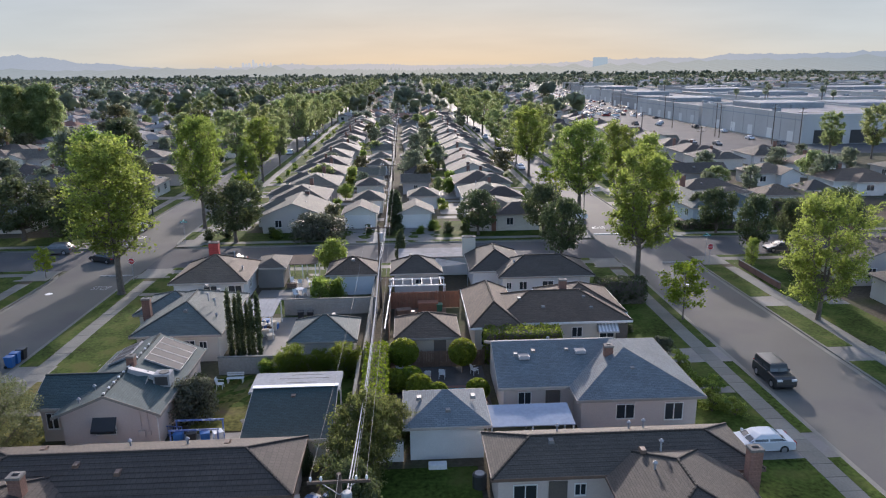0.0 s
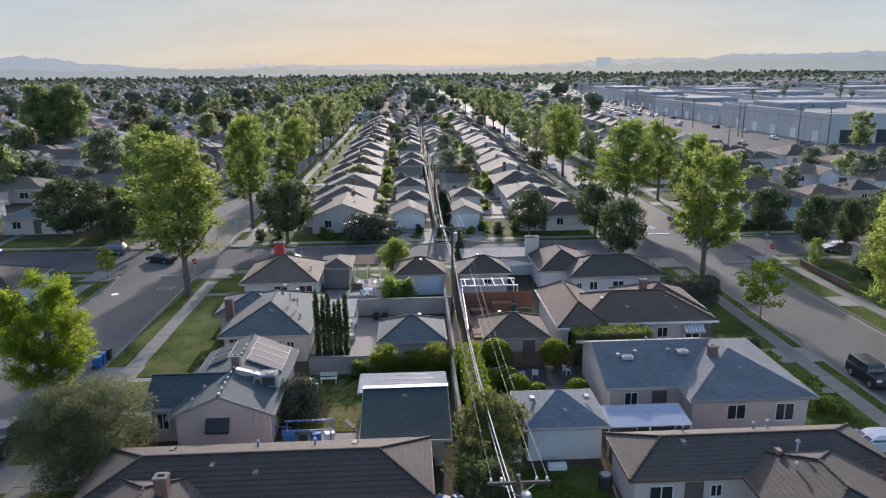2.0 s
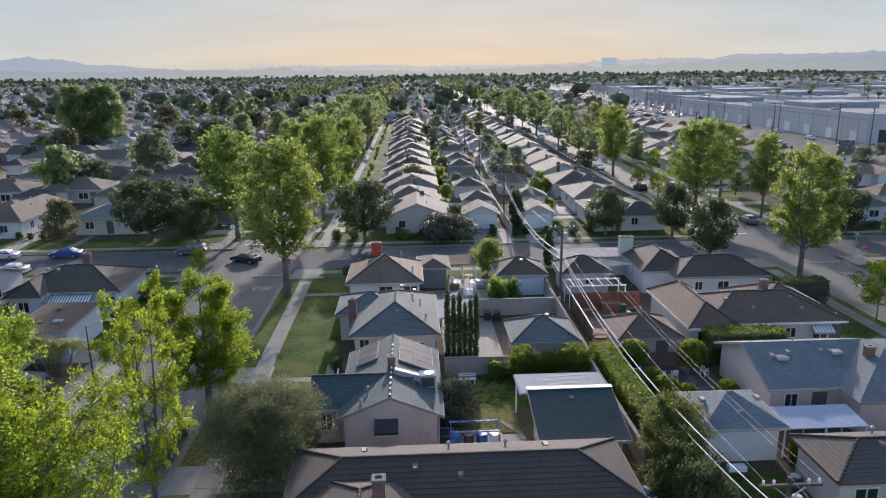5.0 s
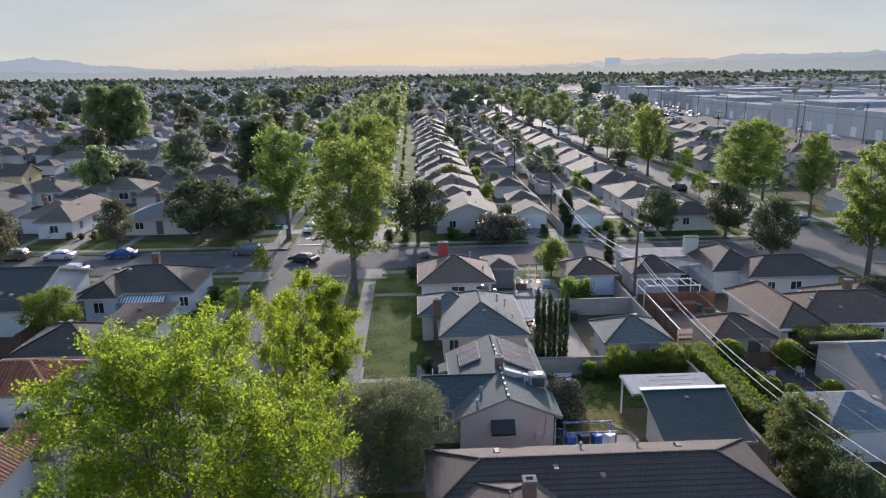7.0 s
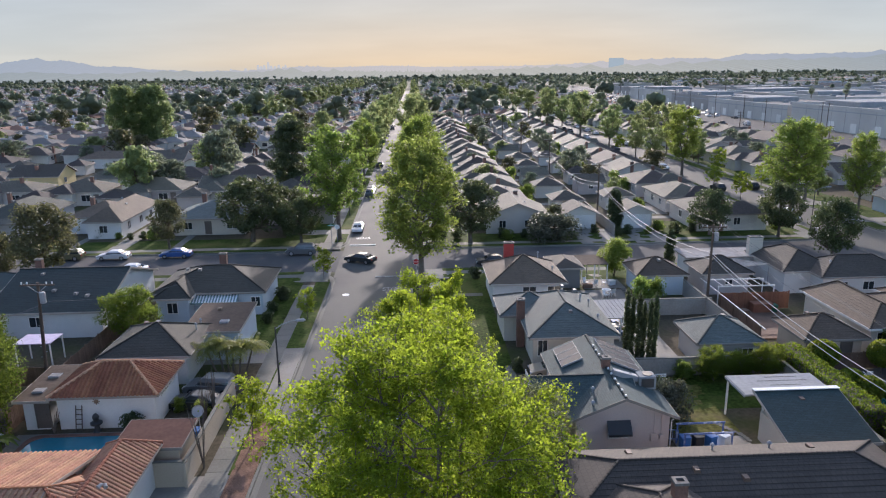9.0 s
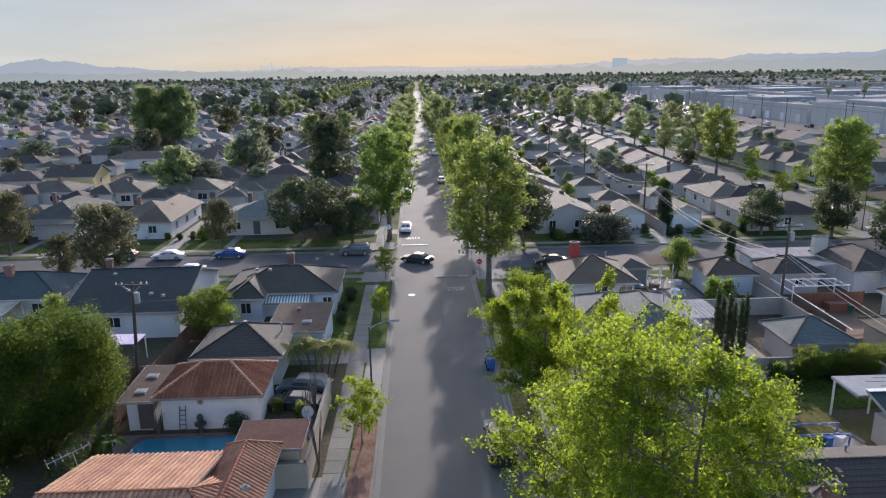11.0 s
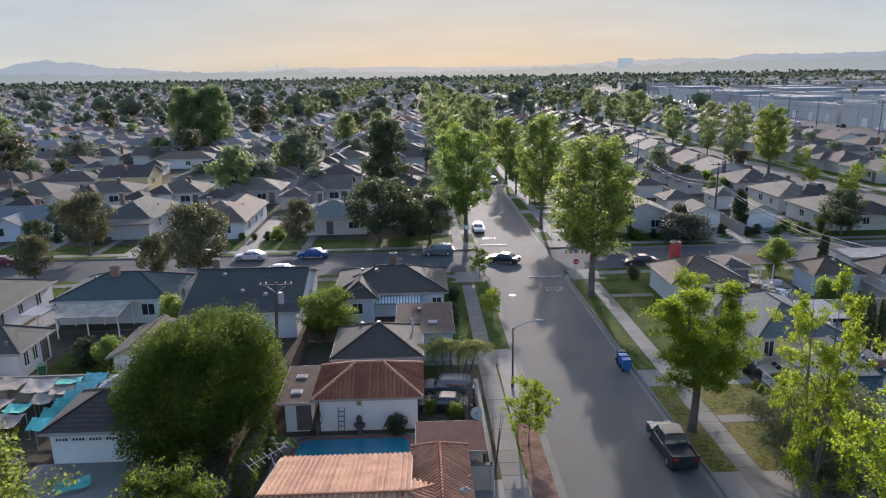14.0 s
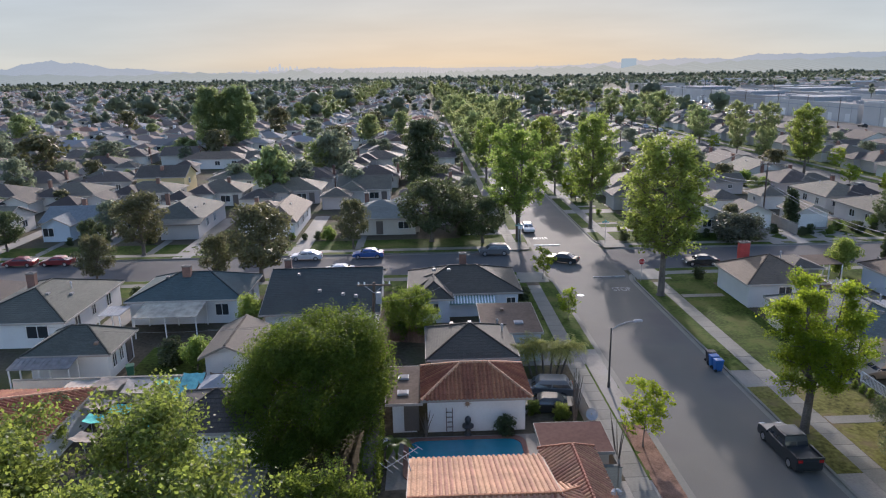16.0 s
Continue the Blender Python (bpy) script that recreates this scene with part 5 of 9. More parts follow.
def sign_post(x, y, h, kind, rz=0.0):
    """kind: stop (facing -y at rz 0), or a street name post."""
    if kind == "stop":
        s = thing("stop_sign", x, y, 0, rz, "red octagonal stop sign on a steel post", "sign")
    else:
        s = thing("street_sign", x, y, 0, rz, "teal street name plates on a post", "sign")
    bm = bmesh.new()
    tube(bm, ((0, 0.03, -0.1), (0, 0.03, h)), 0.03, 8)
    part("post", bm, GALV, s)
    if kind == "stop":
        for r, d, m, nm in ((0.4, 0.0, SIGN_WHITE, "border"), (0.37, -0.006, SIGN_RED, "face")):
            bm = bmesh.new()
            pts = [(r * math.cos(radians(22.5 + 45 * k)), r * math.sin(radians(22.5 + 45 * k))) for k in range(8)]
            a, b = [bm.verts.new((p, d - 0.01, h - 0.4 + q)) for p, q in pts], [bm.verts.new((p, d, h - 0.4 + q)) for p, q in pts]
            for i in range(8):
                bm.faces.new((a[i], b[i], b[(i + 1) % 8], a[(i + 1) % 8]))
            bm.faces.new(a), bm.faces.new(b[::-1])
            part(nm, bm, m, s)
        letters("STOP", 0, -0.018, 0, 0.27, "lettering", SIGN_WHITE, "white capital letters", z=h - 0.5, stand=True, parent=s)
    else:
        for k, r in ((0, 0), (1, 90)):
            bm = bmesh.new()
            box(bm, -0.5, 0.5, -0.01, 0.01, h - 0.02 + 0.2 * k, h + 0.16 + 0.2 * k)
            n = part("name_plate", bm, SIGN_GREEN, s)
            n.matrix_basis = pose(0, 0.03, 0, 0, 0, r)
            bm = bmesh.new()
            box(bm, -0.36, 0.36, -0.016, 0.016, h + 0.04 + 0.2 * k, h + 0.1 + 0.2 * k)
            part("lettering_bar", bm, SIGN_WHITE, n)
    return s


def bin_cart(x, y, mat, rz, label):
    b = thing("wheelie_bin", x, y, -0.145, rz, label, "bin")
    bm = bmesh.new()
    v = [bm.verts.new(p) for p in ((-0.25, -0.28, 0.05), (0.25, -0.28, 0.05), (0.25, 0.28, 0.05), (-0.25, 0.28, 0.05), (-0.31, -0.36, 0.98), (0.31, -0.36, 0.98), (0.31, 0.36, 0.98), (-0.31, 0.36, 0.98))]
    for f in ((3, 2, 1, 0), (4, 5, 6, 7), (0, 1, 5, 4), (1, 2, 6, 5), (2, 3, 7, 6), (3, 0, 4, 7)):
        bm.faces.new([v[i] for i in f])
    part("body", bm, mat, b)
    bm = bmesh.new()
    soft_box(bm, -0.34, 0.34, -0.4, 0.38, 0.98, 1.07, 0.03)
    part("lid", bm, mat, b)
    for s in (-1, 1):
        bm = bmesh.new()
        tube(bm, ((s * 0.27, 0.3, 0.13), (s * 0.33, 0.3, 0.13)), 0.13, 12)
        part("wheel", bm, RUBBER, b)
    return b


def fence(p, q, h, mat, kind="board", label="weathered wooden board fence"):
    """Posts and boards, or a block wall, from p to q."""
    p, q = Vector((*p, 0)), Vector((*q, 0))
    L = (q - p).length
    rz = math.degrees(math.atan2(q.y - p.y, q.x - p.x))
    f = thing("fence" if kind == "board" else "garden_wall", p.x, p.y, 0, rz, label, "fence" if kind == "board" else "wall", kind="structure" if kind == "wall" else "")
    if kind == "wall":
        bm = bmesh.new()
        box(bm, 0, L, -0.09, 0.09, -0.1, h - 0.05)
        for k in range(int(h / 0.2)):
            off = 0.2 * (k % 2)
            for i in range(int(L / 0.4)):
                box(bm, i * 0.4 + off + 0.008, min(L, i * 0.4 + off + 0.392), -0.1, 0.1, k * 0.2 + 0.008, k * 0.2 + 0.192)
        w = part("masonry", bm, mat, f)
        bm = bmesh.new()
        box(bm, -0.02, L + 0.02, -0.13, 0.13, h - 0.05, h + 0.01)
        part("coping", bm, CONCRETE, f)
        return f
    n = max(2, int(L / 2.4))
    for i in range(n + 1):
        child("post", shared(("post", h, mat.name), lambda bm: box(bm, -0.05, 0.05, -0.05, 0.05, -0.1, h + 0.06), mat), f, pose(L * i / n, 0.06, 0))
    for z in (0.35, h - 0.3):
        bm = bmesh.new()
        box(bm, 0, L, 0.02, 0.06, z, z + 0.09)
        part("rail", bm, mat, f)
    k = int(L / 0.145)
    for i in range(k):
        child("board", shared(("board", h, mat.name), lambda bm: box(bm, 0, 0.13, -0.012, 0.012, 0.04, h), mat), f, pose(i * 0.145, random.uniform(-0.006, 0.006), random.uniform(-0.02, 0.02)))
    return f

# ---- houses of the near block, east side ----
house("house", "low brown-shingled house with a brick chimney", [(4.4, 20.2, 34.0, 39.2, 2.8, 3.95, "hip", "x"), (10.9, 18.6, 27.0, 37.3, 2.75, 4.0, "hip", "y")], STUCCO["pink"], SHINGLE["darkbrown"], detail=0.28, fascia=TRIM_DARK,
      windows=[(6.4, 34.45, 1.0, "S", 1.3, 1.05), (9.6, 34.45, 1.3, "S", 0.6, 0.7)], doors=[(8.3, 34.45, "S")], chimneys=[(19.0, 33.2, 0, 4.7, 0.9, 0.7)], vents=[(8.2, 36.2, 3.75, 1), (14.3, 34.8, 4.0, 0), (13.4, 33.2, 3.6, 0), (13.3, 34.9, 3.7, 2), (16.2, 30.5, 3.3, 1), (9.0, 38.2, 3.3, 0), (13.6, 38.4, 3.2, 0), (14.6, 38.6, 3.2, 0)])
house("house", "grey-blue shingled house with pale pink-grey walls", [(6.3, 16.0, 45.4, 54.4, 2.75, 4.55, "gable", "x"), (11.5, 20.7, 43.1, 54.0, 2.75, 4.7, "hip", "y")], STUCCO["pink"], SHINGLE["blue"], detail=0.0,
      windows=[(15.1, 43.55, 1.05, "S", 1.25, 1.05), (18.6, 43.55, 0.85, "S", 1.25, 1.25), (8.3, 45.85, 0.95, "S", 0.9, 1.2), (20.25, 46.5, 1.0, "E", 1.4, 1.1), (20.25, 50.5, 1.0, "E", 1.4, 1.1)], doors=[(10.4, 45.85, "S")], chimneys=[(14.9, 47.6, 0, 4.95, 0.8, 0.6)], vents=[(8.0, 48.5, 4.0, 1), (9.4, 48.8, 4.1, 1), (12.0, 48.9, 4.1, 1), (16.2, 45.8, 3.8, 1), (11.0, 51.0, 3.9, 0)])
house("garage", "detached garage with a grey-blue hipped roof", [(-0.6, 5.2, 40.4, 45.8, 2.6, 3.95, "hip", "x")], STUCCO["white"], SHINGLE["blue"], "garage", 0.0, vents=[(0.5, 43.2, 3.3, 1), (4.2, 43.0, 3.4, 1), (2.4, 41.6, 3.15, 1)])
house("house", "brown-roofed ranch house with a front porch", [(5.4, 10.2, 57.6, 69.0, 2.7, 4.3, "hip", "y"), (7.4, 20.4, 58.4, 66.6, 2.7, 4.45, "hip", "x"), (13.0, 20.6, 60.6, 68.6, 2.7, 4.5, "hip", "y")], STUCCO["cream"], SHINGLE["brown"], detail=0.28, fascia=TRIM,
      windows=[(6.9, 58.05, 0.9, "S", 0.9, 1.3), (15.4, 58.85, 1.1, "S", 0.9, 0.9), (18.2, 58.85, 0.95, "S", 1.3, 1.1)], doors=[(19.6, 58.85, "S")], chimneys=[(15.0, 63.6, 3.5, 5.2, 0.9, 0.6)], vents=[(10.4, 61.5, 4.0, 1), (12.5, 60.4, 3.5, 1), (16.6, 61.6, 4.0, 1), (17.0, 60.2, 3.4, 1)])
house("garage", "detached garage with a brown hipped roof", [(-1.4, 4.4, 55.9, 61.4, 2.55, 3.95, "hip", "x")], STUCCO["tan"], SHINGLE["brown"], "garage", 0.28, vents=[(0.3, 58.8, 3.9, 2)], doors=[(2.6, 56.35, "S")])
house("house", "dark-shingled corner house with tan walls", [(10.0, 20.8, 72.7, 79.4, 2.7, 4.3, "hip", "x"), (7.0, 13.5, 75.2, 84.5, 2.7, 4.4, "hip", "y")], STUCCO["white"], SHINGLE["darkbrown"], detail=0.3,
      windows=[(12.8, 73.15, 1.1, "S", 0.8, 0.9), (15.6, 73.15, 1.1, "S", 1.2, 0.9), (11.2, 73.15, 1.2, "S", 0.5, 0.7)], chimneys=[(7.6, 83.4, 0, 4.9, 1.6, 0.8, STUCCO["cream"])], vents=[(12.0, 74.8, 3.6, 0), (14.0, 77.8, 3.6, 1)])
house("garage", "detached garage with a grey-brown hipped roof", [(-2.1, 3.9, 75.5, 81.0, 2.55, 4.0, "hip", "x")], STUCCO["grey"], SHINGLE["darkbrown"], "garage", 0.3, vents=[(0.3, 79.0, 3.8, 1)], windows=[(1.2, 75.95, 1.2, "S", 0.8, 0.6)])
house("carport", "flat white-roofed carport beside the cross street", [(-1.2, 8.4, 82.4, 86.8, 2.6, 2.6, "flat", "x")], STUCCO["white"], FLAT_ROOF, "carport", caps=False)

# ---- houses of the near block, west side ----
house("house", "house with a dark brown concrete tile roof", [(-26.2, -6.6, 33.3, 39.5, 2.8, 4.0, "hip", "x"), (-25.6, -18.2, 27.0, 37.0, 2.7, 4.0, "hip", "y")], STUCCO["pink"], TILE_DARK, detail=0.36, fascia=TRIM_DARK,
      windows=[(-12.0, 33.75, 1.0, "S", 1.4, 1.1)], chimneys=[(-20.9, 33.2, 3.0, 4.75, 0.85, 0.7)], vents=[(-19.0, 35.6, 3.7, 2), (-16.5, 35.0, 3.48, 2), (-22.0, 38.0, 3.4, 2), (-11.2, 38.0, 3.4, 2), (-13.6, 38.2, 3.3, 0), (-17.0, 38.2, 3.3, 0)])
solar = house("house", "pale stucco house with roof-mounted solar panels", [(-24.2, -17.0, 43.2, 54.4, 2.75, 4.25, "gable", "y"), (-26.3, -19.0, 44.6, 50.0, 2.75, 4.05, "gable", "x")], STUCCO["pink"], SHINGLE["slate"], detail=0.28,
              windows=[(-25.1, 45.05, 1.0, "S", 0.75, 1.15), (-22.2, 54.0, 1.0, "N", 1.2, 1.1)], chimneys=[(-20.6, 48.3, 3.4, 5.0, 0.7, 0.6)], vents=[(-22.2, 45.6, 3.5, 0), (-22.6, 44.0, 3.3, 0)])
house("house", "grey-shingled house with a low hipped roof", [(-24.6, -16.6, 57.8, 69.3, 2.7, 4.5, "hip", "y"), (-26.4, -20.0, 63.5, 69.6, 2.7, 4.0, "hip", "x")], STUCCO["cream"], SHINGLE["grey"], detail=0.28,
      windows=[(-23.3, 58.25, 0.9, "S", 0.8, 1.4), (-19.6, 58.25, 1.3, "S", 0.9, 0.7), (-18.4, 58.25, 1.3, "S", 0.6, 0.6)], chimneys=[(-24.6, 62.6, 0, 4.7, 0.9, 0.7)], vents=[(-20.4, 60.6, 4.0, 1), (-19.2, 59.4, 3.2, 1), (-19.0, 63.0, 4.4, 0), (-18.3, 62.6, 4.0, 0), (-18.8, 66.0, 4.2, 1), (-17.8, 61.0, 3.1, 0), (-20.0, 66.2, 4.6, 1)])
house("house", "brown hip-roofed corner house with white walls", [(-26.3, -17.8, 73.3, 82.0, 2.7, 4.8, "hip", "x")], STUCCO["white"], SHINGLE["rust"], detail=0.3,
      windows=[(-21.9, 73.75, 1.1, "S", 1.4, 1.1), (-19.2, 73.75, 1.1, "S", 1.4, 1.1), (-18.25, 77.0, 1.0, "E", 1.0, 1.2)], chimneys=[(-23.2, 81.3, 0, 5.4, 1.1, 0.7, RED_BRICK)], vents=[(-20.2, 78.6, 4.4, 0), (-18.9, 76.6, 3.2, 0)])
# Carport: dark walls put the shade under its open roof into colour.
house("annex", "low brown-roofed carport whose dark walls stand for open shade", [(-18.4, -14.5, 79.2, 84.8, 2.55, 3.3, "hip", "y")], STUCCO["dark"], SHINGLE["darkbrown"], "annex")
house("garage", "detached garage with a brown hipped roof", [(-9.5, -3.5, 75.7, 81.2, 2.5, 3.95, "hip", "x")], STUCCO["blue"], SHINGLE["brown"], "garage", 0.3, vents=[(-6.4, 77.6, 3.75, 1)])
house("garage", "detached garage with a green-grey hipped roof", [(-10.6, -4.6, 55.9, 61.5, 2.5, 3.95, "hip", "x")], STUCCO["grey"], SHINGLE["grey"], "garage", 0.28, vents=[(-6.9, 59.6, 3.6, 1)], windows=[(-6.0, 56.35, 1.1, "S", 0.9, 0.7)])
shed = house("garage", "pale garage with a dark slate roof", [(-11.1, -5.2, 40.2, 45.3, 2.2, 3.55, "lean", "x")], STUCCO["cream"], SHINGLE["teal"], "garage", vents=[(-8.2, 44.3, 3.2, 2)])
cpt = thing("carport", -8.3, 47.2, 0, 0, "open carport with a flat seamed metal roof behind the garage", "carport")
bm = bmesh.new()
soft_box(bm, -3.2, 3.1, -1.75, 1.4, 2.95, 3.07, 0.02)
part("roof", bm, METAL_WHITE, cpt)
for x0, x1, y in ((-0.6, 1.8, 0.9), (-1.4, 2.2, 0.3), (-0.8, 1.4, -0.4), (-1.6, 1.0, -1.0)):
    bm = bmesh.new()
    beam(bm, (x0, y, 3.075), (x1, y, 3.075), 0.04, 0.02)
    part("seam", bm, DARK_METAL, cpt)
for x in (-3.05, -0.2, 2.9):
    bm = bmesh.new()
    box(bm, x - 0.06, x + 0.06, 1.2, 1.32, 0, 2.95)
    part("post", bm, WHITE_WOOD, cpt)
for x0, x1, y0, y1 in ((-3.25, 3.15, 1.36, 1.46), (-3.28, -3.2, -1.7, 1.36), (3.1, 3.18, -1.7, 1.36)):
    bm = bmesh.new()
    box(bm, x0, x1, y0, y1, 2.86, 3.02)
    part("fascia", bm, METAL_WHITE, cpt)

# ---- west of the left street ----
CL1 = [(-60.9, -53.0, 49.0, 54.9, 2.75, 4.25, "hip", "x")]
clay1 = house("house", "white pool house with a red clay tile roof", CL1, STUCCO["white"], CLAY, caps=False, windows=[(-53.45, 51.0 + 0.8 * k, 1.9, "E", 0.6, 0.4) for k in range(4)])
clay_rolls(clay1, CL1, CLAY)
caps_part(CL1, CLAY_PALE, clay1, -56.95, 51.95, 0.14)
house("annex", "flat brown-roofed annex with two skylights", [(-63.4, -60.8, 49.1, 54.9, 2.5, 2.75, "lean", "x")], STUCCO["white"], FLAT_TAUPE, "annex", doors=[(-61.6, 49.55, "S")])
CL2 = [(-61.6, -53.7, 29.1, 41.5, 2.75, 4.3, "gable", "x"), (-57.4, -50.38, 31.8, 38.8, 2.76, 4.27, "hip", "x"), (-53.75, -50.35, 27.6, 42.25, 2.75, 3.95, "hip", "y")]
clay2 = house("house", "house with a broad red clay barrel-tile roof", CL2, STUCCO["white"], CLAY_FADED, caps=False)
clay_rolls(clay2, CL2, CLAY_FADED)
caps_part(CL2, CLAY, clay2, clay2.location.x, clay2.location.y, 0.13)
house("shed", "flat brown-roofed garden room", [(-53.5, -49.1, 42.0, 45.5, 2.5, 2.65, "lean", "x")], STUCCO["tan"], FLAT_BROWN, "shed", over=0.25)
house("house", "brown hip-roofed garage beside the street", [(-60.5, -52.9, 56.1, 63.5, 2.7, 4.35, "hip", "x")], STUCCO["white"], SHINGLE["earth"], "garage", 0.3, vents=[(-58.2, 61.2, 3.8, 2), (-56.7, 60.0, 4.3, 1), (-53.8, 61.0, 3.3, 0)])
house("annex", "low brown-roofed annex with a skylight", [(-55.4, -50.1, 61.2, 68.6, 2.8, 3.05, "lean", "x")], STUCCO["blue"], FLAT_TAUPE, "annex", over=0.2, vents=[(-54.0, 63.0, 3.0, 0), (-53.2, 66.5, 3.1, 2)])
house("house", "bungalow with a dark brown roof and striped awning", [(-62.3, -50.2, 72.9, 82.0, 2.7, 4.5, "hip", "x"), (-61.5, -57.5, 71.2, 78.0, 2.7, 4.0, "hip", "y")], STUCCO["blue"], SHINGLE["earth"], detail=0.3,
      windows=[(-51.4, 73.35, 1.0, "S", 0.9, 1.0), (-59.6, 71.65, 1.0, "S", 1.0, 1.1)], chimneys=[(-56.1, 79.4, 0, 5.4, 1.0, 0.7)], vents=[(-57.8, 76.0, 4.4, 1), (-59.4, 77.0, 4.2, 1)])
house("house", "large white gabled house with a dark slate-black roof", [(-76.4, -64.8, 67.6, 82.6, 2.8, 5.2, "gable", "x")], STUCCO["white"], SHINGLE["black"], detail=0.3,
      windows=[(-71.6, 68.05, 1.2, "S", 1.3, 1.0), (-65.25, 72.0, 1.0, "E", 1.2, 1.1), (-65.25, 77.0, 1.0, "E", 1.0, 1.1)], chimneys=[(-75.0, 76.4, 3.5, 6.0, 0.9, 0.6)], vents=[(-73.5, 74.0, 4.9, 1), (-71.0, 71.0, 4.0, 1), (-68.6, 70.4, 3.8, 1), (-67.3, 70.0, 3.7, 1)])
house("house", "bungalow with a blue-grey roof and metal patio cover", [(-91.4, -79.2, 73.0, 82.0, 2.7, 4.5, "hip", "x")], STUCCO["white"], SHINGLE["slate"], detail=0.3,
      windows=[(-81.6, 73.45, 0.9, "S", 1.3, 1.2), (-79.65, 75.0, 1.0, "E", 0.9, 1.1), (-79.65, 78.5, 1.0, "E", 0.9, 1.1)], chimneys=[(-86.0, 76.9, 3.4, 5.4, 1.1, 0.7)], vents=[(-88.0, 76.6, 4.2, 1)])
house("house", "grey-roofed corner bungalow with white walls", [(-105.0, -94.6, 67.4, 81.0, 2.7, 4.6, "hip", "y")], STUCCO["white"], SHINGLE["moss"], detail=0.3,
      windows=[(-97.6, 67.85, 1.0, "S", 2.0, 1.2), (-95.05, 70.5, 1.0, "E", 1.0, 1.4), (-95.05, 74.0, 1.2, "E", 0.8, 1.0), (-95.05, 77.5, 1.0, "E", 1.0, 1.4)], chimneys=[(-101.8, 75.6, 3.4, 5.4, 1.1, 0.7)], vents=[(-98.4, 72.0, 4.1, 1), (-97.5, 75.0, 4.0, 0), (-96.8, 73.5, 3.6, 1)])
house("guest_house", "small white back house with a dark roof", [(-94.4, -87.0, 59.4, 65.4, 2.6, 4.2, "hip", "x")], STUCCO["white"], SHINGLE["moss"], "house", 0.3, windows=[(-87.45, 61.0, 0.9, "E", 0.7, 1.4), (-87.45, 62.4, 0.9, "E", 0.7, 1.4)], doors=[(-87.45, 64.0, "E")], vents=[(-88.5, 60.5, 3.2, 2)])
wg = house("garage", "white garage with a dark tile hip roof", [(-78.3, -71.6, 45.8, 52.2, 2.5, 4.1, "hip", "x")], STUCCO["white"], TILE_DARK, "garage", 0.36, gdoors=[(-75.4, 46.25, "S", 4.6)])
for k in range(4):
    window(wg, -75.4 + 1.7 * 0 + (k - 1.5) * 1.1 + 74.95, 46.2 - 49.0, 1.72, "S", 0.8, 0.2, bars=3)
CL3 = [(-97.0, -85.3, 42.6, 53.2, 2.5, 4.2, "hip", "x"), (-99.5, -88.2, 33.0, 48.0, 2.7, 4.2, "hip", "y")]
clay3 = house("house", "house with a red-brown tile roof", CL3, STUCCO["white"], CLAY, caps=False)
clay_rolls(clay3, CL3, CLAY, 0.34)
house("garage", "white gabled garage with a grey roof", [(-79.4, -74.8, 58.4, 66.0, 2.4, 3.5, "gable", "y")], STUCCO["white"], SHINGLE["darkbrown"], "garage", 0.3)
caps_part(CL3, CLAY_PALE, clay3, clay3.location.x, clay3.location.y, 0.13)

# ---- the rest of the neighbourhood: houses on their lots ----
LOT_LABELS = ("bungalow with a hipped shingle roof", "stucco bungalow with a brown roof", "gabled bungalow with a front wing", "ranch house with a low hipped roof", "pale stucco house with a shingle roof", "gabled stucco house with a side wing")


def proto_house(k, lite):
    """Lot houses by size and plan; fronts face +x, backs -x."""
    r = random.Random(40 + k)
    d, w = r.uniform(9.5, 11.5), r.uniform(11.0, 13.0)
    kind = ("hip", "hip", "gable", "hip", "hip", "gable")[k]
    m = [(-d / 2, d / 2, -w / 2, w / 2, 2.75, 4.5 + 0.2 * (k % 3), kind, "y"), (d / 2 - 6, d / 2 + 1.6, -w / 2, -w / 2 + 6.2, 2.75, 4.2, kind if k % 2 else "hip", "x")]
    win = [(-2.5, -w / 2 + 0.45, 1.0, "S", 1.3, 1.1), (-1.8, w / 2 - 0.45, 1.0, "N", 1.3, 1.1), (1.6, -w / 2 + 0.45, 1.0, "S", 1.0, 1.1), (2.4, w / 2 - 0.45, 1.0, "N", 1.0, 1.1), (d / 2 - 0.45, 2.0, 0.9, "E", 1.8, 1.2), (-d / 2 + 0.45, 1.0, 1.0, "W", 1.3, 1.1), (-d / 2 + 0.45, -3.0, 1.0, "W", 1.0, 1.1)]
    return house("house", LOT_LABELS[k], m, ANY_STUCCO, ANY_SHINGLE, windows=win[:2] if lite else win, doors=() if lite else [(d / 2 - 0.45, 4.0, "E")], lite=lite,
                 chimneys=[(-1.0, -w / 2 + 0.5, 0, 5.1, 0.9, 0.6)] if k % 2 == 0 else [(1.0, 2.0, 3.6, 5.3, 0.7, 0.7)], vents=[(1.0, -2.0, 4.0, 1)] if lite else [(1.0, -2.0, 4.0, 1), (-1.6, 1.5, 4.0, 0)])


def proto_garage(k, lite):
    m = [(-3.1, 3.1, -3.0, 3.0, 2.5, 3.9, "hip" if k < 2 else "gable", "x" if k != 1 else "y")]
    return house("garage", "small detached backyard garage", m, ANY_STUCCO, ANY_SHINGLE, "garage", gdoors=[(2.65, 0, "E", 4.4)], windows=() if lite else [(0, -2.55, 1.2, "S", 0.8, 0.7)])


LIB = {}


def put(kind, k, x, y, rz):
    """A lot house or garage; those far off carry fewer small parts."""
    k %= 6 if kind == "house" else 3
    key = (kind, k, y > 165 or x < -135)
    m = pose(x, y, 0, 0, 0, rz)
    if key in LIB:
        return copy_thing(LIB[key], m)
    LIB[key] = (proto_house if kind == "house" else proto_garage)(k, key[2])
    LIB[key].matrix_basis = m
    return LIB[key]


R = random.Random(7)
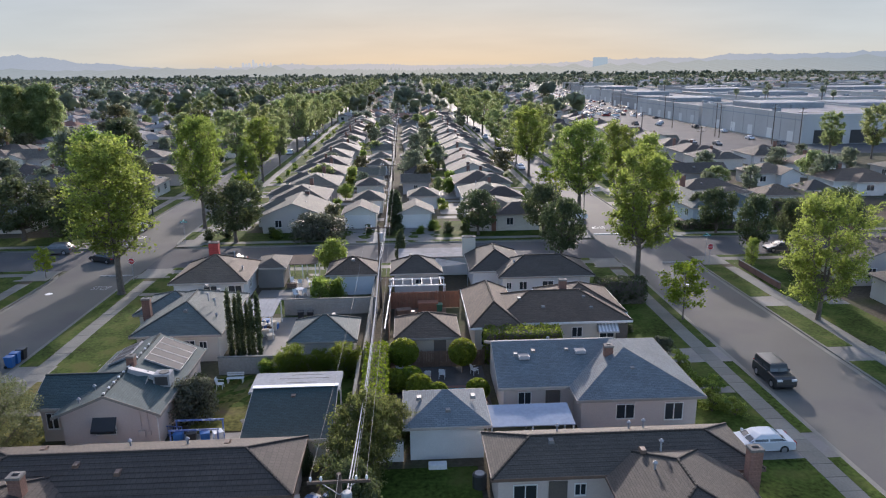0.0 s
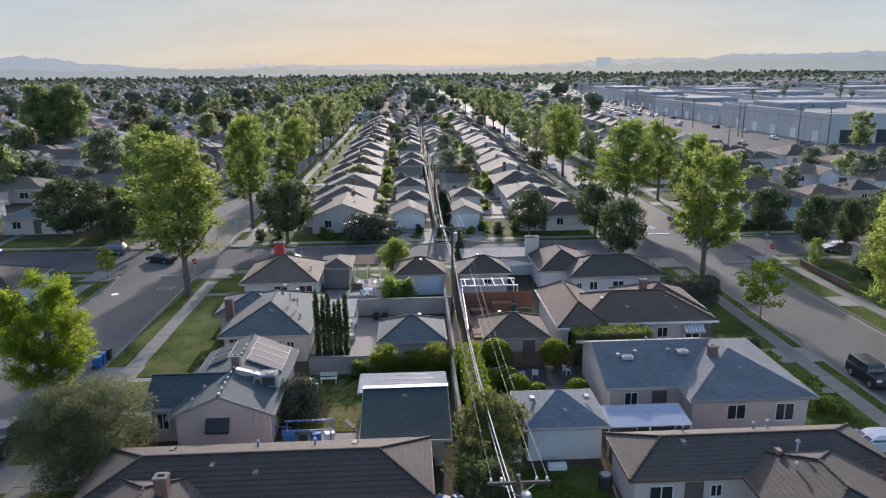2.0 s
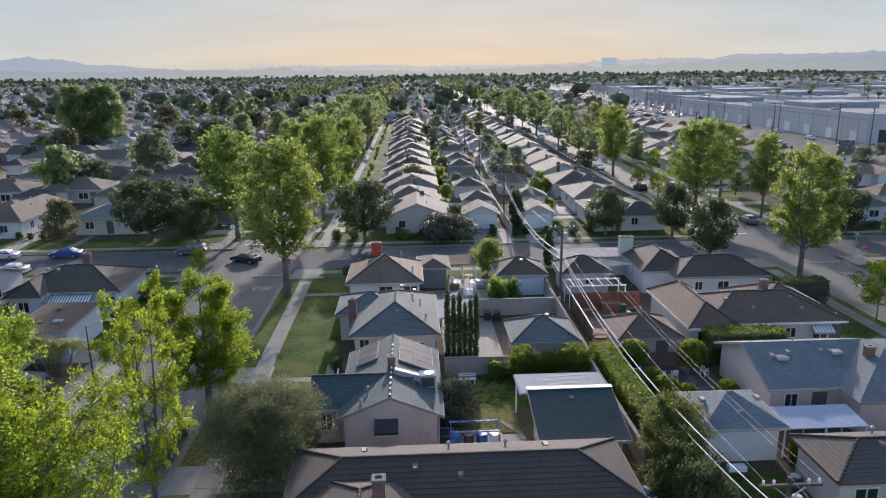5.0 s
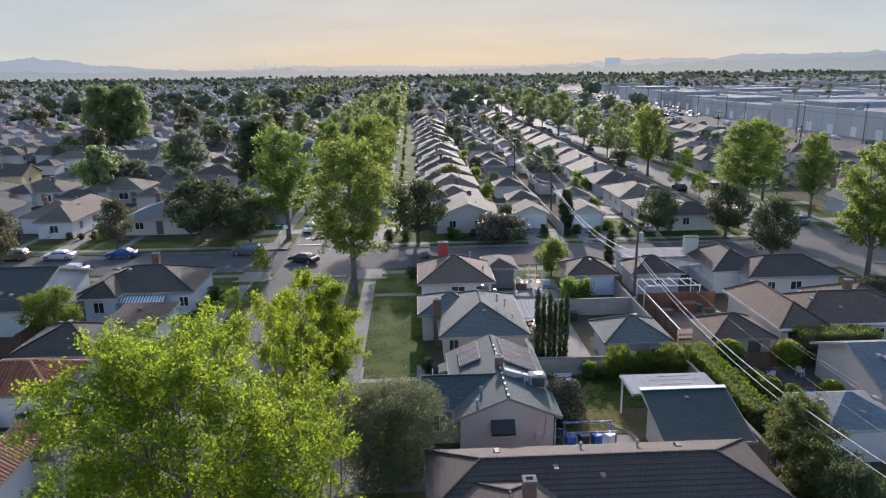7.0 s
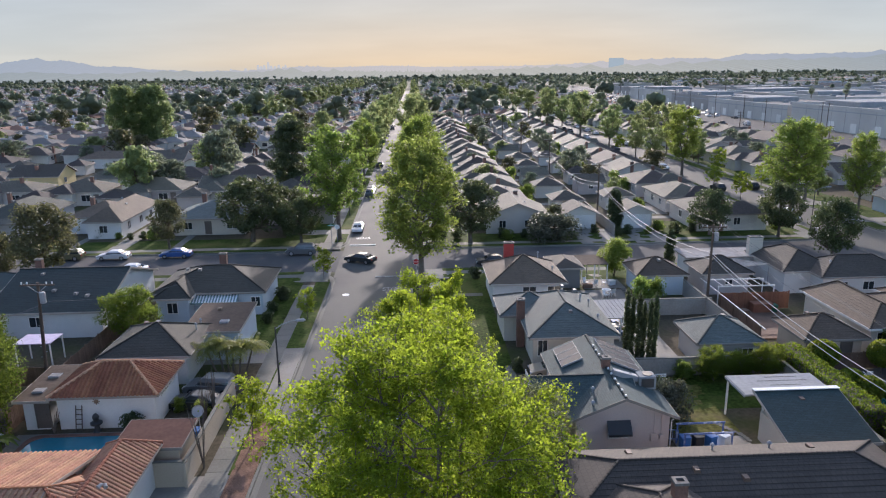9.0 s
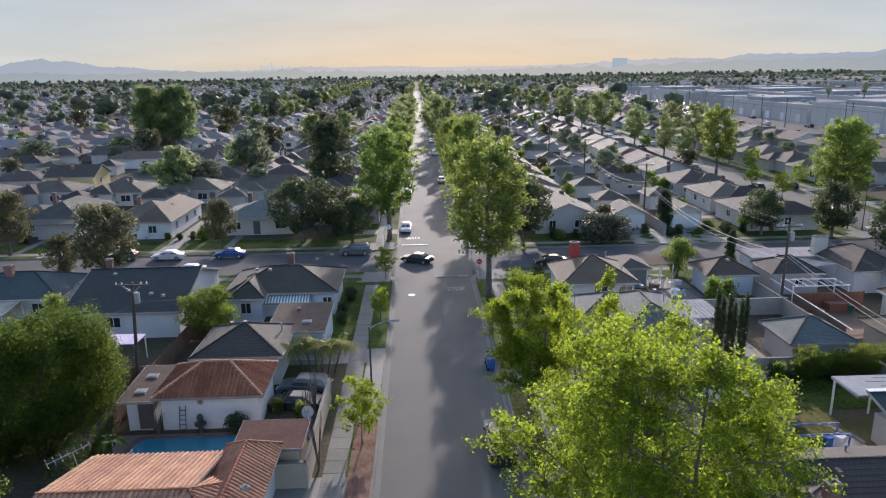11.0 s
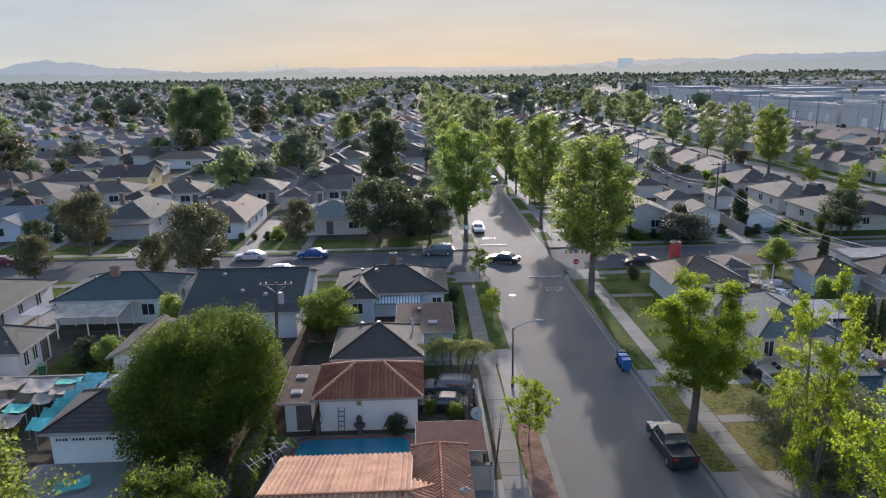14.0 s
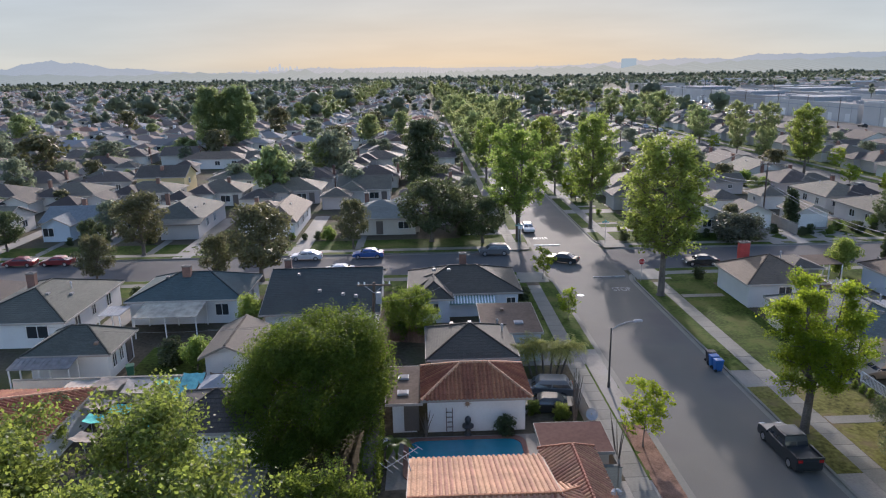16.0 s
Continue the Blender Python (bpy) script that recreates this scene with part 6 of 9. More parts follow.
# centre block north of the cross street: houses on both long streets, garages along the middle
for i in range(17):
    y = 109.5 + 15.0 * i
    put("house", R.randrange(6), -18.8 + R.uniform(-0.8, 0.8), y + 4 + R.uniform(-1.2, 1.2), 180)
    put("house", R.randrange(6), 15.4 + R.uniform(-0.8, 0.8), y + 3, 0)
    put("garage", R.randrange(3), -6.6 + R.uniform(-1.2, 0.4), y + 3.5 + (R.uniform(-3, 2) if i else 0), R.choice((180, 90, 270)) if i else 270)
    put("garage", R.randrange(3), 1.8 + R.uniform(-0.5, 1.4), y + 3.2 + (R.uniform(-3, 2) if i else 0), R.choice((0, 90, 270)) if i else 270)
# east of the right street: two rows of lots
for i in range(-3, 15):
    y = 109.5 + 15.0 * i
    if 86 < y < 104:
        continue
    k, jog = R.randrange(6), R.uniform(-0.8, 0.8)
    if y < 90 or y > 150:
        put("house", k, (51.5 if y > 90 else 57.0) + jog, y, 180)
    if y < 90 or y > 160:
        put("house", R.randrange(6), 78.5 + jog, y + 4, 0)
        put("garage", R.randrange(3), 64.0 + jog, y + 4, 180)
house("house", "pale blue corner house with a dark roof", [(46.4, 60.0, 108.0, 116.6, 2.75, 4.4, "hip", "x"), (46.8, 52.0, 113.0, 120.6, 2.75, 4.3, "gable", "y")], STUCCO["blue"], SHINGLE["slate"],
      windows=[(49.0, 108.45, 1.0, "S", 1.3, 1.1), (56.6, 108.45, 1.0, "S", 1.6, 1.1), (46.85, 111.0, 1.0, "W", 1.2, 1.1)], doors=[(53.0, 108.45, "S")], vents=[(51.0, 111.0, 3.8, 1), (57.0, 111.4, 3.8, 0)])
house("house", "long low house with a brown roof and brick chimney", [(51.6, 63.8, 124.6, 133.4, 2.75, 4.3, "hip", "x"), (57.0, 63.4, 121.6, 127.0, 2.6, 3.4, "hip", "x")], STUCCO["cream"], SHINGLE["darkbrown"],
      windows=[(54.5, 125.05, 1.0, "S", 1.3, 1.1), (60.0, 122.05, 1.0, "S", 1.4, 1.0)], chimneys=[(52.3, 127.0, 0, 5.3, 1.1, 0.8)], vents=[(56.0, 127.0, 3.6, 1)])
house("house", "house with a long dark brown gabled roof", [(56.4, 70.4, 145.6, 153.4, 2.75, 4.5, "gable", "x")], STUCCO["grey"], SHINGLE["darkbrown"], windows=[(60.0, 146.05, 1.0, "S", 1.3, 1.1), (66.4, 146.05, 1.0, "S", 1.3, 1.1)], vents=[(63.0, 147.4, 3.8, 1)])
house("garage", "cream garage with a small brown hipped roof", [(64.0, 71.2, 118.6, 125.0, 2.6, 4.2, "hip", "x")], STUCCO["cream"], SHINGLE["brown"], "garage", gdoors=[(67.4, 119.05, "S", 4.4)], vents=[(66.0, 120.6, 3.6, 1)])
house("house", "white house with a brown roof among the trees", [(74.2, 84.2, 142.8, 152.0, 2.75, 4.5, "hip", "x"), (79.0, 84.0, 140.6, 147.0, 2.75, 4.1, "gable", "y")], STUCCO["white"], SHINGLE["rust"], windows=[(76.6, 143.25, 1.0, "S", 1.3, 1.1)], vents=[(77.0, 145.0, 3.8, 1)])
house("garage", "small brown-roofed back garage", [(74.0, 80.6, 122.6, 129.0, 2.6, 4.2, "hip", "x")], STUCCO["tan"], SHINGLE["darkbrown"], "garage", windows=[(77.2, 123.05, 1.1, "S", 1.0, 0.8)])
house("house", "broad house with a brown hipped roof and white walls", [(84.8, 99.0, 131.6, 141.4, 2.75, 4.6, "hip", "x"), (88.4, 95.0, 129.6, 136.0, 2.75, 4.2, "hip", "y")], STUCCO["white"], SHINGLE["brown"], windows=[(91.6, 130.05, 1.0, "S", 1.5, 1.1), (97.0, 132.05, 1.0, "S", 1.2, 1.1)], chimneys=[(90.0, 138.4, 3.6, 5.4, 1.0, 0.8)])
house("house", "white gabled house with a brown roof by the arterial", [(91.0, 100.6, 153.0, 165.4, 2.75, 4.5, "hip", "y"), (95.8, 100.8, 151.4, 158.0, 2.75, 4.2, "gable", "y")], STUCCO["white"], SHINGLE["brown"], windows=[(98.2, 151.85, 1.0, "S", 1.3, 1.1), (93.0, 153.45, 1.0, "S", 1.1, 1.1)], chimneys=[(96.4, 162.0, 3.6, 5.4, 0.9, 0.8)], vents=[(94.0, 158.0, 3.8, 0), (97.6, 160.0, 3.9, 0)])
house("house", "white house with a dark brown hipped roof by the arterial", [(89.2, 101.2, 174.2, 185.2, 2.8, 4.8, "hip", "x"), (89.4, 94.4, 172.8, 180.0, 2.8, 4.3, "hip", "y")], STUCCO["white"], SHINGLE["darkbrown"], windows=[(92.0, 173.25, 1.0, "S", 1.2, 1.1), (97.6, 174.65, 1.0, "S", 1.4, 1.1)], chimneys=[(99.0, 181.0, 3.4, 5.6, 0.9, 0.8)], vents=[(95.0, 177.0, 4.1, 1), (97.0, 178.0, 4.2, 1)])
hedge(43.6, 58.0, 104.2, 105.4, 1.0, LEAF_DARK, "low clipped dark hedge before the corner house", 60, 0.2)
hedge(43.2, 50.0, 106.4, 107.2, 0.9, LEAF_DARK, "low clipped dark hedge before the corner house", 60, 0.2)
hedge(62.4, 71.0, 111.0, 113.4, 3.0, LEAF_DARK, "tall rounded dark hedge behind the yard wall", 60, 0.2)
# houses between the right-hand lots and the arterial road
for x, y, k in ((113, 149, 0), (114, 132, 3), (99, 119, 1)):
    put("house", k, x + R.uniform(-1, 1), y, R.choice((0, 180)))
# west of the left street, north: row on the cross street, then lots on parallel streets
for i, x in enumerate((-132.5, -147.5, -163)):
    put("house", (i * 5 + 2) % 6, x, 118.5, 270)
    put("garage", i, x + 6, 134, 270)
put("house", 1, -54.5, 123.5, 0)
house("house", "cream bungalow with a grey hipped roof", [(-73.4, -61.2, 111.6, 123.0, 2.75, 4.8, "hip", "x"), (-66.6, -60.6, 113.0, 127.0, 2.75, 4.5, "hip", "y")], STUCCO["cream"], SHINGLE["grey"],
      windows=[(-70.6, 112.05, 1.0, "S", 1.3, 1.1), (-63.6, 112.05, 1.0, "S", 1.6, 1.1)], doors=[(-67.4, 112.05, "S")], chimneys=[(-69.8, 119.5, 3.4, 5.6, 0.9, 0.7)], vents=[(-64.4, 115.0, 4.0, 1), (-66.0, 120.6, 4.3, 0)])
house("house", "white stucco house with a brown hipped roof", [(-86.4, -80.2, 110.4, 127.6, 2.8, 4.9, "hip", "y"), (-91.0, -82.0, 114.5, 125.0, 2.8, 4.7, "hip", "x")], STUCCO["white"], SHINGLE["rust"],
      windows=[(-83.4, 110.85, 1.0, "S", 1.2, 1.1), (-80.65, 114.0, 1.0, "E", 1.0, 1.2), (-80.65, 119.0, 1.0, "E", 1.2, 1.1), (-80.65, 123.5, 1.0, "E", 1.0, 1.1)], chimneys=[(-88.0, 118.5, 3.4, 5.5, 0.8, 0.7)], vents=[(-82.4, 118.0, 4.3, 1), (-84.6, 122.0, 4.3, 0)])
porch = house("house", "grey house with a dark green-black roof and columned porch", [(-105.6, -95.9, 114.0, 129.2, 2.8, 5.0, "hip", "y"), (-109.6, -101.0, 115.0, 124.5, 2.75, 4.5, "hip", "x"), (-102.4, -95.6, 111.8, 114.6, 2.55, 3.0, "lean", "x")], STUCCO["grey"], SHINGLE["moss"], over=0.4,
              windows=[(-107.6, 115.4, 0.9, "S", 1.3, 1.2), (-104.2, 114.4, 0.9, "S", 1.4, 1.2), (-96.3, 118.0, 1.0, "E", 1.0, 1.3), (-96.3, 122.0, 1.0, "E", 1.0, 1.3)], chimneys=[(-104.6, 124.0, 3.4, 5.6, 0.8, 0.7)], vents=[(-99.0, 117.0, 4.3, 1), (-98.0, 118.0, 4.1, 1), (-101.6, 119.5, 4.9, 1), (-97.6, 121.5, 4.0, 1)])
house("house", "white house with a pale blue-grey gabled roof", [(-122.2, -111.2, 114.8, 123.5, 2.7, 4.6, "gable", "x"), (-121.0, -115.8, 112.2, 119.5, 2.6, 3.9, "gable", "y")], STUCCO["blue"], SHINGLE["blue"],
      windows=[(-119.6, 112.65, 0.9, "S", 1.6, 1.3), (-113.2, 115.25, 0.9, "S", 1.2, 1.2)], doors=[(-115.2, 115.25, "S")], chimneys=[(-117.6, 121.5, 3.4, 5.4, 0.9, 0.7)])
house("house", "yellow gabled house with a grey-brown roof", [(-123.4, -112.2, 156.2, 165.4, 3.7, 5.9, "gable", "x")], STUCCO["yellow"], SHINGLE["darkbrown"],
      windows=[(-120.6, 156.65, 1.2, "S", 1.1, 1.1), (-115.4, 156.65, 1.2, "S", 1.2, 1.1), (-112.65, 160.0, 2.0, "E", 0.9, 1.0)], chimneys=[(-118.0, 159.0, 3.6, 6.0, 0.8, 0.7)])
house("house", "long white bungalow with a low brown roof", [(-127.6, -109.8, 196.8, 206.0, 2.75, 4.4, "hip", "x")], STUCCO["white"], SHINGLE["rust"], windows=[(-123.5, 197.25, 1.0, "S", 1.3, 1.1), (-117.0, 197.25, 1.0, "S", 1.3, 1.1), (-112.4, 197.25, 1.0, "S", 1.3, 1.1)])
for row, y in enumerate((146, 163, 196, 213)):
    for i in range(9 + row):
        x = -56.5 - 15.0 * i + R.uniform(-1, 1)
        k, jog = R.randrange(6), R.uniform(-1, 1)
        if not (y == 163 and -127 < x < -108 or y == 196 and -132 < x < -105):
            put("house", k, x, y + jog, 90 if row % 2 else 270)
    for i in range(6 + row):
        put("garage", R.randrange(3), -62 - 15.0 * i, y + (-9 if row % 2 == 0 else 9), 90)
for x in (-110, -125, -140):
    put("house", R.randrange(6), x, 74, 90)
# street trees and garden trees
STREET_TREES = (
    (29.6, 115.3, 16.7, 1.15), (40.8, 130.5, 15.2, 0.95), (41.0, 114.6, 14.3, 0.85), (29.4, 163.5, 16.3, 1.0), (29.6, 184.0, 9.8, 0.95), (29.8, 200.0, 11.0, 0.85), (29.6, 227.0, 12.5, 1.0),
    (29.8, 268.0, 17.0, 1.1), (29.8, 334.0, 16.5, 1.1), (41.4, 207.0, 15.0, 0.85), (41.2, 226.0, 14.6, 0.9), (41.3, 183.0, 9.0, 0.9), (41.2, 262.0, 12.0, 1.0), (29.5, 300.0, 13.0, 1.0), (41.0, 318.0, 15.0, 1.1),
    (-46.0, 107.0, 17.2, 1.05), (-33.4, 113.0, 18.4, 0.85), (-32.9, 146.0, 10.5, 0.9), (-33.2, 160.5, 15.0, 1.05), (-45.8, 161.0, 14.6, 0.9), (-34.0, 188.0, 13.0, 0.9), (-45.8, 190.0, 15.0, 1.0),
    (-34.2, 221.0, 18.0, 1.0), (-33.2, 234.0, 15.7, 0.9), (-45.6, 218.0, 15.5, 1.0), (-33.4, 262.0, 14.5, 1.0), (-34.0, 291.0, 15.9, 1.0), (-45.8, 252.0, 15.0, 1.0), (-45.6, 285.0, 16.0, 1.1), (-33.6, 322.0, 15.0, 1.0), (-45.6, 318.0, 15.5, 1.0))
for i, (x, y, h, w) in enumerate(STREET_TREES):
    plant(("plane_a", "plane_b")[i % 2] if y < 170 else "plane_mid", x, y, h, w)
for x, y, h in ((29.6, 146.2, 4.8), (29.4, 133.0, 5.0), (-31.9, 134.6, 6.0), (29.5, 215.0, 5.0), (41.0, 170.0, 5.5), (41.0, 148.0, 4.5)):
    plant("young", x, y, h, 1.2)
for x, y, h in ((119.5, 189, 12.8), (128.5, 184, 15.0)):
    plant("plane_mid", x, y, h, 0.9)
for x, y, h in ((105, 178, 5), (90, 163, 6), (106, 160, 6), (120, 158, 7), (88, 140, 7), (106, 128, 6), (121, 140, 8)):
    plant("dark_far", x, y, h)
for kind, x, y, h, w in (("bronze_far", -12.0, 109.6, 4.2, 0.9), ("dark_far", 1.5, 160.0, 7.0, 1.0), ("bronze_far", 4.0, 150.0, 5.0, 1.1), ("bright_far", 6.6, 141.0, 3.6, 0.9), ("dark_far", -9.5, 148.0, 3.8, 1.0), ("dark_far", 8.4, 178.0, 6.0, 1.0), ("bronze_far", -11.0, 171.0, 4.4, 1.0), ("dark_far", 3.0, 196.0, 7.5, 0.9), ("bright_far", -9.0, 204.0, 5.0, 1.0), ("dark_far", 6.0, 225.0, 6.5, 1.1), ("dark_far", -10.5, 241.0, 6.0, 1.0), ("bronze_far", 7.0, 262.0, 6.0, 1.0), ("dark_far", -8.0, 285.0, 7.0, 1.0), ("bright_far", 5.0, 308.0, 6.0, 1.0)):
    plant(kind, x, y, h, w)
plant("dome", -60.0, 150.0, 15.5, label="tall dark dome-shaped evergreen behind the houses")
plant("dark_far", -151.0, 206.0, 7.4, 1.9, label="broad flat-topped dark tree among the roofs")
plant("dark_far", -86.8, 153.0, 7.2, 1.2)
plant("bright_far", -88.0, 187.0, 5.4, 1.1)
plant("dark_far", -82.0, 176.0, 11.5, 1.0)
R2 = random.Random(19)
for i in range(150):
    x, y = R2.uniform(-225, 86), 114 + 226 * R2.random()
    if min(abs(x - c) for c in (LW, LE, RW, RE)) < 4 or LW < x < LE or RW < x < RE or -30 < x < 24 and y < 150:
        continue
    big = R2.random() < 0.22 and x < -60
    plant(R2.choice(("dark_far", "dark_far", "dark_far", "bright_far", "bronze_far")), x, y, R2.uniform(8.5, 12.5) if big else R2.uniform(3.0, 6.5), R2.uniform(0.9, 1.3))


# ---- the distance: thousands of roofs and trees, warehouses, hills ----
def roof_field(name, label, cells, roofing, stucco):
    """Houses far off in one mesh a kind: walls, roofs with a wing, windows and chimneys."""
    walls, roofs, panes, wq, rq, pq = [], [], [], [], [], []

    def cuboid(v, q, x0, x1, y0, y1, z0, z1):
        b = len(v)
        v += [(x, y, z) for z in (z0, z1) for x, y in ((x0, y0), (x1, y0), (x1, y1), (x0, y1))]
        q += [(b + i, b + (i + 1) % 4, b + 4 + (i + 1) % 4, b + 4 + i) for i in range(4)] + [(b + 4, b + 5, b + 6, b + 7)]

    def hip(x, y, w, d, h, r, gable):
        b = len(roofs)
        w2, d2 = w / 2 + 0.5, d / 2 + 0.5
        i = 0.02 if gable else min(w2, d2)
        roofs.extend([(x - w2, y - d2, h), (x + w2, y - d2, h), (x + w2, y + d2, h), (x - w2, y + d2, h)])
        if w2 > d2:
            roofs.extend([(x - w2 + i, y, h + r), (x + w2 - i, y, h + r)])
            rq.extend([(b, b + 1, b + 5, b + 4), (b + 2, b + 3, b + 4, b + 5), (b + 1, b + 2, b + 5), (b + 3, b, b + 4)])
        else:
            roofs.extend([(x, y - d2 + i, h + r), (x, y + d2 - i, h + r)])
            rq.extend([(b + 1, b + 2, b + 5, b + 4), (b + 3, b, b + 4, b + 5), (b, b + 1, b + 4), (b + 2, b + 3, b + 5)])

    for x, y, w, d, h, r in cells:
        k = int(x * 7 + y * 13) % 8
        cuboid(walls, wq, x - w / 2, x + w / 2, y - d / 2, y + d / 2, -0.2, h)
        hip(x, y, w, d, h, r, k == 0)
        if w > 8 and h < 4:
            side = -1 if k % 2 else 1
            wx, wy = x + side * w * 0.24, y - d * 0.36
            cuboid(walls, wq, wx - 2.4, wx + 2.4, wy - 3.4, wy + 3.0, -0.2, h)
            hip(wx, wy + 0.4, 4.8, 8.0, h, r * 0.85, k in (2, 5))
            cuboid(panes, pq, wx - 0.7, wx + 0.7, wy - 3.44, wy - 3.3, 0.9, 2.1)
            cuboid(panes, pq, x - side * w * 0.25 - 0.8, x - side * w * 0.25 + 0.8, y - d / 2 - 0.04, y - d / 2 + 0.1, 0.9, 2.1)
            cuboid(walls, wq, x - side * 1.5 - 0.4, x - side * 1.5 + 0.4, y - 0.3, y + 0.3, h, h + r + 0.8)
    t = thing(name, 0, 0, 0, 0, label, "houses", kind="stuff")
    for part_name, v, q, mat in (("wall", walls, wq, stucco), ("roof", roofs, rq, roofing), ("window", panes, pq, GLASS)):
        me = bpy.data.meshes.new(part_name)
        me.from_pydata(v, [], q)
        me.materials.append(mat)
        new(part_name, me).parent = t
    return t


def island_material(name, colours, rough=0.8):
    m = bpy.data.materials.new(name)
    m.use_nodes = True
    n, l = m.node_tree.nodes, m.node_tree.links
    ramp, geo = n.new("ShaderNodeValToRGB"), n.new("ShaderNodeNewGeometry")
    ramp.color_ramp.interpolation = "CONSTANT"
    e = ramp.color_ramp.elements
    while len(e) < len(colours):
        e.new(0.5)
    for i, c in enumerate(colours):
        e[i].position, e[i].color = i / len(colours), (*c, 1)
    l.new(geo.outputs["Random Per Island"], ramp.inputs[0])
    l.new(ramp.outputs[0], n["Principled BSDF"].inputs["Base Color"])
    n["Principled BSDF"].inputs["Roughness"].default_value = rough
    n["Principled BSDF"].inputs["Specular IOR Level"].default_value = 0.15
    return m


FAR_ROOFS = (
    island_material("far_brown_shingles", ((0.17, 0.135, 0.115), (0.21, 0.165, 0.14), (0.15, 0.115, 0.10), (0.22, 0.18, 0.155)), 0.95),
    island_material("far_grey_shingles", ((0.16, 0.155, 0.15), (0.21, 0.2, 0.195), (0.13, 0.128, 0.127), (0.25, 0.24, 0.23)), 0.95),
    island_material("far_pale_shingles", ((0.29, 0.27, 0.25), (0.33, 0.315, 0.30), (0.24, 0.235, 0.24), (0.3, 0.25, 0.22)), 0.95),
    island_material("far_red_shingles", ((0.23, 0.135, 0.10), (0.19, 0.105, 0.08), (0.26, 0.16, 0.12)), 0.95))
FAR_WALL = island_material("far_stucco", ((0.6, 0.57, 0.52), (0.72, 0.70, 0.67), (0.5, 0.44, 0.37), (0.55, 0.53, 0.52), (0.66, 0.6, 0.5), (0.45, 0.5, 0.55)), 0.95)
R = random.Random(11)
cells = []
for row, y in enumerate((246, 263, 296, 313)):
    for i in range(13 + row):
        cells.append((-56.5 - 15.0 * i + R.uniform(-1, 1), y + R.uniform(-1, 1), R.uniform(9.5, 12), R.uniform(9, 11), 2.75, R.uniform(1.5, 2.0)))
        cells.append((-62 - 15.0 * i, y + (-9 if row % 2 == 0 else 9), 5.8, 5.8, 2.5, 1.3))
for j in range(60):
    y = 340 + j * (16 + j * 0.35)
    if y > 1500:
        break
    for i in range(-70, 50):
        x = i * 15.0 + R.uniform(-2, 2)
        if x > 84 + swing(y) and y < 900 or abs(x) > 0.62 * y + 60 or LW - 6 < x < LE + 6 or RW - 6 < x < RE + 6 or x > 84 + (y - 900) * 0.3 and y >= 900:
            continue
        if R.random() < 0.88:
            big = i % 2 == 0 or R.random() < 0.4
            cells.append((x, y + R.uniform(-2, 2), R.uniform(9, 12) if big else 6, R.uniform(9, 12) if big else 6, 2.75, R.uniform(1.5, 2.1)))
for j in range(12):
    for i in range(10):
        x, y = -218 - i * 15, 150 + j * 17
        if R.random() < 0.85 and abs(x) < 0.75 * y + 80 and not (y > 235 and x > -250):
            cells.append((x, y, R.uniform(9, 12), R.uniform(9, 12), 2.7, R.uniform(1.4, 2.0)))
for j in range(34):
    for i in range(44):
        x, y = 330 + i * 19 + R.uniform(-4, 4), 420 + j * 34 + R.uniform(-6, 6)
        if R.random() < 0.7 and x < 0.75 * y + 120:
            big = R.random() < 0.14
            cells.append((x, y, R.uniform(22, 40) if big else R.uniform(9, 12), R.uniform(16, 28) if big else R.uniform(9, 12), 5 if big else 2.8, 0.4 if big else R.uniform(1.2, 1.9)))
pick = [R.choice((0, 0, 0, 1, 1, 1, 2, 3)) for c in cells]
for k, words in enumerate(("brown", "grey", "pale", "reddish")):
    roof_field("far_houses", "rows of low houses with " + words + " roofs in the distance", [c for c, g in zip(cells, pick) if g == k], FAR_ROOFS[k], FAR_WALL)

# one rough clump of foliage, turned and stretched for every bough of the far trees
lobe_bm = bmesh.new()
bmesh.ops.create_icosphere(lobe_bm, subdivisions=2, radius=1.0)
LOBE_V = np.array([tuple(v.co) for v in lobe_bm.verts])
LOBE_F = np.array([[v.index for v in f.verts] + [f.verts[2].index] for f in lobe_bm.faces])[:, :3]
lobe_bm.free()


